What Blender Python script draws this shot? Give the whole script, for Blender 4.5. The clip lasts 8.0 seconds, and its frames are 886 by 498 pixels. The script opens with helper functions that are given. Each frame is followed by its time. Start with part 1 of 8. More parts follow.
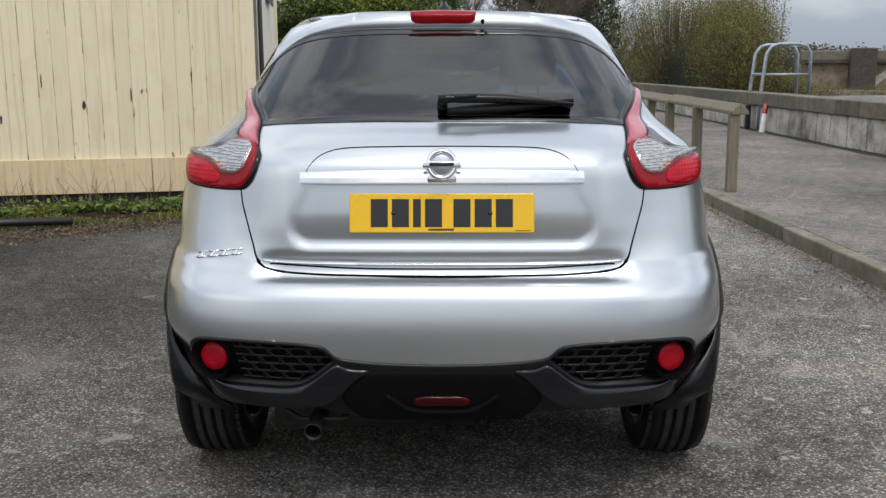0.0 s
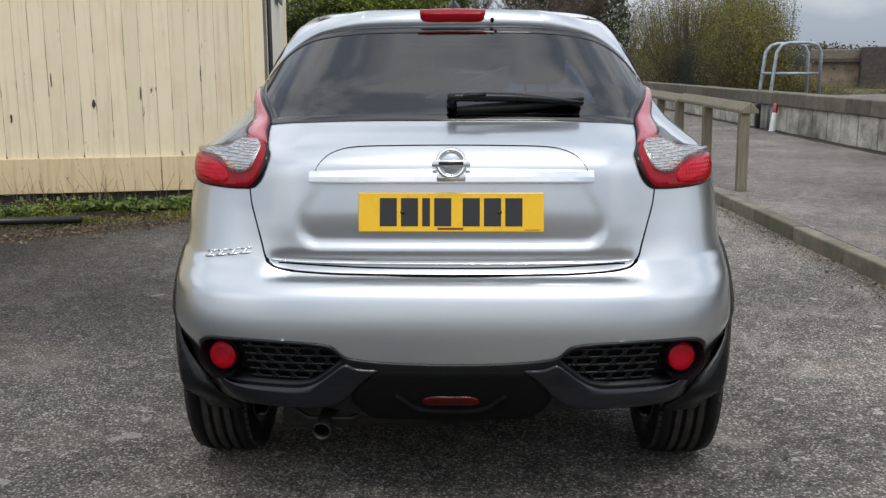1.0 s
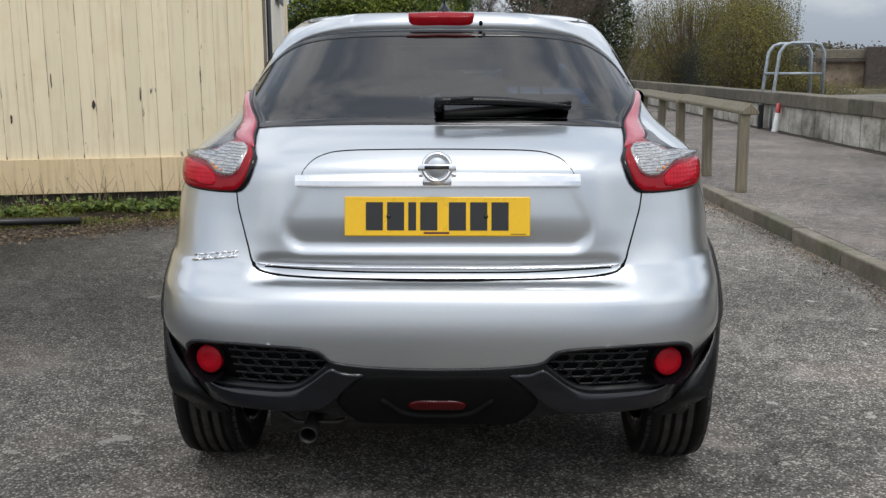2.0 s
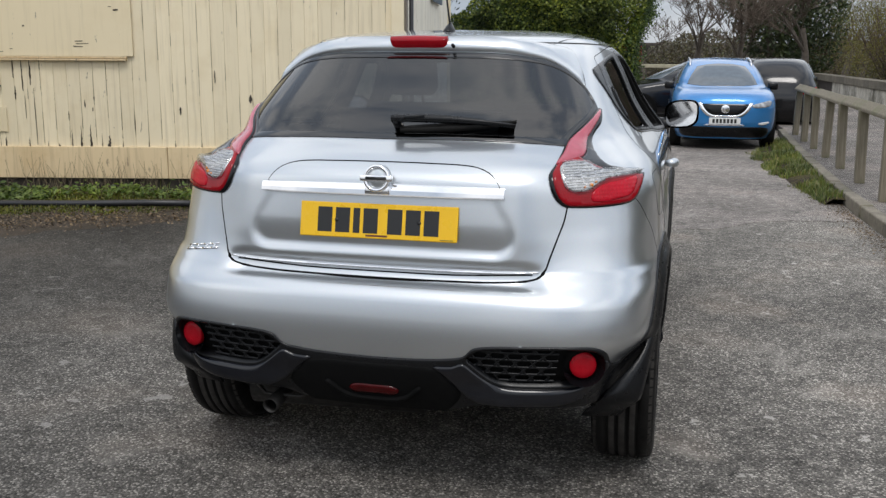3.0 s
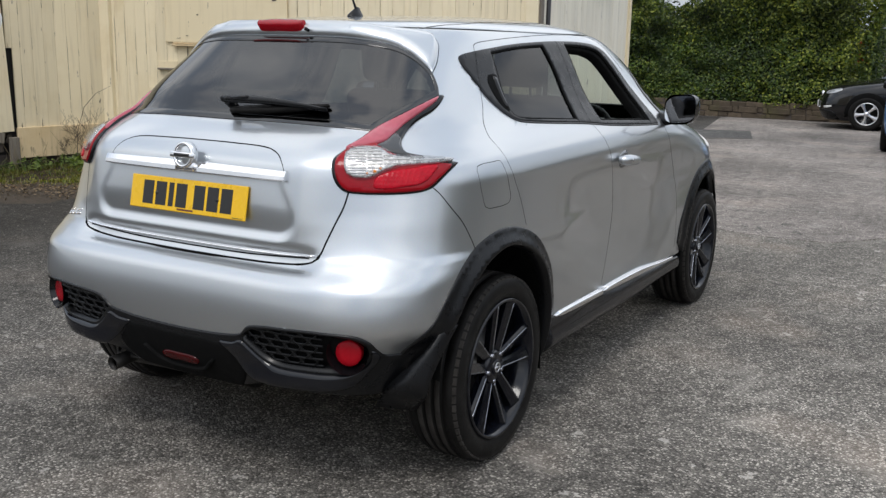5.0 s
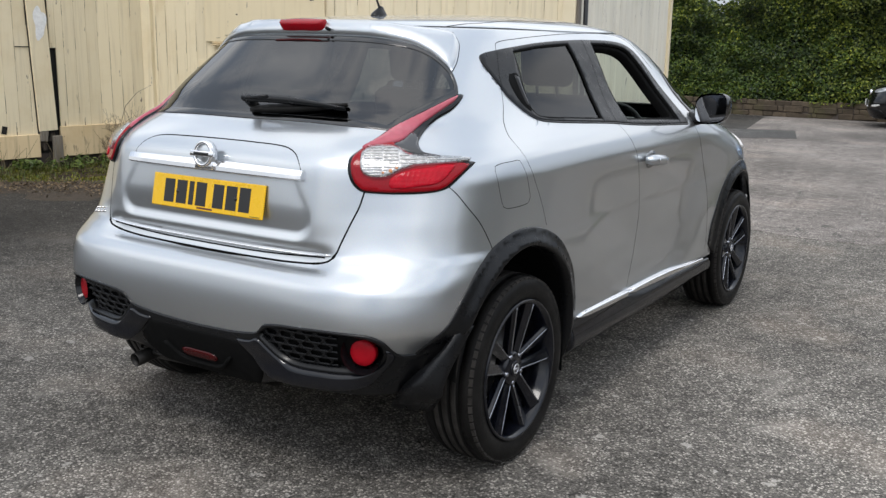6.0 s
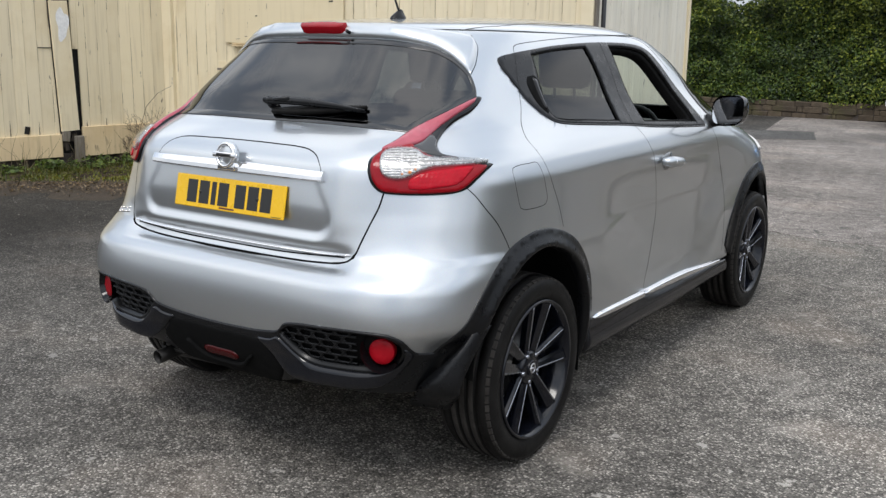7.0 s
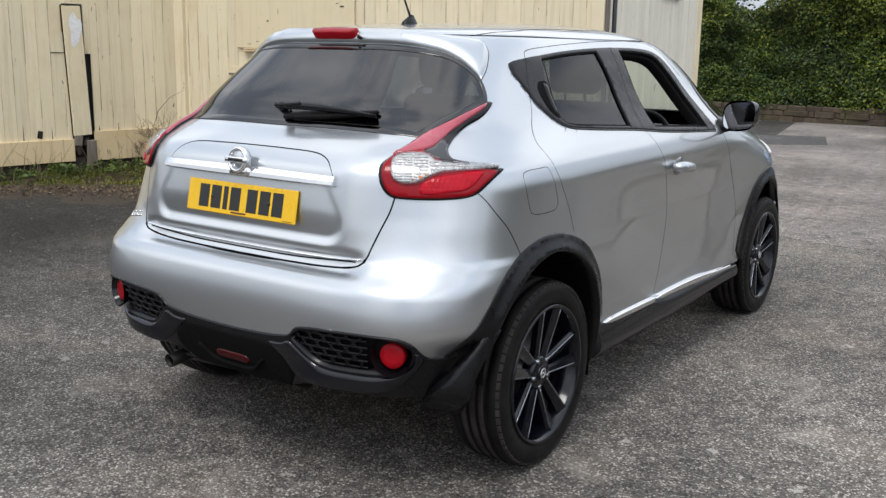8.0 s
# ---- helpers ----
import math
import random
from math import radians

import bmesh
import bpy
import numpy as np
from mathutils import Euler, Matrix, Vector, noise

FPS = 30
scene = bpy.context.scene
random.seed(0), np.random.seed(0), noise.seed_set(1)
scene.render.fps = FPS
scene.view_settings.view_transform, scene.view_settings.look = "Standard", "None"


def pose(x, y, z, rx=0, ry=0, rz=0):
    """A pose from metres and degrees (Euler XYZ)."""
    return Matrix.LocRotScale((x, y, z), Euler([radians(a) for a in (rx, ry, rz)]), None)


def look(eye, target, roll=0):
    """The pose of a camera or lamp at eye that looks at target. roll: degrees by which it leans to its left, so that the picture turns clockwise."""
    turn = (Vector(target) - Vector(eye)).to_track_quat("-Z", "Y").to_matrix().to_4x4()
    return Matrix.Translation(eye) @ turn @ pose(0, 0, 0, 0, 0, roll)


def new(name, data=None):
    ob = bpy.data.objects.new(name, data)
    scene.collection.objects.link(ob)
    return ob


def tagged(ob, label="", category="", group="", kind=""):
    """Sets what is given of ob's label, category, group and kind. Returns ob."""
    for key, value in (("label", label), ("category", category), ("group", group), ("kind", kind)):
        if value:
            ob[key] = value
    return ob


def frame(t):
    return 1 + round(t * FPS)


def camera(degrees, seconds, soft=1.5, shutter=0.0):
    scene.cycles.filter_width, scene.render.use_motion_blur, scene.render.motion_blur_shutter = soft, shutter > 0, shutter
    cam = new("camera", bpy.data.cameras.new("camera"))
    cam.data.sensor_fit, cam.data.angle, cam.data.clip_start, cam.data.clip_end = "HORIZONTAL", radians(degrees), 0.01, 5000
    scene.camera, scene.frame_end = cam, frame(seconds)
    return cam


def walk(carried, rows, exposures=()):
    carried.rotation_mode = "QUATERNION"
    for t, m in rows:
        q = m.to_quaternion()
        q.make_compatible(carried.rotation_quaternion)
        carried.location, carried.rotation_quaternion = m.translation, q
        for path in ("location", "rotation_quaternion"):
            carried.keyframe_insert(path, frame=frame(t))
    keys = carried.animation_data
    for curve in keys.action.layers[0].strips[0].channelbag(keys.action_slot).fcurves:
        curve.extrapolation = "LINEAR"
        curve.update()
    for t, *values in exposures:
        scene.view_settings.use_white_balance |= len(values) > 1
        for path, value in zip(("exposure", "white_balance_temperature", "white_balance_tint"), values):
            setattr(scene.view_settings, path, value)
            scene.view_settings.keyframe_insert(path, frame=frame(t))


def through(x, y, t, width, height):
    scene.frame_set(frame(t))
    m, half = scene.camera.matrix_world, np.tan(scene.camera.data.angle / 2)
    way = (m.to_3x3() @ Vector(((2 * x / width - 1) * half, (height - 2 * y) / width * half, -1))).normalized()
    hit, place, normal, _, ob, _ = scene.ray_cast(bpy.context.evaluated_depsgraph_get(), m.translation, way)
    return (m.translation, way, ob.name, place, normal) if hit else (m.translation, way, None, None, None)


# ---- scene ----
cam = camera(50.4, 8.0, soft=1.4)
PATH = [
    (0, (0.027, -2.64, 1.334), (0.009, -0.676, 0.958), -0.1),
    (0.5, (0.028, -2.637, 1.333), (-0.001, -0.673, 0.956), -0.1),
    (1, (0.025, -2.631, 1.333), (-0.011, -0.668, 0.955), -0.1),
    (1.5, (0.03, -2.624, 1.333), (-0.013, -0.66, 0.955), -0.2),
    (2, (0.077, -2.624, 1.345), (0.031, -0.661, 0.966), -0.1),
    (2.2, (0.168, -2.677, 1.357), (0.099, -0.714, 0.977), -0.1),
    (3.3, (1.233, -2.817, 1.468), (0.582, -0.969, 1.064), 0.1),
    (3.5, (1.439, -2.756, 1.474), (0.689, -0.946, 1.073), -0.2),
    (4, (1.899, -2.589, 1.496), (0.982, -0.858, 1.093), 0.6),
    (4.5, (2.145, -2.351, 1.437), (1.196, -0.641, 1.022), 1.4),
    (4.7, (2.206, -2.295, 1.433), (1.246, -0.591, 1.015), 1.3),
    (5.8, (2.333, -2.18, 1.427), (1.278, -0.534, 1.007), 1.0),
    (6, (2.333, -2.18, 1.433), (1.271, -0.539, 1.01), 1.0),
    (6.5, (2.348, -2.205, 1.442), (1.27, -0.574, 1.019), 0.9),
    (7, (2.352, -2.215, 1.442), (1.26, -0.594, 1.019), 1.0),
    (7.5, (2.354, -2.223, 1.445), (1.253, -0.606, 1.027), 1.1),
    (8, (2.354, -2.222, 1.444), (1.243, -0.611, 1.03), 1.0),
]
walk(cam, [(t, look(eye, target, roll)) for t, eye, target, roll in PATH], [(0, 0.37), (3.5, 0.36), (4.5, 0.36), (6, 0.52), (8, 0.55)])

# ---- sky and light ----
SUN_FROM = Vector((1.5, -6.0, 10.0))
world = bpy.data.worlds.new("sky")
scene.world = world
world.use_nodes = True
wt = world.node_tree
sky = wt.nodes.new("ShaderNodeTexSky")
sky.sky_type, sky.sun_disc = "NISHITA", False
sky.sun_elevation, sky.sun_rotation = math.atan2(SUN_FROM.z, SUN_FROM.xy.length), math.atan2(SUN_FROM.x, SUN_FROM.y)
sky.dust_density = 2.0
cloud_at = wt.nodes.new("ShaderNodeTexCoord")
cloud_map = wt.nodes.new("ShaderNodeMapping")
cloud_map.inputs["Scale"].default_value = (1.0, 1.0, 2.6)
cloud_map.inputs["Location"].default_value = (3.1, 1.7, 0.4)
cloud = wt.nodes.new("ShaderNodeTexNoise")
cloud.inputs["Scale"].default_value, cloud.inputs["Detail"].default_value, cloud.inputs["Roughness"].default_value = 2.2, 7, 0.55
tone = wt.nodes.new("ShaderNodeValToRGB")
tone.color_ramp.elements[0].position, tone.color_ramp.elements[0].color = 0.42, (4.9, 5.6, 6.7, 1)
tone.color_ramp.elements[1].position, tone.color_ramp.elements[1].color = 0.60, (10.3, 10.45, 10.7, 1)
cover = wt.nodes.new("ShaderNodeMix")
cover.data_type = "RGBA"
cover.inputs["Factor"].default_value = 0.88
wt.links.new(cloud_at.outputs["Generated"], cloud_map.inputs[0])
wt.links.new(cloud_map.outputs[0], cloud.inputs[0])
wt.links.new(cloud.outputs[0], tone.inputs[0])
wt.links.new(sky.outputs[0], cover.inputs["A"])
# an overcast sky is greyer towards the horizon
height = wt.nodes.new("ShaderNodeSeparateXYZ")
fade = wt.nodes.new("ShaderNodeMapRange")
fade.inputs["From Min"].default_value, fade.inputs["From Max"].default_value = 0.0, 0.45
fade.inputs["To Min"].default_value, fade.inputs["To Max"].default_value = 0.52, 1.14
dim = wt.nodes.new("ShaderNodeMix")
dim.data_type, dim.blend_type = "RGBA", "MULTIPLY"
dim.inputs["Factor"].default_value = 1.0
wt.links.new(cloud_at.outputs["Generated"], height.inputs[0])
wt.links.new(height.outputs["Z"], fade.inputs["Value"])
wt.links.new(tone.outputs[0], dim.inputs["A"])
wt.links.new(fade.outputs[0], dim.inputs["B"])
wt.links.new(dim.outputs["Result"], cover.inputs["B"])
wt.links.new(cover.outputs["Result"], wt.nodes["Background"].inputs[0])
wt.nodes["Background"].inputs[1].default_value = 0.107
sun_data = bpy.data.lights.new("sun", "SUN")
sun_data.energy, sun_data.angle, sun_data.color = 0.95, radians(18), (1, 0.965, 0.925)
sun = new("sun", sun_data)
sun.matrix_world = look(SUN_FROM, (0, 0, 0))

# ---- materials ----
class Nodes:
    """A short way to wire a node material."""

    def __init__(self, name):
        self.m = bpy.data.materials.new(name)
        self.m.use_nodes = True
        self.t = self.m.node_tree
        self.b = self.t.nodes["Principled BSDF"]
        self.out = self.t.nodes["Material Output"]

    def node(self, kind, **values):
        n = self.t.nodes.new("ShaderNode" + kind)
        for key, value in values.items():
            n.inputs[key.replace("_", " ")].default_value = value
        return n

    def link(self, a, b):
        self.t.links.new(a, b)

    def coords(self, scale=(1, 1, 1), kind="Object"):
        c, m = self.node("TexCoord"), self.node("Mapping")
        m.inputs["Scale"].default_value = scale
        self.link(c.outputs[kind], m.inputs[0])
        return m.outputs[0]

    def noise(self, scale, detail=4, rough=0.55, at=None, stretch=(1, 1, 1)):
        n = self.node("TexNoise", Scale=scale, Detail=detail, Roughness=rough)
        self.link(at if at is not None else self.coords(stretch), n.inputs["Vector"])
        return n.outputs["Fac"]

    def cells(self, scale, at=None, feature="F1", out="Distance", stretch=(1, 1, 1)):
        n = self.node("TexVoronoi", Scale=scale)
        n.feature = feature
        self.link(at if at is not None else self.coords(stretch), n.inputs["Vector"])
        return n.outputs[out]

    def ramp(self, fac, *stops):
        r = self.node("ValToRGB")
        e = r.color_ramp.elements
        while len(e) < len(stops):
            e.new(0.5)
        for k, (p, c) in zip(e, stops):
            k.position, k.color = p, (*c, 1) if isinstance(c, tuple) else (c, c, c, 1)
        self.link(fac, r.inputs[0])
        return r.outputs[0]

    def mix(self, fac, a, b, blend="MIX"):
        n = self.node("Mix")
        n.data_type, n.blend_type = "RGBA", blend
        for key, v in (("Factor", fac), ("A", a), ("B", b)):
            if isinstance(v, (int, float)):
                n.inputs[key].default_value = v if key == "Factor" else (v, v, v, 1)
            elif isinstance(v, tuple):
                n.inputs[key].default_value = (*v, 1)
            else:
                self.link(v, n.inputs[key])
        return n.outputs["Result"]

    def math(self, op, a, b=0.0):
        n = self.node("Math")
        n.operation = op
        for i, v in enumerate((a, b)):
            if isinstance(v, (int, float)):
                n.inputs[i].default_value = v
            else:
                self.link(v, n.inputs[i])
        return n.outputs[0]

    def bump(self, height, strength=0.3, distance=0.01, after=None):
        n = self.node("Bump", Strength=strength, Distance=distance)
        self.link(height, n.inputs["Height"])
        if after is not None:
            self.link(after, n.inputs["Normal"])
        self.link(n.outputs[0], self.b.inputs["Normal"])
        return n.outputs[0]

    def put(self, **values):
        for key, v in values.items():
            s = self.b.inputs[key.replace("_", " ")]
            if isinstance(v, (int, float)):
                s.default_value = v
            elif isinstance(v, tuple):
                s.default_value = (*v, 1) if len(v) == 3 else v
            else:
                self.link(v, s)
        return self.m


def plain(name, color, rough=0.5, metal=0.0, vary=0.12, scale=9.0, bump=0.0, grain=120.0, **more):
    """A surface of one paint, with slight uneven tone and fine relief."""
    n = Nodes(name)
    f = n.noise(scale, 5)
    dark, light = tuple(c * (1 - vary) for c in color), tuple(min(1, c * (1 + vary)) for c in color)
    n.put(Base_Color=n.ramp(f, (0.3, dark), (0.7, light)), Roughness=n.ramp(n.noise(scale * 3, 3), (0.3, max(0.02, rough - 0.07)), (0.7, rough + 0.07)), Metallic=metal, **more)
    if bump:
        n.bump(n.noise(grain, 3), bump, 0.004)
    return n.m


def silver_paint():
    n = Nodes("silver_paint")
    flake = n.cells(900, out="Color")
    tone = n.mix(0.07, (0.555, 0.583, 0.606), flake)
    n.put(Base_Color=tone, Metallic=0.95, Roughness=0.325, Coat_Weight=1.0, Coat_Roughness=0.025, Coat_IOR=1.55)
    return n.m


def blue_paint():
    n = Nodes("blue_paint")
    n.put(Base_Color=n.mix(0.05, (0.004, 0.19, 0.50), n.cells(700, out="Color")), Metallic=0.55, Roughness=0.45, Coat_Weight=1.0, Coat_Roughness=0.04)
    return n.m


def pane(name, tint, gloss=0.03, base=0.13):
    """Thin tinted glass: tinted see-through with a mirror sheen that grows at grazing angles."""
    n = Nodes(name)
    clear, shine, both = n.node("BsdfTransparent"), n.node("BsdfGlossy"), n.node("MixShader")
    clear.inputs[0].default_value = (*tint, 1)
    shine.inputs["Roughness"].default_value = gloss
    facing = n.node("LayerWeight", Blend=0.5)
    sheen = n.math("ADD", n.math("MULTIPLY", n.math("POWER", facing.outputs["Facing"], 5.0), 1 - base), base)
    n.link(sheen, both.inputs[0])
    n.link(clear.outputs[0], both.inputs[1])
    n.link(shine.outputs[0], both.inputs[2])
    n.link(both.outputs[0], n.out.inputs[0])
    n.t.nodes.remove(n.b)
    return n.m


def lens(name, color, rough=0.06, scale=220.0, strength=0.25, coat=0.12):
    """Moulded lamp plastic with fine ribs over a bright backing."""
    n = Nodes(name)
    at = n.coords((1, 1, 1))
    rib = n.node("TexWave", Scale=scale / 6)
    rib.bands_direction = "Z"
    n.link(at, rib.inputs[0])
    n.put(Base_Color=n.mix(n.noise(26, 2), color, tuple(c * 0.6 for c in color)), Roughness=rough + 0.15, Specular_IOR_Level=0.15, Coat_Weight=coat, Coat_Roughness=0.05)
    facet = n.cells(scale / 5, at, "F1")
    cross = n.node("TexWave", Scale=scale / 6)
    cross.bands_direction = "X"
    n.link(at, cross.inputs[0])
    n.bump(n.mix(0.4, n.mix(0.6, rib.outputs["Fac"], cross.outputs["Fac"]), facet), strength, 0.003)
    return n.m


PAINT = silver_paint()
BLUE = blue_paint()
BLACK_PAINT = plain("black_paint", (0.005, 0.005, 0.006), 0.2, 0.0, Coat_Weight=0.5, Coat_Roughness=0.04, Specular_IOR_Level=0.3)
PLASTIC = plain("black_plastic", (0.0050, 0.0053, 0.0062), 0.31, bump=0.03, grain=900, Specular_IOR_Level=0.30)
SATIN = plain("dark_satin_plastic", (0.004, 0.0045, 0.007), 0.13, bump=0.01, grain=900, Specular_IOR_Level=0.48)
DEEP = plain("unlit_black", (0.004, 0.004, 0.004), 0.8, Specular_IOR_Level=0.1)
GLOSS = plain("gloss_black", (0.005, 0.005, 0.006), 0.10, Specular_IOR_Level=0.35)
RUBBER = plain("tyre_rubber", (0.012, 0.0115, 0.011), 0.42, bump=0.15, grain=300, scale=14, vary=0.35, Specular_IOR_Level=0.09)
DUSTY_RUBBER = plain("dusty_tread_rubber", (0.034, 0.031, 0.028), 0.75, bump=0.2, grain=300, scale=20, vary=0.4, Specular_IOR_Level=0.2)
CHROME = plain("chrome", (0.86, 0.86, 0.87), 0.08, 1.0, vary=0.02)
ALLOY = plain("dark_alloy", (0.004, 0.0048, 0.008), 0.17, Coat_Weight=0.22, Coat_Roughness=0.05, Specular_IOR_Level=0.34)
ALLOY_EDGE = plain("machined_alloy", (0.30, 0.31, 0.34), 0.22, 1.0)
BRIGHT_ALLOY = plain("bright_alloy", (0.72, 0.72, 0.74), 0.3, 0.9)
STEEL = plain("brake_steel", (0.25, 0.24, 0.23), 0.35, 1.0, vary=0.3)
EXHAUST = plain("sooty_steel", (0.03, 0.028, 0.026), 0.5, 0.6, vary=0.4, scale=30)
YELLOW = plain("plate_yellow", (0.80, 0.47, 0.005), 0.3, vary=0.03)
WHITE = plain("white_plate", (0.75, 0.75, 0.73), 0.35, vary=0.03)
INK = plain("plate_ink", (0.012, 0.012, 0.012), 0.4)
INK_RED = plain("dark_red_ink", (0.12, 0.03, 0.01), 0.4)
RED_LENS = lens("red_lens", (0.33, 0.001, 0.008), strength=0.12, coat=0.3)
DIM_LENS = lens("dark_red_lens", (0.060, 0.001, 0.002))
# pale rose base carries the sky sheen of the red upper lens
PINK_LENS = lens("rose_sheen_lens", (0.50, 0.085, 0.12), scale=60, strength=0.03, coat=0.9)
CLEAR_LENS = lens("clear_lens", (0.86, 0.84, 0.82), scale=330, strength=0.9)
LAMP_BOWL = plain("lamp_reflector", (0.46, 0.455, 0.45), 0.25, 0.9, vary=0.5, scale=60, bump=0.4, grain=160)
LAMP_RIB = plain("moulded_clear_rib", (0.60, 0.60, 0.59), 0.12, 0.35, vary=0.1, scale=80)
AMBER = plain("amber_bulb", (0.75, 0.24, 0.02), 0.25, vary=0.2)
COVER = pane("clear_cover", (0.96, 0.96, 0.96))
BRIGHT_RED = lens("bright_red_lens", (0.52, 0.004, 0.018), scale=160, strength=0.6)
SMOKE_LENS = lens("smoked_lens", (0.045, 0.047, 0.05), scale=50, strength=0.03, coat=0.7)
REFLECTOR = lens("red_reflector", (0.46, 0.002, 0.012), rough=0.2, scale=500, strength=0.5)
DARK_TINT = pane("privacy_glass", (0.075, 0.086, 0.110), base=0.105)
SIDE_TINT = pane("side_privacy_glass", (0.13, 0.145, 0.145), base=0.04)
FRIT = pane("black_glass_edge", (0.012, 0.012, 0.014), base=0.11)
CLEAR = pane("clear_glass", (0.86, 0.93, 0.86), base=0.06)
MIRROR = plain("mirror_silver", (0.85, 0.85, 0.86), 0.02, 1.0, vary=0.01)
CLOTH = plain("dark_seat_cloth", (0.03, 0.03, 0.032), 0.9, bump=0.3, grain=500)
TRIM = plain("cabin_trim", (0.022, 0.023, 0.025), 0.7, bump=0.15, grain=300)


def tarmac(name, dark, light, chips=95.0, worn=0.5, cracks=0.0, warm=(1.0, 0.97, 0.93), net=0.0):
    """Rolled stone chippings in tar: single chips, dusty patches, worn light spots."""
    n = Nodes(name)
    at = n.coords()
    chip = n.node("TexVoronoi", Scale=chips)
    n.link(at, chip.inputs["Vector"])
    shade = n.node("SeparateColor")
    n.link(chip.outputs["Color"], shade.inputs[0])
    tone = n.ramp(shade.outputs[0], (0.0, tuple(dark * 0.75 * w for w in warm)), (0.55, tuple((dark * 0.55 + light * 0.45) * w for w in warm)), (0.80, tuple(light * 0.95 * w for w in warm)), (0.90, tuple(light * 1.95 * w for w in warm)))
    gap = n.ramp(chip.outputs["Distance"], (0.40, 1.0), (0.77, 0.39))
    tone = n.mix(1.0, tone, gap, "MULTIPLY")
    fine = n.noise(38, 5, 0.65, at)
    tone = n.mix(n.ramp(fine, (0.46, 0.0), (0.74, 0.42)), tone, tuple(light * 0.95 * w for w in warm))
    broad = n.noise(0.55, 6, 0.6, at)
    tone = n.mix(1.0, tone, n.ramp(broad, (0.30, 0.62), (0.50, 1.0), (0.68, 1.35)), "MULTIPLY")
    patchy = n.noise(9.0, 4, 0.7, at)
    tone = n.mix(1.0, tone, n.ramp(patchy, (0.30, 0.62), (0.50, 1.0), (0.70, 1.34)), "MULTIPLY")
    dusty = n.noise(2.3, 6, 0.62, at)
    tone = n.mix(n.ramp(dusty, (0.56, 0.0), (0.72, 0.5 * worn)), tone, tuple(light * 1.5 * w for w in (1.0, 0.95, 0.88)))
    rusty = n.noise(1.1, 3, 0.5, at)
    spot = n.math("ADD", n.noise(7.0, 4, 0.6, at), n.math("MULTIPLY", n.noise(0.8, 2, 0.5, at), 0.25))
    tone = n.mix(n.ramp(spot, (0.795, 0.0), (0.815, 0.7 * worn)), tone, (light * 2.0, light * 1.93, light * 1.83))
    tone = n.mix(n.ramp(rusty, (0.54, 0.0), (0.74, 0.28)), tone, (light * 1.25, light * 0.98, light * 0.78))
    if cracks or net:
        warp = n.node("VectorMath")
        warp.operation = "ADD"
        n.link(at, warp.inputs[0])
        wob = n.node("TexNoise", Scale=3.0, Detail=4)
        n.link(at, wob.inputs["Vector"])
        n.link(wob.outputs["Color"], warp.inputs[1])
        web = n.cells(cracks or net, warp.outputs[0], "DISTANCE_TO_EDGE")
        line = n.ramp(web, (0.004, 1.0), (0.012, 0.0))
        where = n.ramp(n.noise(0.35, 3, 0.5, at), (0.57, 0.0), (0.66, 0.7)) if cracks else n.ramp(n.noise(0.5, 3, 0.5, at), (0.42, 0.1), (0.52, 1.0))
        tone = n.mix(n.math("MULTIPLY", line, where), tone, (dark * 0.35, dark * 0.35, dark * 0.33))
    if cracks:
        # tone changes across x: darker by the hut, paler on the drive side
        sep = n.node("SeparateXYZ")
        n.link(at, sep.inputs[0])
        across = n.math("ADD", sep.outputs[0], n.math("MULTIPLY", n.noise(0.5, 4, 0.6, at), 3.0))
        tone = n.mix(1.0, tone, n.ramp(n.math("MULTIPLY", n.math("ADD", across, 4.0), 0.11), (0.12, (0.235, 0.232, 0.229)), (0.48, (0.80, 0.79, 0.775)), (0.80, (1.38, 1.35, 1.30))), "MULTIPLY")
    n.put(Base_Color=tone, Roughness=n.ramp(fine, (0.3, 0.72), (0.7, 0.92)), Specular_IOR_Level=0.2)
    high = n.mix(0.35, n.ramp(chip.outputs["Distance"], (0.0, 1.0), (0.7, 0.0)), fine)
    n.bump(high, 0.8, 0.007)
    return n.m


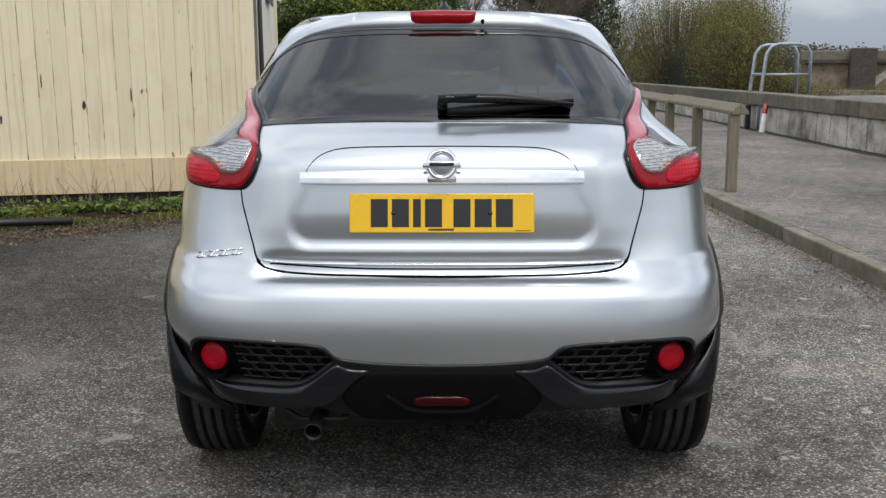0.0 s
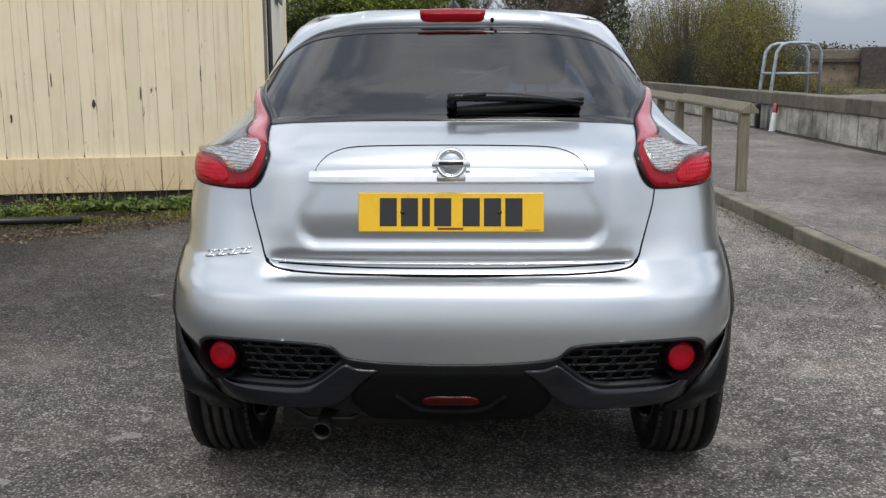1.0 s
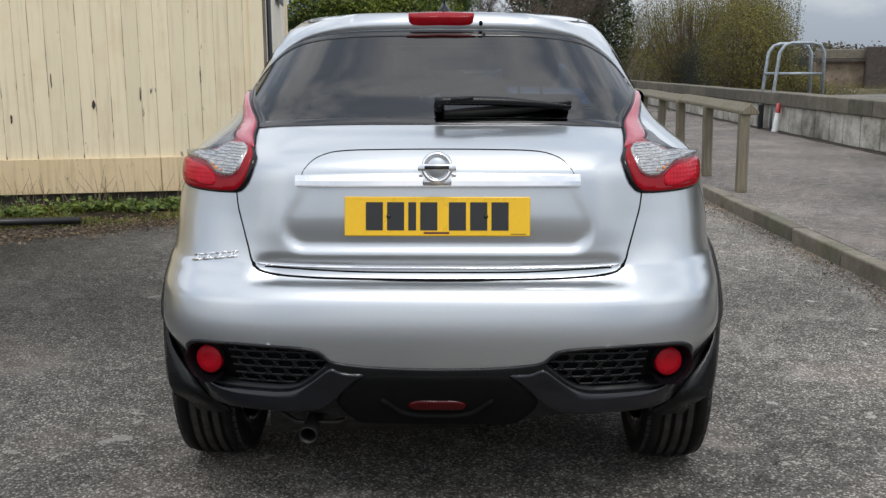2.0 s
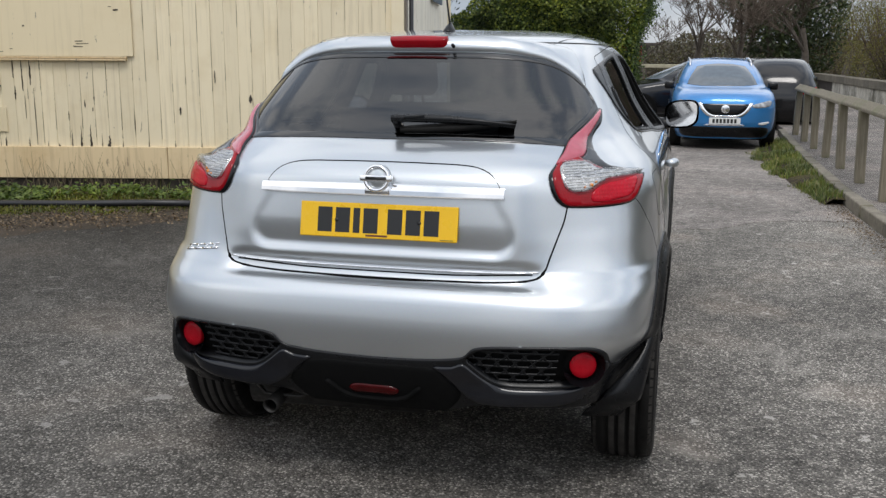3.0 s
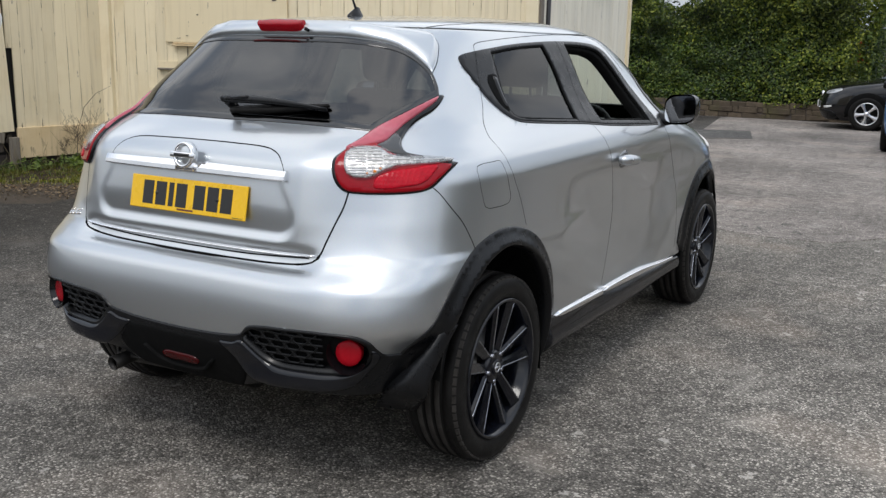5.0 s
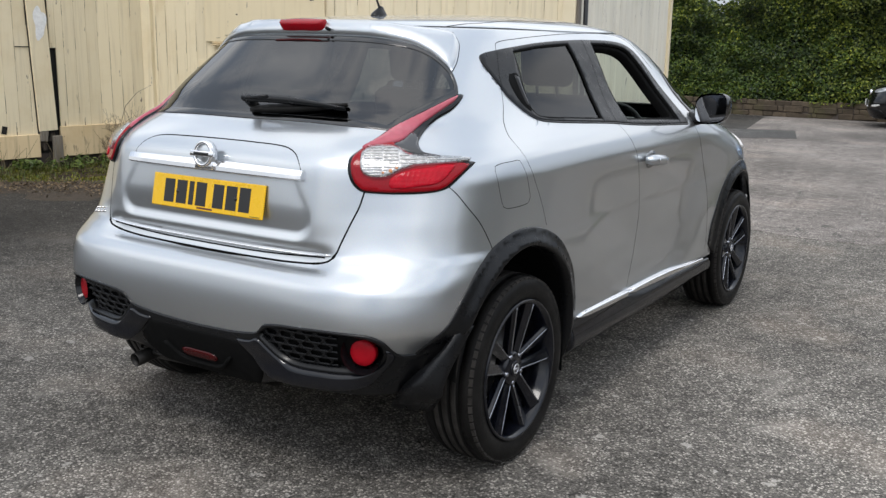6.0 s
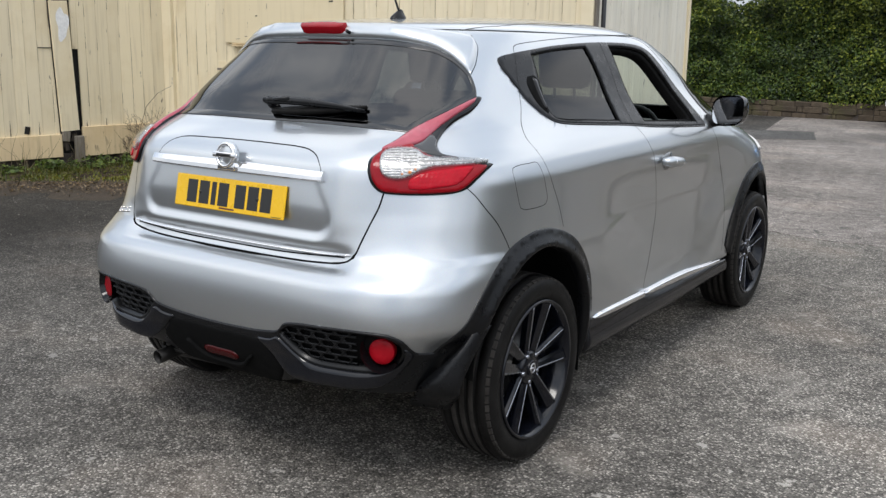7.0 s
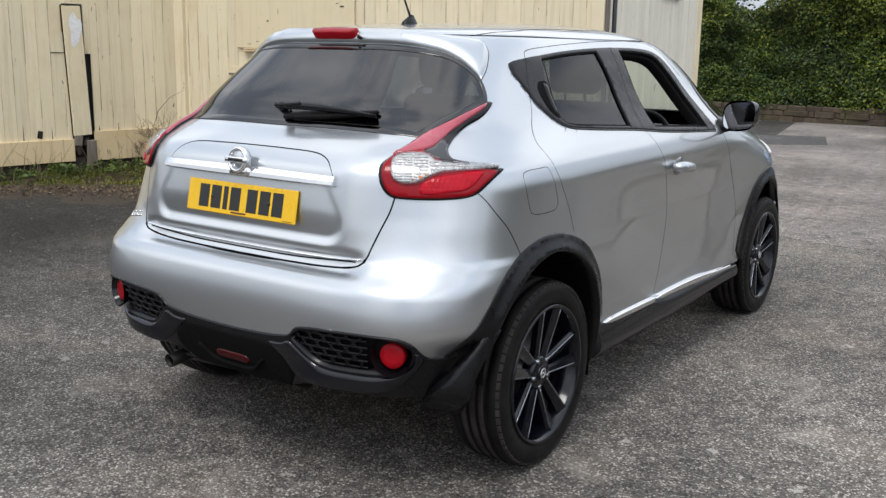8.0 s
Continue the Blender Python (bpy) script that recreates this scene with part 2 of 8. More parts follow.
def painted_wood(name, paint, bare, peel=0.64, dirt=0.5):
    """Old oil paint on boards: rain streaks, flaked spots that show grey wood."""
    n = Nodes(name)
    info, c, add = n.node("ObjectInfo"), n.node("TexCoord"), n.node("VectorMath")
    shift = n.math("MULTIPLY", info.outputs["Random"], 57.0)
    add.operation = "ADD"
    n.link(c.outputs["Object"], add.inputs[0])
    n.link(shift, add.inputs[1])
    at = add.outputs[0]

    def stretched(sx, sz):
        m = n.node("Mapping")
        m.inputs["Scale"].default_value = (sx, sx, sz)
        n.link(at, m.inputs[0])
        return m.outputs[0]

    base = n.ramp(info.outputs["Random"], (0.0, tuple(v * 0.93 for v in paint)), (1.0, tuple(min(1, v * 1.05) for v in paint)))
    streak = n.noise(1.0, 6, 0.6, stretched(26, 1.3))
    base = n.mix(n.ramp(streak, (0.50, 0.0), (0.80, dirt)), base, tuple(v * f for v, f in zip(paint, (0.62, 0.60, 0.58))))
    stain = n.noise(2.0, 6, 0.65, at)
    base = n.mix(n.ramp(stain, (0.50, 0.0), (0.75, 0.55 * dirt)), base, tuple(v * f for v, f in zip(paint, (0.75, 0.66, 0.50))))
    flake = n.noise(1.0, 5, 0.62, stretched(16, 5.0))
    grime = n.noise(0.9, 2, 0.5, at)
    mask = n.math("MULTIPLY", n.ramp(flake, (peel, 0.0), (peel + 0.025, 1.0)), n.ramp(grime, (0.42, 0.0), (0.62, 1.0)))
    grain = n.noise(1.0, 6, 0.7, stretched(110, 4))
    base = n.mix(mask, base, n.ramp(grain, (0.3, tuple(v * 0.5 for v in bare)), (0.7, bare)))
    n.put(Base_Color=base, Roughness=n.ramp(streak, (0.3, 0.5), (0.7, 0.72)))
    h = n.mix(0.5, grain, n.math("SUBTRACT", 1.0, mask))
    n.bump(h, 0.25, 0.004)
    return n.m


def raw_wood(name, a, b, moss=0.3):
    n = Nodes(name)
    g = n.noise(1.0, 6, 0.65, n.coords((60, 60, 3)))
    tone = n.ramp(g, (0.25, a), (0.75, b))
    m = n.noise(3.0, 5, 0.6)
    tone = n.mix(n.ramp(m, (0.5, 0.0), (0.7, moss)), tone, (0.10, 0.12, 0.035))
    n.put(Base_Color=tone, Roughness=0.85)
    n.bump(g, 0.5, 0.004)
    return n.m


def masonry(name, a, b, moss=0.25, scale=7.0, lichen=(0.09, 0.10, 0.045)):
    n = Nodes(name)
    info = n.node("ObjectInfo")
    t1, t2 = n.noise(scale, 7, 0.65), n.noise(scale * 9, 4, 0.6)
    tone = n.ramp(t1, (0.28, a), (0.72, b))
    tone = n.mix(1.0, tone, n.ramp(info.outputs["Random"], (0, 0.75), (1, 1.2)), "MULTIPLY")
    tone = n.mix(n.ramp(t2, (0.4, 0.0), (0.75, 0.45)), tone, tuple(v * 0.55 for v in a))
    m = n.noise(scale * 0.35, 6, 0.65)
    tone = n.mix(n.ramp(m, (0.50, 0.0), (0.68, moss)), tone, lichen)
    n.put(Base_Color=tone, Roughness=0.88)
    n.bump(n.mix(0.5, t1, t2), 0.6, 0.008)
    return n.m


def foliage(name, *tones, through=0.25):
    """Leaves: each leaf its own tone, some light through it."""
    n = Nodes(name)
    geo = n.node("NewGeometry")
    stops = [(i / max(1, len(tones) - 1), t) for i, t in enumerate(tones)]
    tone = n.ramp(geo.outputs["Random Per Island"], *stops)
    tone = n.mix(1.0, tone, n.ramp(n.noise(1.1, 3, 0.6), (0.32, (0.55, 0.58, 0.62)), (0.50, 1.0), (0.68, (1.45, 1.38, 1.0))), "MULTIPLY")
    n.put(Base_Color=tone, Roughness=0.5)
    glow, both = n.node("BsdfTranslucent"), n.node("MixShader", Fac=through)
    n.link(n.mix(1.0, tone, (1.1, 1.25, 0.6), "MULTIPLY"), glow.inputs[0])
    n.link(n.b.outputs[0], both.inputs[1])
    n.link(glow.outputs[0], both.inputs[2])
    n.link(both.outputs[0], n.out.inputs[0])
    return n.m


def turf(name):
    n = Nodes(name)
    a, b = n.noise(3.2, 6, 0.65), n.noise(40, 4, 0.6)
    tone = n.ramp(a, (0.40, (0.026, 0.019, 0.013)), (0.50, (0.048, 0.036, 0.022)), (0.58, (0.075, 0.068, 0.020)), (0.70, (0.15, 0.15, 0.022)))
    tone = n.mix(0.5, tone, n.ramp(b, (0.3, 0.3), (0.7, 1.3)), "MULTIPLY")
    n.put(Base_Color=tone, Roughness=0.95, Specular_IOR_Level=0.2)
    n.bump(b, 0.8, 0.015)
    return n.m


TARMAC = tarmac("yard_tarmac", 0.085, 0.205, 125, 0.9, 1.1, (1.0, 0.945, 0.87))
APRON = tarmac("apron_tarmac", 0.205, 0.315, 150, 0.5, 0.0, (1.0, 0.90, 0.82), net=1.6)
PATH_TAR = tarmac("path_tarmac", 0.175, 0.255, 180, 0.4, 0.0, (1.0, 0.90, 0.81))
NEW_TAR = tarmac("patch_tarmac", 0.08, 0.13, 140, 0.1)
BOARD = painted_wood("cream_board", (0.81, 0.705, 0.495), (0.16, 0.13, 0.105), 0.672, 0.62)
PALE_BOARD = painted_wood("faded_board", (0.86, 0.81, 0.68), (0.22, 0.19, 0.16), 0.66, 0.5)
SKIRT = painted_wood("cream_skirting", (0.72, 0.565, 0.345), (0.15, 0.115, 0.085), 0.63, 1.0)
PLY = painted_wood("cream_plywood", (0.79, 0.675, 0.455), (0.17, 0.14, 0.11), 0.68, 0.35)
DARK_GAP = plain("dark_gap", (0.012, 0.011, 0.010), 0.9)
ROTTEN_WOOD = raw_wood("dark_rotten_wood", (0.022, 0.017, 0.013), (0.075, 0.058, 0.045), 0.1)
SOIL = masonry("dark_leafy_soil", (0.022, 0.016, 0.011), (0.062, 0.045, 0.031), 0.12, 14.0, (0.06, 0.06, 0.02))
BARE_WOOD = raw_wood("bare_grey_wood", (0.10, 0.085, 0.07), (0.26, 0.23, 0.19), 0.1)
RAIL_WOOD = raw_wood("weathered_rail_wood", (0.10, 0.085, 0.06), (0.27, 0.235, 0.17), 0.6)
PLINTH = masonry("dark_plinth_brick", (0.035, 0.03, 0.028), (0.09, 0.07, 0.06), 0.3)
KERB = masonry("kerb_stone", (0.13, 0.112, 0.085), (0.26, 0.23, 0.18), 0.55)
COPING = masonry("dark_coping", (0.11, 0.095, 0.073), (0.23, 0.20, 0.155), 0.45)
WALL_STONE = masonry("pale_wall_panel", (0.33, 0.30, 0.245), (0.78, 0.74, 0.65), 0.85, 3.4, (0.075, 0.070, 0.04))
FIELD_STONE = masonry("brown_field_stone", (0.050, 0.037, 0.024), (0.125, 0.094, 0.062), 0.7, 6.0, (0.070, 0.068, 0.022))
BRIDGE_STONE = masonry("reddish_bridge_stone", (0.10, 0.075, 0.052), (0.29, 0.225, 0.16), 0.35, 1.6)
GALV = plain("galvanised_steel", (0.36, 0.40, 0.43), 0.55, 0.7, vary=0.25, scale=20)
BLACK_PIPE = plain("black_pipe", (0.015, 0.015, 0.017), 0.4)
SLATE = plain("grey_roof_sheet", (0.12, 0.12, 0.12), 0.7)
TURF = turf("mossy_turf")
MOSS = foliage("moss_tufts", (0.055, 0.060, 0.012), (0.105, 0.112, 0.016), (0.185, 0.188, 0.024), (0.06, 0.044, 0.020))
GRASS = foliage("grass", (0.05, 0.075, 0.018), (0.10, 0.14, 0.03), (0.17, 0.19, 0.05), (0.20, 0.17, 0.08))
WEED = foliage("weed_leaves", (0.042, 0.070, 0.014), (0.090, 0.145, 0.024), (0.165, 0.215, 0.042))
HEDGE = foliage("hedge_leaves", (0.014, 0.030, 0.008), (0.036, 0.070, 0.014), (0.074, 0.124, 0.020), (0.150, 0.185, 0.030))
YOUNG_LEAF = foliage("young_hedge_leaves", (0.075, 0.105, 0.014), (0.13, 0.165, 0.018), (0.21, 0.235, 0.030))
SCRUB = foliage("scrub_leaves", (0.095, 0.066, 0.022), (0.130, 0.105, 0.024), (0.150, 0.150, 0.024), (0.125, 0.080, 0.030), (0.190, 0.205, 0.028))
DARK_LEAF = foliage("dark_evergreen", (0.02, 0.03, 0.014), (0.035, 0.055, 0.02), (0.065, 0.08, 0.033))
TWIG = plain("twig_bark", (0.10, 0.075, 0.055), 0.9, vary=0.3)
BARK = plain("grey_bark", (0.085, 0.07, 0.055), 0.9, vary=0.35, bump=0.6, grain=40)
DEAD = foliage("dead_leaves", (0.055, 0.034, 0.018), (0.105, 0.066, 0.036), (0.20, 0.145, 0.085), through=0.1)
# near-black fill: the shade deep inside foliage, put into the colour
CORE = plain("painted_core_shade", (0.016, 0.018, 0.010), 1.0)
RED_PAINT = plain("red_paint", (0.45, 0.015, 0.015), 0.3, Coat_Weight=0.8)
WHITE_PAINT = plain("white_marker_paint", (0.7, 0.7, 0.68), 0.5)
PALE_RAIL = plain("pale_fence_paint", (0.48, 0.44, 0.32), 0.7)


# ---- mesh helpers ----
def part(name, bm, material, parent=None, label="", smooth=True):
    """Links a bmesh as one mesh object, under a thing or a part."""
    if smooth:
        for f in bm.faces:
            f.smooth = True
    me = bpy.data.meshes.new(name)
    bm.to_mesh(me)
    bm.free()
    me.materials.append(material)
    ob = new(name, me)
    ob.parent = parent
    return tagged(ob, label)


def empty(name, label="", category="", group="", parent=None, at=(0, 0, 0)):
    ob = new(name)
    ob.location = at
    ob.parent = parent
    return tagged(ob, label, category, group)


def from_lists(name, verts, faces, material, parent=None, label="", smooth=False):
    me = bpy.data.meshes.new(name)
    me.from_pydata(verts, [], faces)
    me.materials.append(material)
    if smooth:
        me.shade_smooth()
    ob = new(name, me)
    ob.parent = parent
    return tagged(ob, label)


def box(bm, x0, x1, y0, y1, z0, z1, m=None, bevel=0.0, seg=1):
    r = bmesh.ops.create_cube(bm, size=1)
    vs = r["verts"]
    t = Matrix.LocRotScale(((x0 + x1) / 2, (y0 + y1) / 2, (z0 + z1) / 2), None, (abs(x1 - x0), abs(y1 - y0), abs(z1 - z0)))
    bmesh.ops.transform(bm, verts=vs, matrix=t)
    if bevel:
        es = list({e for v in vs for e in v.link_edges})
        vs = list({v for f in bmesh.ops.bevel(bm, geom=es + vs, offset=bevel, segments=seg, profile=0.5, affect="EDGES")["faces"] for v in f.verts} | {v for v in vs if v.is_valid})
    if m is not None:
        bmesh.ops.transform(bm, verts=vs, matrix=m)
    return vs


def made(*args, **kw):
    bm = bmesh.new()
    box(bm, *args, **kw)
    return bm


def tube(bm, pts, r, seg=8, caps=True):
    """A round bar along points; r is one radius or one for each point."""
    pts = [Vector(p) for p in pts]
    rs = r if isinstance(r, (list, tuple)) else [r] * len(pts)
    rings, up = [], None
    for i, p in enumerate(pts):
        d = (pts[min(i + 1, len(pts) - 1)] - pts[max(i - 1, 0)]).normalized()
        if up is None:
            up = Vector((0, 0, 1)) if abs(d.z) < 0.9 else Vector((1, 0, 0))
        a = d.cross(up).normalized()
        up = a.cross(d).normalized()
        rings.append([bm.verts.new(p + rs[i] * (math.cos(t) * a + math.sin(t) * up)) for t in (2 * math.pi * k / seg for k in range(seg))])
    for r0, r1 in zip(rings, rings[1:]):
        for k in range(seg):
            bm.faces.new((r0[k], r0[(k + 1) % seg], r1[(k + 1) % seg], r1[k]))
    if caps:
        bm.faces.new(rings[0][::-1]), bm.faces.new(rings[-1])


def lathe(bm, prof, seg=48, m=None, closed=False):
    """Turns a profile of (radius, height) about z."""
    rings = [[bm.verts.new((r * math.cos(t), r * math.sin(t), h)) for t in (2 * math.pi * k / seg for k in range(seg))] for r, h in prof]
    pairs = list(zip(rings, rings[1:])) + ([(rings[-1], rings[0])] if closed else [])
    for r0, r1 in pairs:
        for k in range(seg):
            bm.faces.new((r0[k], r0[(k + 1) % seg], r1[(k + 1) % seg], r1[k]))
    if m is not None:
        bmesh.ops.transform(bm, verts=[v for r in rings for v in r], matrix=m)
    return rings


def curve(q, xs, ys):
    """Monotone cubic through (xs, ys)."""
    xs, ys = np.asarray(xs, float), np.asarray(ys, float)
    h, d = np.diff(xs), np.diff(ys) / np.diff(xs)
    m = np.zeros(len(xs))
    m[0], m[-1] = d[0], d[-1]
    for i in range(1, len(xs) - 1):
        if d[i - 1] * d[i] > 0:
            a, b = 2 * h[i] + h[i - 1], h[i] + 2 * h[i - 1]
            m[i] = (a + b) / (a / d[i - 1] + b / d[i])
    q = np.clip(np.asarray(q, float), xs[0], xs[-1])
    k = np.clip(np.searchsorted(xs, q) - 1, 0, len(h) - 1)
    t = (q - xs[k]) / h[k]
    return (1 + 2 * t) * (1 - t) ** 2 * ys[k] + t * (1 - t) ** 2 * h[k] * m[k] + t * t * (3 - 2 * t) * ys[k + 1] + t * t * (t - 1) * h[k] * m[k + 1]


def ease(x, a, b):
    t = np.clip((np.asarray(x, float) - a) / (b - a), 0, 1)
    return t * t * (3 - 2 * t)


def rounded(pts, step=0.012, closed=True):
    """A Catmull-Rom line through control points; a point given as (a, b, 1) stays a sharp corner."""
    out, n = [], len(pts)
    P = [Vector(p[:2]) for p in pts]
    sharp = [len(p) > 2 for p in pts]
    for i in range(n if closed else n - 1):
        p1, p2 = P[i], P[(i + 1) % n]
        p0 = P[i - 1] if closed or i else p1
        p3 = P[(i + 2) % n] if closed or i + 2 < n else p2
        l = (p2 - p1).length
        t1 = Vector((0, 0)) if sharp[i] else (p2 - p0) * (l / max((p2 - p1).length + (p1 - p0).length, 1e-6))
        t2 = Vector((0, 0)) if sharp[(i + 1) % n] else (p3 - p1) * (l / max((p3 - p2).length + (p2 - p1).length, 1e-6))
        if sharp[i] and sharp[(i + 1) % n]:
            t1 = t2 = p2 - p1
        elif sharp[i]:
            t1 = (p2 - p1) * 1.5 - t2 * 0.5
        elif sharp[(i + 1) % n]:
            t2 = (p2 - p1) * 1.5 - t1 * 0.5
        k = max(1, round(l / step))
        for j in range(k):
            t = j / k
            out.append((2 * t**3 - 3 * t * t + 1) * p1 + (t**3 - 2 * t * t + t) * t1 + (3 * t * t - 2 * t**3) * p2 + (t**3 - t * t) * t2)
    if not closed:
        out.append(P[-1])
    return out


def inside(q, poly):
    """Which of the points q lie in the polygon."""
    q, poly = np.asarray(q, float).reshape(-1, 2), np.asarray([tuple(p) for p in poly], float)
    a, b = poly, np.roll(poly, -1, 0)
    x, y = q[:, :1], q[:, 1:]
    cross = (a[:, 1] > y) != (b[:, 1] > y)
    with np.errstate(divide="ignore", invalid="ignore"):
        at = (b[:, 0] - a[:, 0]) * (y - a[:, 1]) / (b[:, 1] - a[:, 1]) + a[:, 0]
    return (cross & (x < at)).sum(1) % 2 == 1


def edge_distance(q, poly):
    q, poly = np.asarray(q, float).reshape(-1, 1, 2), np.asarray([tuple(p) for p in poly], float)
    a, d = poly, np.roll(poly, -1, 0) - poly
    t = np.clip(((q - a) * d).sum(-1) / np.maximum((d * d).sum(-1), 1e-12), 0, 1)
    return np.linalg.norm(q - a - t[..., None] * d, axis=-1).min(1)


# ---- car shells ----
def rings_of(spec, zs, n, deep=0.9, fine=0):
    """Level outlines of a car body: half width, rear, nose and corner squareness by height."""
    out = []
    w, yr, yf, m, fr = (curve(zs, spec["z"], spec[k]) for k in ("w", "rear", "nose", "square", "prow"))
    a = np.linspace(0, math.pi / 2, 300)
    for i in range(len(zs)):
        d0, d1 = min(deep, (yf[i] - yr[i]) / 2), min(1.1, (yf[i] - yr[i]) / 2)
        e, g = 2 / m[i], 2 / fr[i]
        x = np.r_[w[i] * np.sin(a) ** e, w[i] * np.cos(a) ** g]
        y = np.r_[yr[i] + d0 - d0 * np.cos(a) ** e, yf[i] - d1 + d1 * np.sin(a) ** g]
        s = np.r_[0, np.cumsum(np.hypot(np.diff(x), np.diff(y)))]
        q = np.linspace(0, s[-1], n)
        if fine:
            # closer steps round the tail
            q = np.r_[np.linspace(0, 1.7, fine, endpoint=False), np.linspace(1.7, s[-1], n - fine)] if s[-1] > 2.6 else np.r_[np.linspace(0, s[-1] * 0.4, fine, endpoint=False), np.linspace(s[-1] * 0.4, s[-1], n - fine)]
        out.append(np.stack([np.interp(q, s, x), np.interp(q, s, y), np.full(n, zs[i])], 1))
    return np.array(out)


def shell_mesh(half, tweak=None):
    """The closed skin from half outlines, mirrored about x = 0. Returns a bmesh."""
    if tweak:
        half = tweak(half)
    half[:, 0, 0] = half[:, -1, 0] = 0
    full = np.concatenate([half, half[:, -2:0:-1] * (-1, 1, 1)], 1)
    bm = bmesh.new()
    rows = [[bm.verts.new(p) for p in ring] for ring in full.tolist()]
    n = full.shape[1]
    for r0, r1 in zip(rows, rows[1:]):
        for k in range(n):
            bm.faces.new((r0[k], r0[(k + 1) % n], r1[(k + 1) % n], r1[k]))
    bm.faces.new(rows[-1])
    bm.normal_update()
    return bm


HERO = {
    "z": [0.20, 0.30, 0.40, 0.50, 0.60, 0.70, 0.765, 0.80, 0.90, 1.00, 1.06, 1.10, 1.14, 1.18, 1.26, 1.41, 1.47, 1.51, 1.535, 1.555, 1.568],
    "w": [0.80, 0.845, 0.868, 0.875, 0.875, 0.868, 0.862, 0.858, 0.855, 0.855, 0.842, 0.824, 0.797, 0.768, 0.718, 0.648, 0.612, 0.566, 0.495, 0.36, 0.06],
    "rear": [0.10, 0.0, -0.065, -0.10, -0.115, -0.10, -0.05, -0.031, -0.021, -0.008, 0.003, 0.030, 0.09, 0.17, 0.235, 0.41, 0.48, 0.55, 0.78, 1.12, 1.55],
    "nose": [3.85, 3.93, 3.98, 4.01, 4.02, 4.01, 4.0, 3.98, 3.86, 3.55, 3.30, 3.14, 3.02, 2.94, 2.80, 2.52, 2.38, 2.24, 2.1, 1.9, 1.65],
    "square": [3.5, 3.7, 4.0, 4.5, 5.0, 5.0, 4.8, 4.5, 4.2, 3.9, 3.8, 3.7, 3.6, 3.6, 3.8, 3.8, 3.6, 3.2, 2.8, 2.4, 2.1],
    "prow": [2.6, 2.6, 2.6, 2.6, 2.6, 2.6, 2.6, 2.6, 2.6, 2.8, 3.1, 3.4, 3.7, 3.9, 4.2, 4.6, 4.6, 4.2, 3.4, 2.8, 2.2],
}


def plate_well(x, z):
    """How deep the number plate's hollow in the tailgate is pressed, 0 to 1."""
    half = 0.447 - 0.062 * ease(z, 0.90, 1.04)
    r = 0.075
    dx, dz = np.abs(x) - half + r, 0.822 - z + r
    d = np.hypot(np.maximum(dx, 0), np.maximum(dz, 0)) + np.minimum(np.maximum(dx, dz), 0) - r
    return ease(-d, 0.0, 0.034) * (1 - ease(z, 1.022, 1.036))


def waist(y, z):
    """How far the doors are drawn in between the haunches, 0 to 1."""
    low = 1 - ease(z, 0.42, 0.80)
    return ease(y + 0.8 * (z - 0.85), 1.00 - 0.30 * low, 1.38 + 0.40 * low) * (1 - ease(y - 0.3 * (z - 0.85), 2.24, 2.62)) * (1 - ease(z, 0.50, 1.02))


def sill_off(y, z, proud):
    """The sill stands straight while the doors above it draw in."""
    return proud + 0.020 * float(waist(y, z))


def hero_tweak(h):
    x, y, z = h[..., 0], h[..., 1], h[..., 2]
    rear = 1 - ease(y, 0.2, 0.45)
    h[..., 1] += (0.0035 + 0.0095 * (1 - ease(z, 0.84, 0.94))) * plate_well(x, z) * rear
    # the cabin draws in towards the tail
    pinch = curve(z, [1.0, 1.06, 1.10, 1.14, 1.18, 1.26, 1.41, 1.47, 1.51, 1.568], [0, 0.002, 0.012, 0.026, 0.033, 0.036, 0.035, 0.032, 0.024, 0.0])
    h[..., 0] -= pinch * np.clip((2.1 - y) / 1.4, 0, 1) * np.clip(x / 0.5, 0, 1)
    # the tailgate tucks in above the bumper shelf
    h[..., 1] += 0.030 * ease(0.832 - z, 0.0, 0.07) * ease(z, 0.737, 0.752) * (1 - ease(x, 0.45, 0.56)) * rear
    # the tail rounds off towards the lamps
    h[..., 1] += 0.032 * ease(x, 0.43, 0.63) * (1 - ease(x, 0.64, 0.88)) * ease(z, 0.70, 0.94) * (1 - ease(z, 1.06, 1.24)) * (1 - ease(y, 0.5, 0.7))
    # doors drawn in between the two haunches, flaring again towards the sill
    h[..., 0] -= 0.052 * waist(y, z) * (0.40 + 0.60 * ease(z, 0.34, 0.48)) * (x > 0.4)
    tuck = (1 - ease(z, 0.47, 0.60)) * (1 - ease(y, 0.10, 0.42)) * ease(x, 0.60, 0.86)
    h[..., 0] -= 0.055 * tuck
    hip = np.exp(-(((y - 0.66) / 0.40) ** 2)) * np.exp(-(((z - 0.76) / 0.18) ** 2)) + np.exp(-(((y - 3.1) / 0.42) ** 2)) * np.exp(-(((z - 0.86) / 0.17) ** 2))
    h[..., 0] += 0.022 * hip * (x > 0.5)
    return h


HERO_Z = np.r_[np.linspace(0.20, 0.73, 44), np.linspace(0.737, 0.80, 15), np.linspace(0.808, 1.47, 74), np.linspace(1.478, 1.568, 18)]
hero_shell = shell_mesh(rings_of(HERO, HERO_Z, 350, fine=172), hero_tweak)


# ---- laying parts on a car's skin ----
from mathutils.bvhtree import BVHTree
from mathutils.geometry import delaunay_2d_cdt


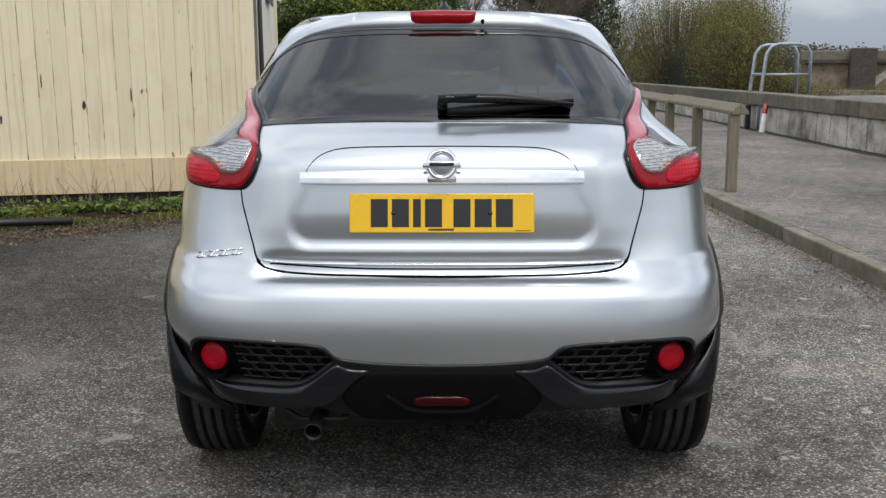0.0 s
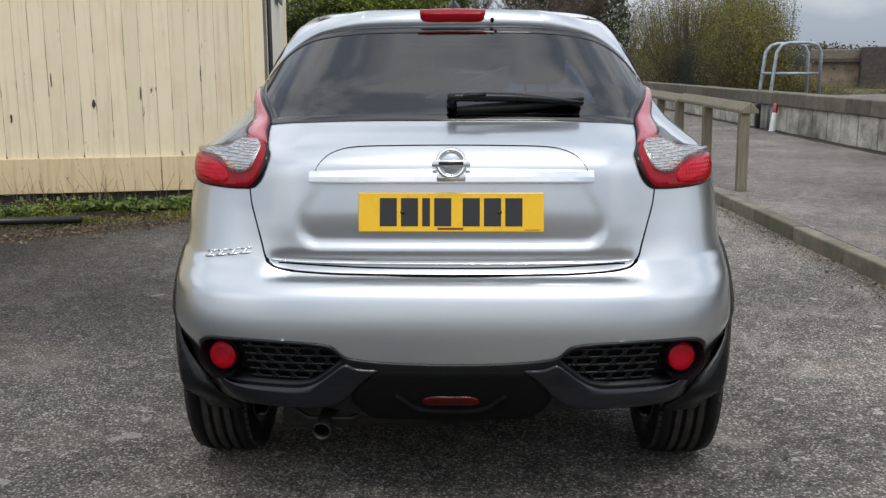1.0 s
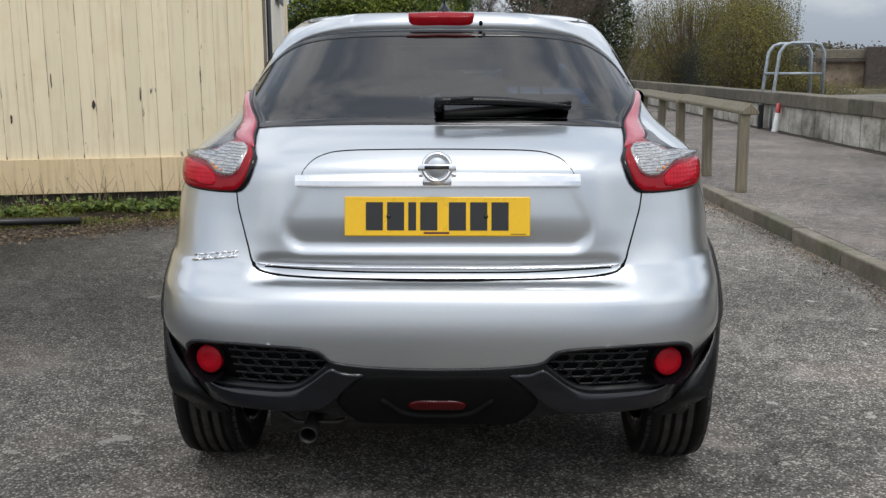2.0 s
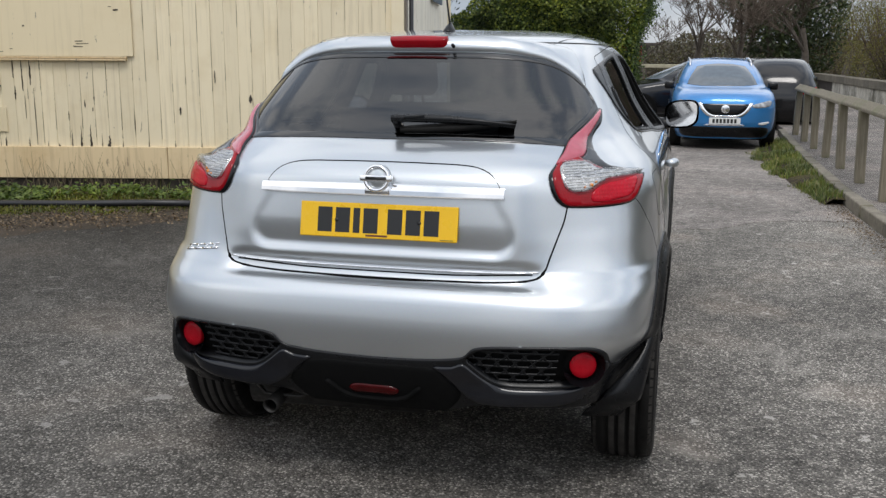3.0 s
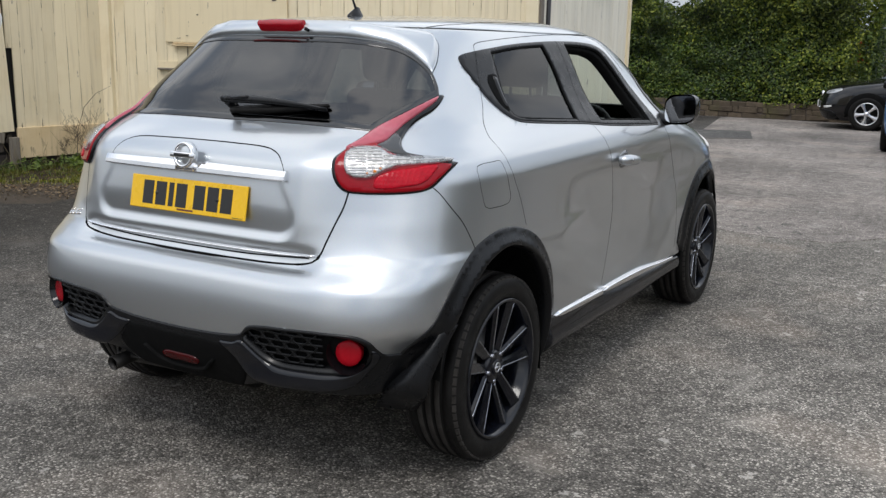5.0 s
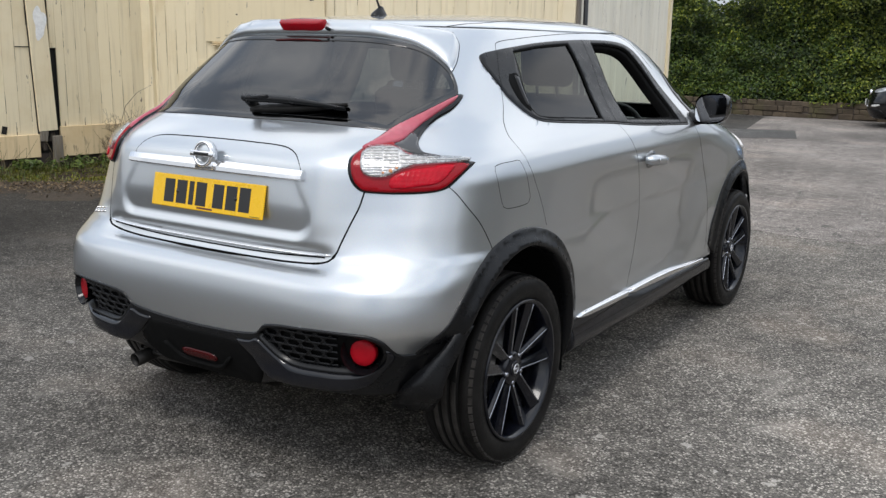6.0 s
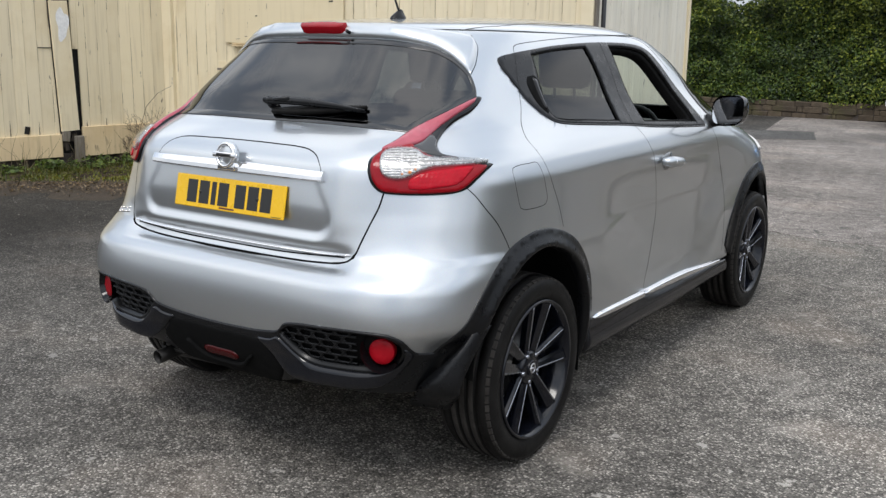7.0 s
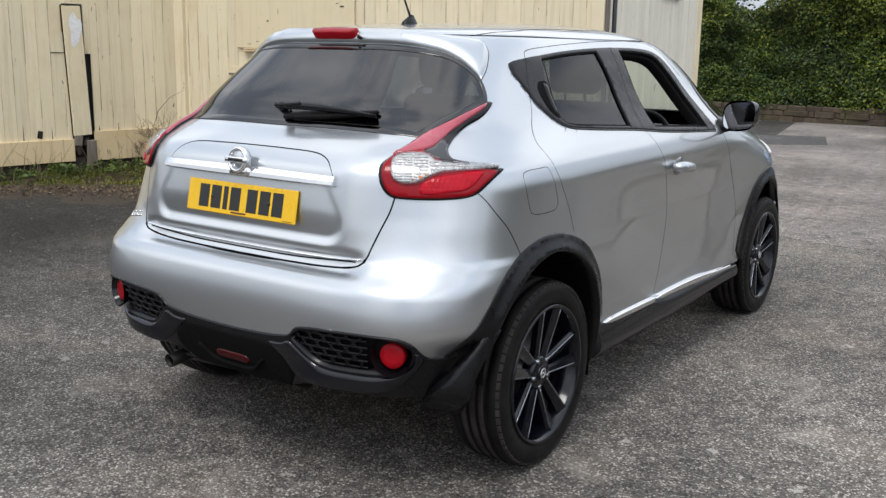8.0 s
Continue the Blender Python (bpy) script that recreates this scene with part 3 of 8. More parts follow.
class Skin:
    """Rays onto a car's skin: 'round' takes (degrees about an upright axis, height) from the rear, 'nose' the same from the front, 'side' takes (y, z)."""

    def __init__(self, bm, rear_axis=0.9, nose_axis=3.0):
        self.tree, self.ya, self.yn = BVHTree.FromBMesh(bm), rear_axis, nose_axis

    def at(self, how, a, b, flip=1):
        if how == "side":
            o, d = Vector((3 * flip, a, b)), Vector((-flip, 0, 0))
        else:
            s, y0 = (-1, self.ya) if how == "round" else (1, self.yn)
            t = radians(a)
            d = Vector((-math.sin(t) * flip, -s * math.cos(t), 0))
            o = Vector((0, y0, b)) - d * 4
        p, n, *_ = self.tree.ray_cast(o, d)
        if p is None:
            p, n, *_ = self.tree.find_nearest(o + d * (3.3 if how == "side" else 3.2))
        if n.dot(d) > 0:
            n = -n
        return p, n

    def scale(self, how):
        return 1.0 if how == "side" else 0.0165

    def patch(self, name, how, outline, material, parent, off=0.006, bevel=0.004, depth=0.02, grid=0.02, flip=1, holes=(), label="", sharp=False, step=0.012, both=False):
        """A raised piece with a rounded rim, cut to an outline and laid on the skin."""
        k = self.scale(how)
        flips = (1, -1) if both else (flip,)
        line = [Vector(p) for p in outline] if sharp else rounded([(p[0] * k, *p[1:]) for p in outline], step)
        if sharp:
            line = [Vector((p[0] * k, p[1])) for p in outline]
        hole_lines = [rounded([(p[0] * k, *p[1:]) for p in h], step) for h in holes]
        lo, hi = np.min([tuple(p) for p in line], 0), np.max([tuple(p) for p in line], 0)
        ring = [p for p in line]
        pts, edges = list(line), [(i, (i + 1) % len(line)) for i in range(len(line))]
        for h in hole_lines:
            base = len(pts)
            pts += h
            edges += [(base + i, base + (i + 1) % len(h)) for i in range(len(h))]
        nx, nz = max(2, math.ceil((hi[0] - lo[0]) / grid)), max(2, math.ceil((hi[1] - lo[1]) / grid))
        cand = np.array([(lo[0] + (hi[0] - lo[0]) * (i + 0.5 * (j % 2)) / nx, lo[1] + (hi[1] - lo[1]) * j / nz) for i in range(nx + 1) for j in range(nz + 1)])
        if bevel:
            rim = []
            n = len(line)
            for i in range(n):
                t = line[(i + 1) % n] - line[i - 1]
                if t.length > 1e-9:
                    u = Vector((-t.y, t.x)).normalized() * bevel
                    rim += [line[i] + u, line[i] - u]
            rim = np.array([tuple(p) for p in rim])
            rim = rim[edge_distance(rim, line) > bevel * 0.9]
        keep = cand[edge_distance(cand, line) > max(bevel * 1.8, grid * 0.45)]
        for h in hole_lines:
            keep = keep[edge_distance(keep, h) > max(bevel * 1.8, grid * 0.35)]
        if bevel:
            keep = np.concatenate([keep, rim])
            for h in hole_lines:
                ring_h = []
                for i in range(len(h)):
                    t = h[(i + 1) % len(h)] - h[i - 1]
                    if t.length > 1e-9:
                        u = Vector((-t.y, t.x)).normalized() * bevel
                        ring_h += [h[i] + u, h[i] - u]
                ring_h = np.array([tuple(p) for p in ring_h])
                ring_h = ring_h[edge_distance(ring_h, h) > bevel * 0.9]
                keep = np.concatenate([keep, ring_h])
        keep = keep[inside(keep, line)]
        for h in hole_lines:
            keep = keep[~inside(keep, h)]
        pts += [Vector(p) for p in keep.tolist()]
        vs, es, fs, *_ = delaunay_2d_cdt(pts, edges, [], 0, 1e-7)
        q = np.array([tuple(v) for v in vs])
        mid = np.array([q[list(f)].mean(0) for f in fs])
        good = inside(mid, line)
        for h in hole_lines:
            good &= ~inside(mid, h)
        fs = [f for f, g in zip(fs, good) if g]
        dist = edge_distance(q, line)
        for h in hole_lines:
            dist = np.minimum(dist, edge_distance(q, h))
        if callable(off):
            height = np.array([off(p[0] / k, p[1]) for p in q])
        else:
            height = np.full(len(q), off)
        if bevel:
            t = np.clip(dist / bevel, 0, 1)
            height = height - bevel * 0.7 * (1 - np.sqrt(1 - (1 - t) ** 2))
        made_obs = []
        for fl in flips:
            bm = bmesh.new()
            top = []
            base = []
            for p, h in zip(q, height):
                c, nrm = self.at(how, p[0] / k, p[1], fl)
                top.append(bm.verts.new(c + nrm * h))
                base.append(c - nrm * (depth or 0))
            for f in fs:
                try:
                    bm.faces.new([top[i] for i in (f if fl > 0 else f[::-1])])
                except ValueError:
                    pass
            rim = [e for e in bm.edges if len(e.link_faces) == 1] if depth is not None else []
            low = {}
            index = {v: i for i, v in enumerate(top)}
            for e in rim:
                for v in e.verts:
                    if v not in low:
                        low[v] = bm.verts.new(base[index[v]])
            for e in rim:
                a, b = e.verts
                loop = e.link_faces[0].loops
                if next(l for l in loop if l.vert == a).link_loop_next.vert != b:
                    a, b = b, a
                bm.faces.new((b, a, low[a], low[b]))
            for v in [v for v in bm.verts if not v.link_faces]:
                bm.verts.remove(v)
            bm.normal_update()
            # keep the faces outward
            bm.faces.ensure_lookup_table()
            c, nrm = self.at(how, q[fs[0][0]][0] / k, q[fs[0][0]][1], fl)
            if bm.faces[0].normal.dot(nrm) < 0:
                bmesh.ops.reverse_faces(bm, faces=bm.faces)
            made_obs.append(part(name, bm, material, parent, label))
        return made_obs[0] if len(made_obs) == 1 else made_obs

    def seam(self, name, how, line, material, parent, width=0.004, flip=1, both=False, closed=False, lift=0.0008):
        """A thin gap line on the skin."""
        k = self.scale(how)
        pts = rounded([(p[0] * k, *p[1:]) for p in line], 0.015, closed)
        for fl in (1, -1) if both else (flip,):
            bm = bmesh.new()
            rows = []
            n = len(pts)
            for i, p in enumerate(pts):
                a, b = (pts[i - 1], pts[(i + 1) % n]) if closed else (pts[max(i - 1, 0)], pts[min(i + 1, n - 1)])
                t = (b - a).normalized()
                u = Vector((-t.y, t.x)) * width / 2
                row = []
                for e, h in ((-1, -0.001), (0, lift), (1, -0.001)):
                    w = p + u * e
                    c, nrm = self.at(how, w.x / k, w.y, fl)
                    row.append(bm.verts.new(c + nrm * h))
                rows.append(row)
            for r0, r1 in list(zip(rows, rows[1:])) + ([(rows[-1], rows[0])] if closed else []):
                for j in range(2):
                    bm.faces.new((r0[j], r0[j + 1], r1[j + 1], r1[j]))
            part(name, bm, material, parent)


# ---- the silver car ----
def inset(line, d):
    """The outline moved inwards by d."""
    pts = [Vector(p) for p in line]
    area = sum(a.x * b.y - b.x * a.y for a, b in zip(pts, pts[1:] + pts[:1]))
    out, n = [], len(pts)
    for i in range(n):
        t = pts[(i + 1) % n] - pts[i - 1]
        if t.length < 1e-9:
            continue
        u = Vector((-t.y, t.x)).normalized() * (d if area > 0 else -d)
        out.append(pts[i] + u)
    q = np.array([tuple(p) for p in out])
    far = edge_distance(q, pts) > d * 0.93
    return [p for p, f in zip(out, far) if f]


def mirrored(half):
    """A closed outline from its half, listed from the middle outwards and back to the middle."""
    return half + [(-p[0], *p[1:]) for p in reversed(half) if abs(p[0]) > 1e-6]


def dense(skin, how, outline, d=0.0):
    k = skin.scale(how)
    line = rounded([(p[0] * k, *p[1:]) for p in outline])
    return [(p.x / k, p.y) for p in (inset(line, d) if d else line)]


GLASS = mirrored([(0, 1.178), (20, 1.178), (34, 1.171), (40.3, 1.163, 1), (46.5, 1.207), (53, 1.241), (59.6, 1.271, 1), (60.3, 1.302), (60.0, 1.344), (58.3, 1.375), (55.8, 1.403), (51, 1.431), (43.6, 1.447), (33, 1.457), (16.5, 1.460), (0, 1.461)])
DLO = [(0.721, 1.378), (0.732, 1.400), (0.813, 1.416), (0.946, 1.431), (1.122, 1.447), (1.372, 1.460), (1.586, 1.465), (1.814, 1.463), (1.955, 1.450), (2.045, 1.416), (2.165, 1.295), (2.242, 1.200), (2.29, 1.118), (2.30, 1.086, 1), (2.05, 1.097), (1.706, 1.116), (1.449, 1.137), (1.121, 1.157), (0.958, 1.169), (0.898, 1.179), (0.851, 1.201), (0.799, 1.242), (0.762, 1.292), (0.731, 1.349)]
REAR_OPEN = [(0.931, 1.414, 1), (1.119, 1.433), (1.384, 1.446, 1), (1.418, 1.315), (1.415, 1.214), (1.400, 1.152, 1), (1.146, 1.166), (0.925, 1.183), (0.893, 1.206), (0.908, 1.294)]
FRONT_OPEN = [(1.600, 1.450, 1), (1.80, 1.447), (1.935, 1.431), (1.99, 1.402), (2.10, 1.285), (2.175, 1.165), (2.19, 1.108, 1), (1.625, 1.138, 1)]
FOG = [(16.8, 0.533, 1), (18.8, 0.561), (21.2, 0.570), (26.6, 0.577), (33, 0.579), (36.3, 0.570), (38, 0.545), (38.2, 0.505), (36.8, 0.470), (34.5, 0.456), (32, 0.452), (28, 0.451), (24.2, 0.452), (22, 0.461), (20.2, 0.481), (18.5, 0.507)]
SCREEN = mirrored([(0, 1.095), (18, 1.10), (33, 1.12, 1), (31, 1.27), (26, 1.43, 1), (14, 1.463), (0, 1.468)])
ARCH_OUT = [(1.02, 0.28), (1.012, 0.42), (0.985, 0.56), (0.93, 0.67), (0.83, 0.765), (0.70, 0.82), (0.56, 0.838), (0.43, 0.815), (0.32, 0.76), (0.235, 0.69), (0.165, 0.612), (0.105, 0.525), (0.09, 0.44)]
ARCH_IN = [(0.955, 0.28), (0.95, 0.42), (0.928, 0.53), (0.87, 0.635), (0.78, 0.712), (0.68, 0.757), (0.57, 0.775), (0.46, 0.755), (0.37, 0.708), (0.29, 0.64), (0.232, 0.56), (0.195, 0.47), (0.18, 0.38)]
AXLES = (0.588, 3.121)

car = empty("car", "silver compact crossover car with black lower trim", "car")
skin = Skin(hero_shell, 0.9, 1.2)


def wheel_cut(y, z, grow=0.0):
    """Whether points of the side lie in a wheel opening."""
    hit = np.zeros(len(y), bool)
    for ya in AXLES:
        line = [(p[0] + ya - AXLES[0], p[1]) for p in ARCH_IN] + [(0.18 + ya - AXLES[0], 0.1), (0.955 + ya - AXLES[0], 0.1)]
        line = inset([Vector(p) for p in line], -grow) if grow else [Vector(p) for p in line]
        hit |= inside(np.stack([y, z], 1), line)
    return hit


def cut_openings(bm, low=None, high=None, deep=0.0):
    faces = list(bm.faces)
    c = np.array([tuple(f.calc_center_median()) for f in faces])
    x, y, z = c.T
    gone = np.zeros(len(c), bool)
    k = skin.scale("round")
    ang = np.degrees(np.arctan2(np.abs(x), skin.ya - y)) * k
    for outline, d in ((GLASS, 0.012), (FOG, 0.0)):
        line = [Vector((p[0] * k, p[1])) for p in dense(skin, "round", outline, d)]
        gone |= inside(np.stack([ang, z], 1), line) & (y < 0.9)
    line = [Vector((p[0] * k, p[1])) for p in dense(skin, "nose", SCREEN, 0.012)]
    gone |= inside(np.stack([np.degrees(np.arctan2(np.abs(x), y - skin.yn)) * k, z], 1), line) & (y > 1.9)
    gone |= inside(np.stack([y, z], 1), [Vector(p) for p in dense(skin, "side", DLO, 0.0)]) & (np.abs(x) > 0.42)
    gone |= wheel_cut(y, z, 0.02) & (np.abs(x) > 0.55)
    if low is not None:
        gone |= z < low
    if high is not None:
        gone |= z > high
    bmesh.ops.delete(bm, geom=[f for f, g in zip(faces, gone) if g], context="FACES")
    # true the torn edges of the openings up to their outlines
    lines = [("side", np.array(dense(skin, "side", DLO, 0.006)))]
    lines += [("round", np.array(dense(skin, "round", GLASS, 0.012))), ("round", np.array(dense(skin, "round", FOG, -0.003)))]
    for v in [v for v in bm.verts if v.is_boundary]:
        for how, edge in lines:
            fl = 1 if v.co.x > 0 else -1
            if how == "side" and (abs(v.co.x) < 0.42 or v.co.z < 1.0):
                continue
            if how == "round" and v.co.y > 0.75:
                continue
            q = (v.co.y, v.co.z) if how == "side" else (math.degrees(math.atan2(abs(v.co.x), skin.ya - v.co.y)), v.co.z)
            far = np.hypot((edge[:, 0] - q[0]) * skin.scale(how), edge[:, 1] - q[1])
            i = int(far.argmin())
            if far[i] < 0.06:
                c, nrm = skin.at(how, edge[i, 0], edge[i, 1], fl if edge[i, 0] > 0 else -fl)
                v.co = c - nrm * deep
                break


body_bm = hero_shell.copy()
cut_openings(body_bm, low=0.375)
part("body", body_bm, PAINT, car, "metallic silver painted bodywork")

inner = hero_shell.copy()
inner.normal_update()
for v in inner.verts:
    v.co -= v.normal * 0.03
cut_openings(inner, low=0.42, deep=0.03)
bmesh.ops.reverse_faces(inner, faces=inner.faces)
part("cabin_lining", inner, TRIM, car)

under = hero_shell.copy()
for v in under.verts:
    v.co.x *= 0.985
    v.co.y = 0.02 + v.co.y * 0.992
cut_openings(under, low=0.335, high=0.415)
bmesh.ops.delete(under, geom=[f for f in under.faces if f.calc_center_median().y < 0.30], context="FACES")
box(under, -0.56, 0.56, 0.42, 3.9, 0.24, 0.42, bevel=0.03)
part("underbody", under, DEEP, car)

# glazing
glass_edge = dense(skin, "round", GLASS)
skin.patch("rear_window", "round", glass_edge, DARK_TINT, car, off=0.001, bevel=0, depth=None, grid=0.03, sharp=True, label="dark tinted rear window glass")
skin.patch("window_band", "round", glass_edge, FRIT, car, off=0.0035, bevel=0.002, depth=0.004, grid=0.02, sharp=True, holes=[dense(skin, "round", GLASS, 0.019)])
skin.patch("windscreen", "nose", SCREEN, CLEAR, car, off=0.001, bevel=0, depth=None, grid=0.05)
skin.patch("screen_band", "nose", SCREEN, GLOSS, car, off=0.003, bevel=0.002, depth=0.004, holes=[dense(skin, "nose", SCREEN, 0.03)])
for fl in (1, -1):
    skin.patch("window_frame", "side", DLO, PLASTIC, car, off=0.004, bevel=0.003, depth=0.012, grid=0.02, flip=fl, holes=[REAR_OPEN, FRONT_OPEN], label="black window surround")
    skin.patch("side_window", "side", REAR_OPEN, SIDE_TINT, car, off=-0.004, bevel=0, depth=None, grid=0.04, flip=fl, label="tinted rear door glass")
    if fl < 0:
        skin.patch("side_window", "side", FRONT_OPEN, CLEAR, car, off=-0.004, bevel=0, depth=None, grid=0.04, flip=fl)
    skin.patch("window_lining", "side", [(1.50, 1.462, 1), (1.80, 1.460), (1.95, 1.446), (2.04, 1.410), (2.16, 1.275), (2.26, 1.125), (2.27, 1.098, 1), (1.50, 1.135, 1)], DEEP, car, off=-0.010, bevel=0.008, depth=0.05, grid=0.03, flip=fl, holes=[[(1.612, 1.436, 1), (1.79, 1.433), (1.91, 1.416), (1.965, 1.387), (2.07, 1.275), (2.14, 1.165), (2.152, 1.128, 1), (1.636, 1.150, 1)]])
    for line, wide in ((REAR_OPEN, 0.011), (FRONT_OPEN, 0.010)):
        skin.seam("window_rubber", "side", line, DEEP, car, wide, flip=fl, closed=True, lift=0.0045)
    skin.seam("door_edge_gap", "side", [(1.507, 1.135), (1.532, 1.313), (1.525, 1.464)], DEEP, car, 0.006, flip=fl, lift=0.0048)
    skin.seam("door_edge_gap", "side", [(0.768, 1.288), (0.780, 1.33), (0.806, 1.376), (0.834, 1.418)], DEEP, car, 0.005, flip=fl, lift=0.0048)
    # no real hollow: the pocket's shade is a black patch on the frame
    skin.patch("handle_pocket", "side", [(0.845, 1.334, 1), (0.886, 1.338, 1), (0.902, 1.325), (0.891, 1.212, 1), (0.874, 1.203), (0.839, 1.238), (0.824, 1.306)], DEEP, car, off=0.0052, bevel=0.001, depth=0.0, grid=0.02, flip=fl)
    skin.patch("hidden_door_handle", "side", [(0.870, 1.328, 1), (0.886, 1.330), (0.893, 1.318), (0.885, 1.219, 1), (0.872, 1.215)], GLOSS, car, off=0.010, bevel=0.004, depth=0.0, grid=0.02, flip=fl)
    skin.seam("window_bead", "side", [(0.762, 1.288), (0.799, 1.239), (0.851, 1.197), (0.898, 1.175), (0.958, 1.165), (1.121, 1.153), (1.449, 1.133), (1.706, 1.112), (2.05, 1.093), (2.29, 1.082)], GLOSS, car, 0.008, flip=fl, lift=0.006)

# gaps between the panels
seams = [
    ("round", [(35.3, 0.990), (34.5, 0.947), (33.0, 0.894), (31.5, 0.838), (30.5, 0.800), (29.2, 0.778), (26, 0.764), (15, 0.757), (0, 0.755)]),
    ("round", [(23.8, 1.03), (23.0, 1.065), (21.6, 1.095), (18.6, 1.111), (10, 1.116), (0, 1.117)]),
    ("round", [(50.0, 1.006), (51.5, 0.983), (53.8, 0.936), (56.3, 0.887), (58.4, 0.827), (59.4, 0.790)]),
    ("round", [(60.2, 1.345), (63.2, 1.376), (66.0, 1.415), (67.7, 1.444), (67.9, 1.479)]),
    ("side", [(0.766, 1.288), (0.728, 1.230), (0.673, 1.176), (0.634, 1.131), (0.634, 1.082), (0.656, 1.013), (0.709, 0.911), (0.737, 0.823)]),
    ("side", [(1.510, 1.130), (1.576, 1.036), (1.632, 0.947), (1.700, 0.80), (1.715, 0.70), (1.690, 0.57), (1.585, 0.42)]),
    ("side", [(2.36, 1.09), (2.44, 0.98), (2.52, 0.84), (2.56, 0.72), (2.57, 0.60), (2.585, 0.42)]),
    ("side", [(0.836, 1.420), (0.849, 1.440), (0.883, 1.450), (0.981, 1.460), (1.16, 1.473), (1.474, 1.489), (1.764, 1.494), (1.96, 1.486), (2.06, 1.455), (2.20, 1.34)]),
]
for how, line in seams:
    skin.seam("panel_gap", how, line, DEEP, car, (0.0110 if line[-1][1] == 0.755 else 0.0080) if how == "round" else (0.0052 if line[0][0] < 1.0 else 0.0034), both=True)
for fl in (1, -1):
    skin.seam("roof_moulding", "round", [(65.3, 1.496), (77.5, 1.509), (88.8, 1.515), (108.8, 1.527), (124, 1.533), (140, 1.533)], GLOSS, car, 0.006, flip=fl, lift=0.001)
fuel = [(0.449, 1.053), (0.56, 1.062), (0.594, 1.060), (0.607, 1.034), (0.629, 0.956), (0.630, 0.932), (0.608, 0.916), (0.485, 0.914), (0.464, 0.922), (0.453, 0.956), (0.442, 1.022)]
skin.seam("fuel_flap_gap", "side", fuel, DEEP, car, 0.005, closed=True)

# tail lamps
LAMP = [(32.3, 1.062), (32.6, 1.088), (34.2, 1.108), (37.3, 1.139), (40.9, 1.169), (46.3, 1.206), (52.4, 1.240), (59.6, 1.271), (61.0, 1.267), (59.2, 1.246), (56.3, 1.222), (51.9, 1.197), (48.4, 1.168), (46.1, 1.139), (45.6, 1.120), (46.1, 1.105), (48.8, 1.089), (53.2, 1.082), (56.3, 1.070, 1), (54.0, 1.049), (52.0, 1.027), (50.0, 1.004), (48.0, 0.993), (45, 0.988), (41, 0.986), (37, 0.987), (34.6, 0.993), (33.0, 1.020)]
BLADE = [(34.8, 1.112), (37.6, 1.137), (40.9, 1.165), (46.3, 1.202), (52.4, 1.237), (58.6, 1.263), (57.6, 1.250), (52.8, 1.219), (48.7, 1.187), (44.8, 1.153), (42.4, 1.132), (39.6, 1.121)]
CLEARS = [(34.9, 1.100), (36.6, 1.113), (39.5, 1.115), (41.6, 1.109), (42.6, 1.097), (44.6, 1.090), (48.5, 1.086), (54.9, 1.0755), (52.6, 1.071), (44.4, 1.066), (41.9, 1.056), (39.4, 1.036), (36.9, 1.033), (35.0, 1.045), (34.5, 1.076)]
SMOKED = [(40.6, 1.117), (42.6, 1.131), (44.9, 1.151), (45.6, 1.137), (45.1, 1.118), (45.7, 1.101), (49.0, 1.089), (46.5, 1.091), (43.4, 1.098)]
REDS = [(32.9, 1.062), (33.2, 1.087), (34.6, 1.107), (37.5, 1.136), (39.6, 1.142), (41.5, 1.116), (43.5, 1.100), (46, 1.080), (54.4, 1.066), (53.2, 1.050), (51.0, 1.026), (49.2, 1.006), (47.6, 0.997), (41, 0.991), (37, 0.992), (34.9, 0.998), (33.5, 1.024)]
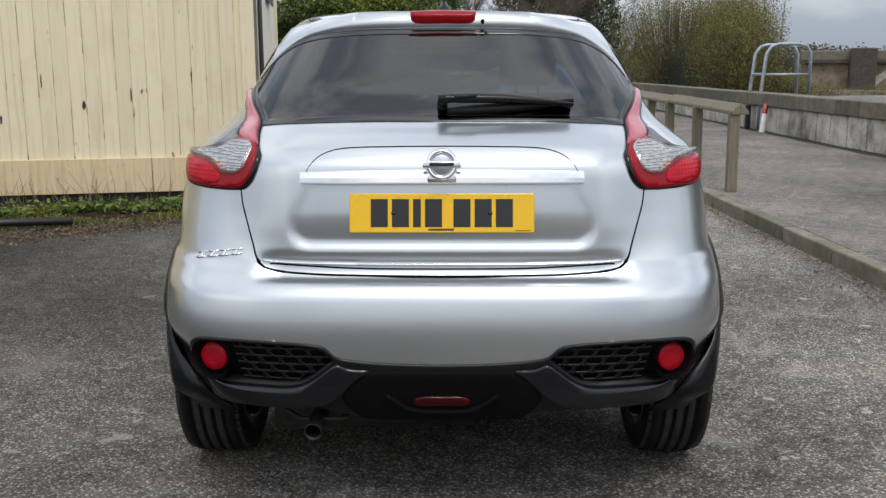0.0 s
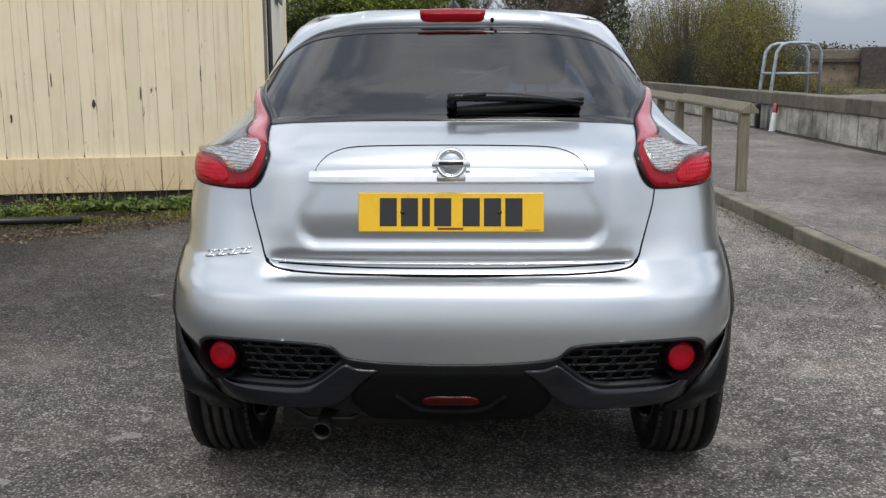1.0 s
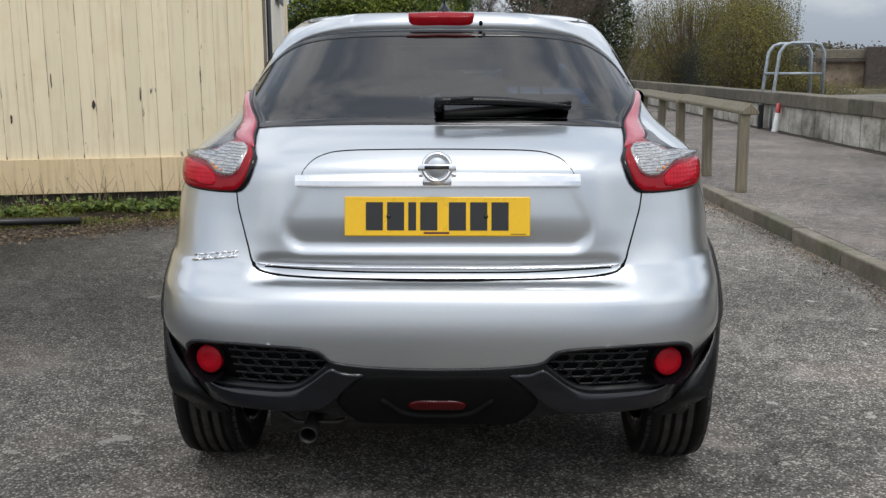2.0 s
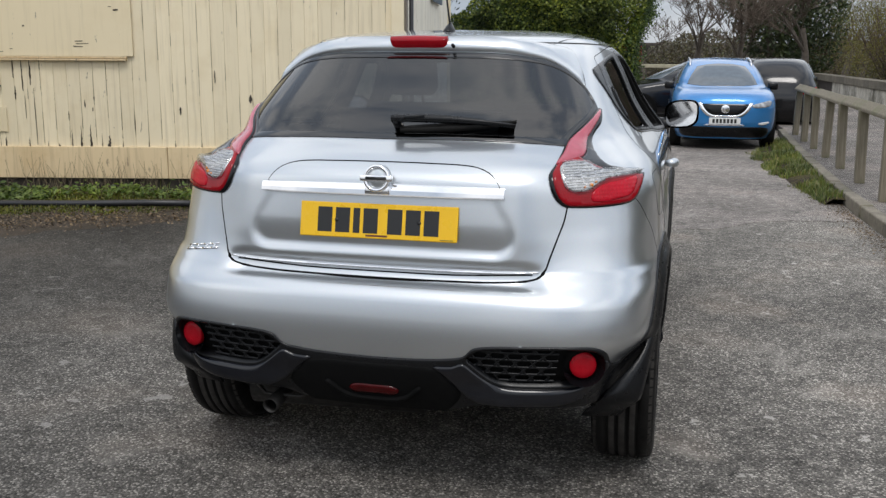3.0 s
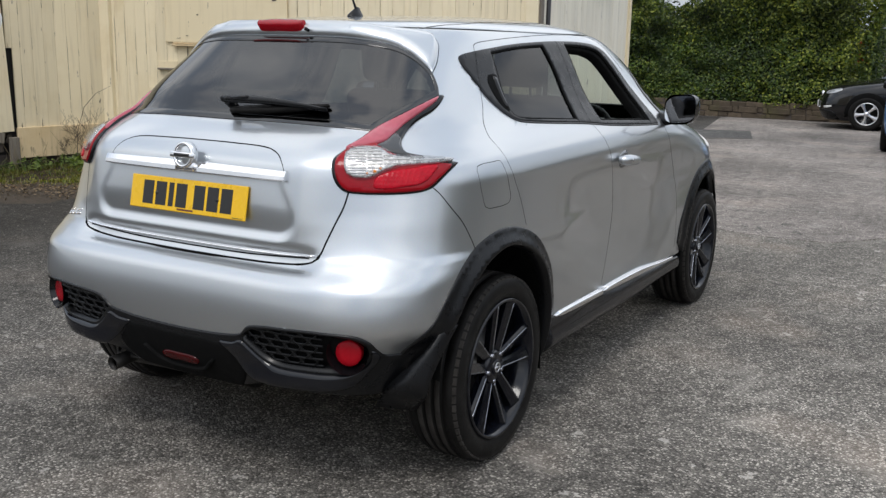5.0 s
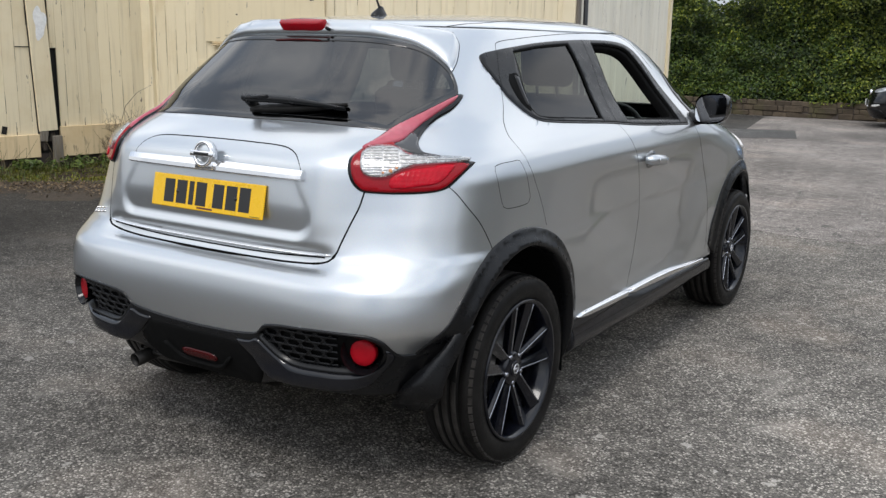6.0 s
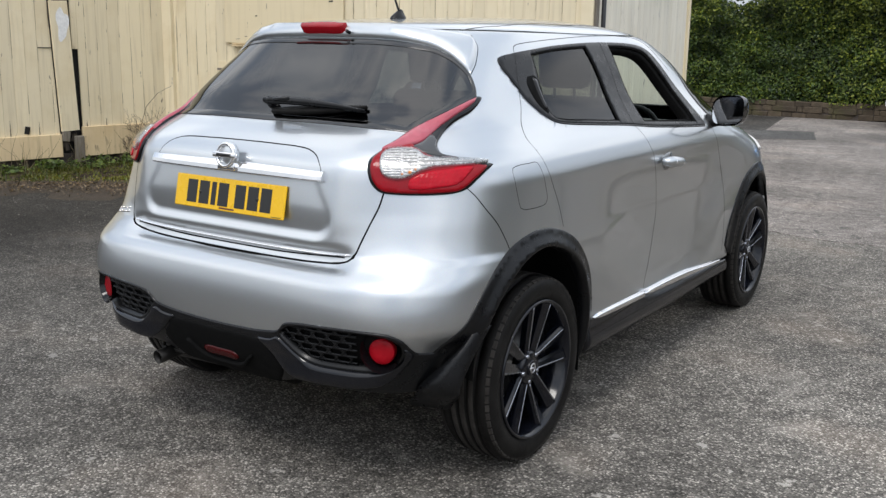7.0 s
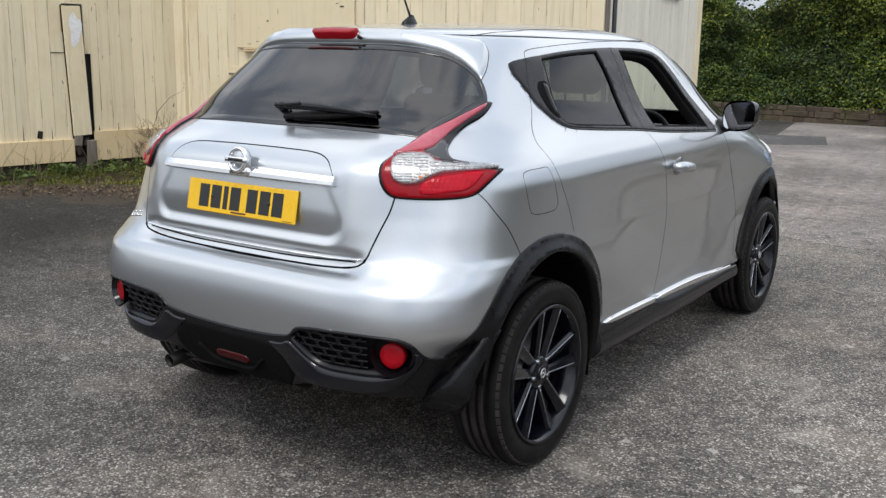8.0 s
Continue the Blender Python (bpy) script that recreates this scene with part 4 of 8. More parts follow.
for fl in (1, -1):
    lamp = skin.patch("tail_lamp", "round", LAMP, GLOSS, car, off=0.010, bevel=0.007, depth=0.012, grid=0.012, flip=fl, step=0.008, label="boomerang tail lamp with red and clear lenses")
    skin.patch("upper_lens", "round", BLADE, PINK_LENS, lamp, off=0.0175, bevel=0.005, depth=0.0, grid=0.012, flip=fl, step=0.008)
    bowl = skin.patch("reflector_bowl", "round", CLEARS, LAMP_BOWL, lamp, off=0.0175, bevel=0.004, depth=0.0, grid=0.008, flip=fl, step=0.008)
    skin.patch("clear_lens", "round", CLEARS, COVER, lamp, off=0.0245, bevel=0.005, depth=0.0, grid=0.012, flip=fl, step=0.008, label="clear moulded lens")
    field = [Vector((p[0] * skin.scale("round"), p[1])) for p in dense(skin, "round", CLEARS, 0.003)]
    for g, (a0, a1, pitch) in enumerate(((35.2, 38.4, 0.0068), (38.7, 41.3, 0.0082), (41.6, 46.0, 0.0098), (46.3, 55.0, 0.0065))):
        ribs = bmesh.new()
        zz = 1.040
        while zz < 1.115:
            run = []
            for i in range(9):
                a = a0 + (a1 - a0) * i / 8
                z2 = zz + (0.004 if g % 2 else 0.0)
                if inside([(a * skin.scale("round"), z2)], field)[0]:
                    c, nrm = skin.at("round", a, z2, fl)
                    run.append(c + nrm * 0.0185)
            if len(run) > 1:
                tube(ribs, run, 0.0019, 6)
            zz += pitch
        if len(ribs.verts):
            part("lens_ribs", ribs, LAMP_RIB, bowl)
        else:
            ribs.free()
    bulb = bmesh.new()
    for a, z2, r in ((39.9, 1.050, 0.0068), (40.9, 1.058, 0.0045), (38.6, 1.045, 0.004)):
        c, nrm = skin.at("round", a, z2, fl)
        bmesh.ops.create_icosphere(bulb, subdivisions=2, radius=r, matrix=Matrix.Translation(c + nrm * 0.0185))
    part("indicator_bulb", bulb, AMBER, bowl, "amber bulb glint")
    skin.patch("inner_red_lens", "round", [(39.9, 1.030), (41.9, 1.048), (45.2, 1.057), (51.2, 1.063), (49.8, 1.039), (47.9, 1.017), (45, 1.008), (39.8, 1.004)], BRIGHT_RED, lamp, off=0.0185, bevel=0.003, depth=0.0, grid=0.01, flip=fl, step=0.008, label="brighter ribbed red lens")
    skin.seam("lens_edge", "round", [(34.8, 1.060), (35.3, 1.042), (36.9, 1.031), (39.4, 1.034), (41.9, 1.054), (44.4, 1.064), (51.6, 1.070)], PINK_LENS, lamp, 0.004, flip=fl, lift=0.0205)
    skin.patch("smoked_lens", "round", SMOKED, SMOKE_LENS, lamp, off=0.0160, bevel=0.003, depth=0.0, grid=0.01, flip=fl, step=0.008)
    skin.patch("red_lens", "round", REDS, RED_LENS, lamp, off=0.0150, bevel=0.005, depth=0.0, grid=0.01, flip=fl, step=0.008)

# tailgate trim
bm = bmesh.new()
rows = []
for i in range(61):
    a = -24.3 + 48.6 * i / 60
    low, high = 1.0185, 1.055 - 0.005 * (abs(a) / 24) ** 2
    rows.append([])
    for z, off in ((high, 0.002), (high - 0.002, 0.0125), (high * 0.45 + low * 0.55, 0.0205), (low + 0.0035, 0.0225), (low, 0.0228), (low - 0.002, 0.020), (low + 0.001, 0.0)):
        c = skin.at("round", a, 1.050)[0]
        rows[-1].append(bm.verts.new((c.x, c.y - off, z)))
for r0, r1 in zip(rows, rows[1:]):
    for k in range(6):
        bm.faces.new((r0[k], r0[k + 1], r1[k + 1], r1[k]))
bm.faces.new(rows[0]), bm.faces.new(rows[-1][::-1])
bmesh.ops.recalc_face_normals(bm, faces=bm.faces)
bmesh.ops.bevel(bm, geom=[e for e in bm.edges if len(e.link_faces) == 2 and e.calc_face_angle(0) > 0.7], offset=0.0012, segments=2, affect="EDGES")
part("garnish", bm, CHROME, car, "chrome garnish bar over the plate", smooth=False)
skin.seam("lip_groove", "round", [(28.6, 0.787), (15, 0.7755), (0, 0.7735)], DEEP, car, 0.009, both=True, lift=0.001)
skin.patch("boot_strip", "round", mirrored([(0, 0.784), (15, 0.785), (29.6, 0.793, 1), (29.6, 0.799, 1), (15, 0.794), (0, 0.793)]), CHROME, car, off=0.012, bevel=0.003, depth=0.01, grid=0.02, label="chrome strip along the boot lip")
emblem = empty("emblem", parent=car)
tilt = pose(0, -0.030, 1.073, 82)
bm = bmesh.new()
lathe(bm, [(0.0375 + 0.0060 * math.cos(t), 0.0060 * math.sin(t)) for t in (2 * math.pi * k / 10 for k in range(10))], 48, tilt, closed=True)
part("emblem_ring", bm, CHROME, emblem)
bm = bmesh.new()
box(bm, -0.053, 0.053, -0.0095, 0.0095, -0.002, 0.009, tilt, 0.003, 2)
part("emblem_bar", bm, CHROME, emblem)
bm = bmesh.new()
lathe(bm, [(0.045, -0.02), (0.045, -0.006), (0.042, -0.002), (0.001, -0.002)], 40, tilt)
part("emblem_mount", bm, PAINT, emblem)
bm = bmesh.new()
box(bm, -0.040, 0.040, -0.050, -0.022, -0.020, -0.004, tilt, 0.004, 2)
part("emblem_foot", bm, CHROME, emblem)
bm = bmesh.new()
box(bm, -0.034, 0.034, -0.0045, 0.0045, 0.009, 0.0096, tilt)
part("emblem_print", bm, INK, emblem)
# model script, as plain bars
for k in range(4):
    a0 = -(41.6 - k * 2.15)
    for b0, b1 in ((0.786, 0.792), (0.800, 0.805)):
        s = 0.006 * k
        skin.patch("badge_bar", "round", [(a0, b0 + s, 1), (a0 + 1.75, b0 + s + 0.005, 1), (a0 + 1.85, b1 + s + 0.005, 1), (a0 + 0.1, b1 + s, 1)], CHROME, car, off=0.004, bevel=0.001, depth=0.0, grid=0.02)
    skin.patch("badge_bar", "round", [(a0 + 0.55, 0.787 + 0.006 * k, 1), (a0 + 0.95, 0.788 + 0.006 * k, 1), (a0 + 1.15, 0.808 + 0.006 * k, 1), (a0 + 0.75, 0.807 + 0.006 * k, 1)], CHROME, car, off=0.0035, bevel=0.001, depth=0.0, grid=0.02)

# number plate, its writing as plain bars
lean = math.degrees(math.atan2(0.022, 0.109))
seat = pose(0, -0.017, 0.9345, 90 - lean)
plate = part("number_plate", made(-0.26, 0.26, -0.0555, 0.0555, 0, 0.006, m=seat, bevel=0.003, seg=2), YELLOW, car, "yellow rear number plate", smooth=False)
x = -0.2
for k in range(7):
    w = 0.022 if k == 2 else 0.048
    part("plate_bar", made(x, x + w, -0.0395, 0.0395, 0.0058, 0.0068, m=seat), INK, plate, smooth=False)
    x += w + (0.032 if k == 3 else 0.0115)
part("plate_print", made(-0.038, 0.034, -0.0495, -0.0435, 0.0058, 0.0066, m=seat), INK_RED, plate, smooth=False)
part("plate_print", made(0.205, 0.248, -0.0505, -0.0485, 0.0058, 0.0066, m=seat), INK, plate, smooth=False)
for sx in (-0.136, 0.136):
    bm = bmesh.new()
    lathe(bm, [(0.0065, 0.0055), (0.0065, 0.0075), (0.0001, 0.0085)], 16, seat @ pose(sx, 0.0, 0))
    part("plate_screw", bm, INK, plate)

# roof spoiler with the high brake lamp
RIDGE = [(0, 1.515), (14, 1.514), (30, 1.511), (45, 1.506), (58, 1.498), (65, 1.490), (67.6, 1.479), (67.6, 1.444), (65.9, 1.415), (63.1, 1.376), (60.8, 1.352)]
SPOIL = mirrored(RIDGE[:-1] + [(60.8, 1.352, 1), (60.0, 1.347, 1), (58.1, 1.378), (55.6, 1.406), (51, 1.434), (43.6, 1.450), (33, 1.460), (16.5, 1.463), (0, 1.464)])
SPOIL_FOOT = [(0, 1.464), (16.5, 1.463), (33, 1.460), (43.6, 1.450), (51, 1.434), (55.6, 1.406), (58.1, 1.378), (60.0, 1.347)]
foot_line = rounded([(p[0] * skin.scale("round"), p[1]) for p in SPOIL_FOOT], 0.004, False)
ridge_line = rounded([(p[0] * skin.scale("round"), p[1]) for p in RIDGE], 0.004, False)


def lip(a, b):
    """The spoiler: an upright tail face above the glass that rolls over into the roof."""
    q = Vector((abs(a) * skin.scale("round"), b))
    up, low = min((q - p).length for p in ridge_line), min((q - p).length for p in foot_line)
    full = 0.038 - 0.024 * float(ease(abs(a), 34, 58))
    return 0.003 + full * float(ease(up, 0.0, 0.032)) * (0.42 + 0.58 * float(ease(low, 0.0, 0.030)))


skin.patch("spoiler", "round", SPOIL, PAINT, car, off=lip, bevel=0.008, depth=0.0, grid=0.015, label="silver roof spoiler")
skin.patch("brake_lamp", "round", mirrored([(0, 1.465), (11.5, 1.465), (13.8, 1.471), (14.6, 1.482, 1), (7, 1.484), (0, 1.485)]), RED_LENS, car, off=0.046, bevel=0.004, depth=-0.01, grid=0.015, label="red high-level brake lamp")
# the lamp's dim reflection in the glass, drawn as a dark red strip
skin.patch("brake_reflection_strip", "round", mirrored([(0, 1.445), (12, 1.443), (13.5, 1.439), (0, 1.441)]), DIM_LENS, car, off=0.005, bevel=0.001, depth=0.0, grid=0.02)
for a, b, r in ((17.0, 1.474, 0.006), (17.0, 1.447, 0.005)):
    p, nrm = skin.at("round", a, b)
    bm = bmesh.new()
    lathe(bm, [(r, -0.01), (r, 0.040 if b > 1.46 else 0.008), (0.0001, 0.042 if b > 1.46 else 0.009)], 12, Matrix.Translation(p) @ Vector((0, -1, 0.3)).to_track_quat("Z", "Y").to_matrix().to_4x4())
    part("washer_jet", bm, GLOSS, car)
bm = bmesh.new()
lathe(bm, [(0.034, -0.004), (0.033, 0.004), (0.022, 0.022), (0.011, 0.038), (0.007, 0.045), (0.0001, 0.046)], 20, pose(0, 0.93, 1.536, -14) @ Matrix.Diagonal((0.8, 1.5, 1, 1)))
antenna = part("antenna", bm, PLASTIC, car, "short black roof antenna")
bm = bmesh.new()
tube(bm, [(0, 0.93, 1.57), (0, 0.90, 1.62), (0, 0.835, 1.735), (0, 0.79, 1.81)], [0.0048, 0.004, 0.0034, 0.003], 8)
part("antenna_mast", bm, PLASTIC, antenna)

# rear wiper
wiper = empty("rear_wiper", "black rear window wiper", parent=car)


def over_glass(x, z, lift):
    a = math.degrees(math.atan2(x, skin.ya - 0.2))
    for _ in range(6):
        p, nrm = skin.at("round", a, z)
        a += math.degrees((x - p.x) / 0.68)
    return p + nrm * lift


bm = bmesh.new()
steps = 16
rows = []
for i in range(steps + 1):
    t = i / steps
    x, zc = -0.012 + 0.40 * t, 1.224 + 0.010 * math.sin(math.pi * min(1, t * 1.05) * 0.9) - 0.010 * t
    hh, lf = 0.007 * (1 - t) + 0.0035 + 0.003 * math.sin(math.pi * t), 0.026 * (1 - t) ** 0.8 + 0.020
    rows.append([over_glass(x, zc + hh * s, lf + e) for s, e in ((-1, -0.010), (-1, 0.002), (-0.3, 0.008), (0.6, 0.006), (1, -0.004), (0.6, -0.014))])
vv = [[bm.verts.new(p) for p in r] for r in rows]
for r0, r1 in zip(vv, vv[1:]):
    for k in range(6):
        bm.faces.new((r0[k], r0[(k + 1) % 6], r1[(k + 1) % 6], r1[k]))
bm.faces.new(vv[0]), bm.faces.new(vv[-1][::-1])
bmesh.ops.recalc_face_normals(bm, faces=bm.faces)
part("wiper_arm", bm, PLASTIC, wiper, smooth=True)
bm = bmesh.new()
rows = []
for i in range(steps + 1):
    t = i / steps
    x, zc = 0.015 + 0.375 * t, 1.201 + 0.029 * t - 0.010 * (1 - t) * t
    hh = (0.013 - 0.006 * t) * math.sin(math.pi * min(0.98, 0.12 + 0.8 * t)) + 0.002
    rows.append([over_glass(x, zc + hh * s, e) for s, e in ((-1, 0.008), (-0.4, 0.019), (1, 0.020), (0.8, 0.006))])
vv = [[bm.verts.new(p) for p in r] for r in rows]
for r0, r1 in zip(vv, vv[1:]):
    for k in range(4):
        bm.faces.new((r0[k], r0[(k + 1) % 4], r1[(k + 1) % 4], r1[k]))
bm.faces.new(vv[0]), bm.faces.new(vv[-1][::-1])
bmesh.ops.recalc_face_normals(bm, faces=bm.faces)
part("wiper_blade", bm, RUBBER, wiper)
p, q = over_glass(0.0, 1.226, -0.01), over_glass(0.0, 1.222, 0.046)
bm = bmesh.new()
tube(bm, [p, p.lerp(q, 0.6), q], [0.017, 0.015, 0.010], 16)
part("wiper_pivot", bm, PLASTIC, wiper)
p, q = over_glass(0.035, 1.222, 0.052), over_glass(0.10, 1.229, 0.050)
bm = bmesh.new()
tube(bm, [p, q], 0.0055, 8)
part("wiper_clip", bm, PLASTIC, wiper)


# lower bumper
LOWER = mirrored([(0, 0.517), (6, 0.519), (10.5, 0.523), (14, 0.530), (16.4, 0.540), (18.4, 0.573), (26, 0.586), (33, 0.588), (36.5, 0.582), (38.6, 0.560), (39.6, 0.535), (41.2, 0.508), (47.5, 0.506, 1), (47.5, 0.40, 1), (44.0, 0.366), (38, 0.360), (30, 0.360), (20, 0.364), (14, 0.335), (8, 0.325), (0, 0.322)])
FOG_L = [(-p[0], *p[1:]) for p in FOG]
skin.patch("lower_bumper", "round", LOWER, PLASTIC, car, off=0.006, bevel=0.004, depth=0.03, grid=0.018, holes=[FOG, FOG_L], label="black plastic lower bumper")
WING = [(11.5, 0.500), (14.7, 0.507), (16.5, 0.520), (18.2, 0.498), (20.0, 0.472), (22, 0.452), (24.2, 0.444), (28, 0.443), (33, 0.444), (35.8, 0.452), (37.8, 0.475), (38.8, 0.505), (38.8, 0.535), (40.2, 0.512), (39.8, 0.490), (38.1, 0.448), (36.3, 0.418), (34, 0.406), (28.4, 0.399), (22.5, 0.397), (19.3, 0.406), (16, 0.437), (13, 0.480)]


def wing_lift(a, b):
    return 0.014 + 0.026 * float(ease(0.46 - b, 0, 0.06)) * float(1 - ease(abs(a), 30, 42))


for fl in (1, -1):
    skin.patch("fog_surround", "round", WING, SATIN, car, off=wing_lift, bevel=0.006, depth=0.0, grid=0.012, flip=fl, label="dark satin fog surround")
    skin.patch("fog_recess", "round", FOG, DEEP, car, off=-0.024, bevel=0, depth=0.03, grid=0.03, flip=fl)
    # honeycomb
    bm = bmesh.new()
    k = skin.scale("round")
    fog_line = [Vector((p[0] * k, p[1])) for p in dense(skin, "round", FOG, 0.004)]
    ch, cw = 0.0245, 0.046
    done = set()
    for r in range(7):
        for c in range(12):
            cx, cz = 0.27 + c * cw + (cw / 2 if r % 2 else 0), 0.447 + r * ch
            hexa = [(cx - cw * 0.32, cz + ch * 0.5), (cx + cw * 0.32, cz + ch * 0.5), (cx + cw * 0.5, cz), (cx + cw * 0.32, cz - ch * 0.5), (cx - cw * 0.32, cz - ch * 0.5), (cx - cw * 0.5, cz)]
            for p, q in zip(hexa, hexa[1:] + hexa[:1]):
                key = tuple(sorted([(round(p[0], 3), round(p[1], 3)), (round(q[0], 3), round(q[1], 3))]))
                mid = [((p[0] + q[0]) / 2, (p[1] + q[1]) / 2)]
                if key in done or not inside(mid, fog_line)[0] or mid[0][0] > 0.500:
                    continue
                done.add(key)
                a, b = ((skin.at("round", w[0] / k, w[1], fl)) for w in (p, q))
                tube(bm, [a[0] - a[1] * 0.014, b[0] - b[1] * 0.014], 0.0042, 6, caps=False)
    part("fog_grille", bm, PLASTIC, car, "black honeycomb grille")
    c, nrm = skin.at("round", 35.2, 0.520, fl)
    aim = Vector((0.30 * fl, -1, 0.02)).normalized()
    m = Matrix.Translation(c - aim * 0.021) @ aim.to_track_quat("Z", "Y").to_matrix().to_4x4()
    bm = bmesh.new()
    lathe(bm, [(0.066, 0.026), (0.064, 0.020), (0.047, -0.012), (0.044, -0.02), (0.0001, -0.02)], 36, m)
    cup = part("reflector_cup", bm, GLOSS, car)
    bm = bmesh.new()
    lathe(bm, [(0.0405, -0.015), (0.0415, 0.010), (0.0400, 0.013), (0.02, 0.0142), (0.0001, 0.0145)], 36, m)
    part("reflector", bm, REFLECTOR, cup, "round red reflector")
# diffuser and rear fog lamp
skin.patch("diffuser", "round", mirrored([(0, 0.497), (12, 0.494), (14.0, 0.46), (16.5, 0.41), (14, 0.33, 1), (0, 0.325)]), DEEP, car, off=0.010, bevel=0.006, depth=0.02, grid=0.02, label="matt black diffuser panel")
skin.patch("diffuser_lip", "round", mirrored([(0, 0.366), (5.0, 0.367), (6.4, 0.378), (9.4, 0.424), (8.8, 0.427), (5.6, 0.384), (0, 0.374)]), DEEP, car, off=0.022, bevel=0.003, depth=0.0, grid=0.015)
skin.patch("fog_lamp", "round", mirrored([(0, 0.389), (4.3, 0.390), (4.9, 0.406), (3.6, 0.418), (0, 0.419)]), DIM_LENS, car, off=0.016, bevel=0.004, depth=0.0, grid=0.015, label="red rear fog lamp")
# exhaust
bm = bmesh.new()
tip = Matrix.Translation((-0.375, 0.01, 0.298)) @ Vector((-0.05, -1, -0.10)).to_track_quat("Z", "Y").to_matrix().to_4x4()
lathe(bm, [(0.020, -0.20), (0.023, -0.10), (0.0255, 0.0), (0.0262, 0.055), (0.0240, 0.056), (0.0235, 0.03), (0.0205, -0.10), (0.001, -0.10)], 28, tip)
part("exhaust_tip", bm, EXHAUST, car, "sooty steel exhaust tip")
bm = bmesh.new()
tube(bm, [(-0.52, 0.16, 0.30), (-0.30, 0.18, 0.30), (0.10, 0.20, 0.30)], 0.075, 16)
tube(bm, [(-0.50, 0.10, 0.325), (-0.42, 0.02, 0.31), (-0.30, 0.02, 0.31), (-0.24, 0.08, 0.32)], 0.007, 8)
part("silencer", bm, EXHAUST, car)
bm = bmesh.new()
tube(bm, [(-0.72, 0.62, 0.30), (-0.3, 0.66, 0.28), (0.3, 0.66, 0.28), (0.72, 0.62, 0.30)], 0.035, 12)
part("rear_axle", bm, DEEP, car)

# arches, flaps, sills
for fl in (1, -1):
    for ya in AXLES:
        d = ya - AXLES[0]
        ring = [(p[0] + d, p[1]) for p in ARCH_OUT] + [(p[0] + d, p[1]) for p in reversed(ARCH_IN)]
        ring[0] = (*ring[0], 1)
        ring[12] = (*ring[12], 1)
        ring[13] = (*ring[13], 1)
        ring[25] = (*ring[25], 1)
        inner_line = [Vector((p[0] + d, p[1])) for p in rounded(ARCH_IN, 0.02, False)]

        def flare(a, b, inner_line=inner_line):
            q = Vector((a, b))
            return 0.005 + 0.016 * float(1 - ease(min((q - p).length for p in inner_line), 0.0, 0.055))

        skin.patch("arch_trim", "side", ring, PLASTIC, car, off=flare, bevel=0.005, depth=0.03, grid=0.016, flip=fl, label="black wheel arch trim")
        # liner inside the arch
        bm = bmesh.new()
        arc = [(0.955, 0.22)] + ARCH_IN[1:-1] + [(0.19, 0.40)]
        line = rounded([(p[0] + d, p[1]) for p in arc], 0.03, False)
        cols = [[bm.verts.new((fl * xx, p.x, p.y + (0.0 if xx > 0.8 else 0.01))) for p in line] for xx in (0.855, 0.80, 0.56)]
        for c0, c1 in zip(cols, cols[1:]):
            for i in range(len(line) - 1):
                bm.faces.new((c0[i], c0[i + 1], c1[i + 1], c1[i]))
        bm.faces.new(cols[-1])
        part("arch_liner", bm, DEEP, car)
    # mud flap behind the rear wheel
    bm = bmesh.new()
    rows = []
    for i in range(13):
        t = i / 12
        z = 0.575 - 0.285 * t
        y = 0.232 - 0.115 * math.sin(math.pi * 0.5 * min(1, t * 1.25)) + 0.055 * float(ease(t, 0.65, 1))
        x1 = 0.880 - 0.062 * t - 0.045 * float(ease(t, 0.72, 1))
        x0 = x1 - 0.035 - 0.095 * float(ease(t, 0.12, 0.8))
        rows.append([(x0, y - 0.035), ((x0 + x1) / 2, y - 0.018), (x1 - 0.012, y), (x1, y + 0.02), (x1 - 0.004, y + 0.028), (x0, y - 0.022)])
        rows[-1] = [bm.verts.new((fl * px, py, z)) for px, py in rows[-1]]
    for r0, r1 in zip(rows, rows[1:]):
        for k in range(6):
            bm.faces.new((r0[k], r0[(k + 1) % 6], r1[(k + 1) % 6], r1[k]))
    bm.faces.new(rows[0]), bm.faces.new(rows[-1][::-1])
    bmesh.ops.recalc_face_normals(bm, faces=bm.faces)
    part("mud_flap", bm, PLASTIC, car, "black moulded mud flap")
    skin.patch("sill", "side", [(0.98, 0.421, 1), (1.55, 0.406), (2.64, 0.370, 1), (2.64, 0.262, 1), (0.98, 0.262, 1)], SATIN, car, off=lambda a, b: sill_off(a, b, 0.006 + 0.030 * float(1 - ease(abs(b - 0.330), 0, 0.07))), bevel=0.005, depth=0.055, grid=0.02, flip=fl, label="black plastic side sill")
    for y0, y1 in ((1.03, 1.553), (1.563, 2.56)):
        z0, z1 = 0.418 - 0.0325 * (y0 - 1.03), 0.418 - 0.0325 * (y1 - 1.03)
        skin.patch("sill_strip", "side", [(y0, z0 + 0.001, 1), (y0 + 0.06, z0 + 0.010), (y1, z1 + 0.012, 1), (y1, z1 - 0.012, 1), (y0 + 0.06, z0 - 0.012)], CHROME, car, off=lambda a, b: sill_off(a, b, 0.015), bevel=0.006, depth=0.02, grid=0.02, flip=fl, label="chrome sill strip")
    # front door handle
    c, nrm = skin.at("side", 1.80, 0.955, fl)
    # the hollow's shade is a darker grey patch on the flat skin
    skin.patch("handle_recess", "side", [(1.71, 0.962), (1.735, 0.99), (1.78, 1.0), (1.82, 0.985), (1.825, 0.95), (1.79, 0.925), (1.735, 0.928)], plain("recess_shade", (0.30, 0.305, 0.31), 0.3, 0.8), car, off=0.0012, bevel=0, depth=0, grid=0.02, flip=fl)
    bm = bmesh.new()
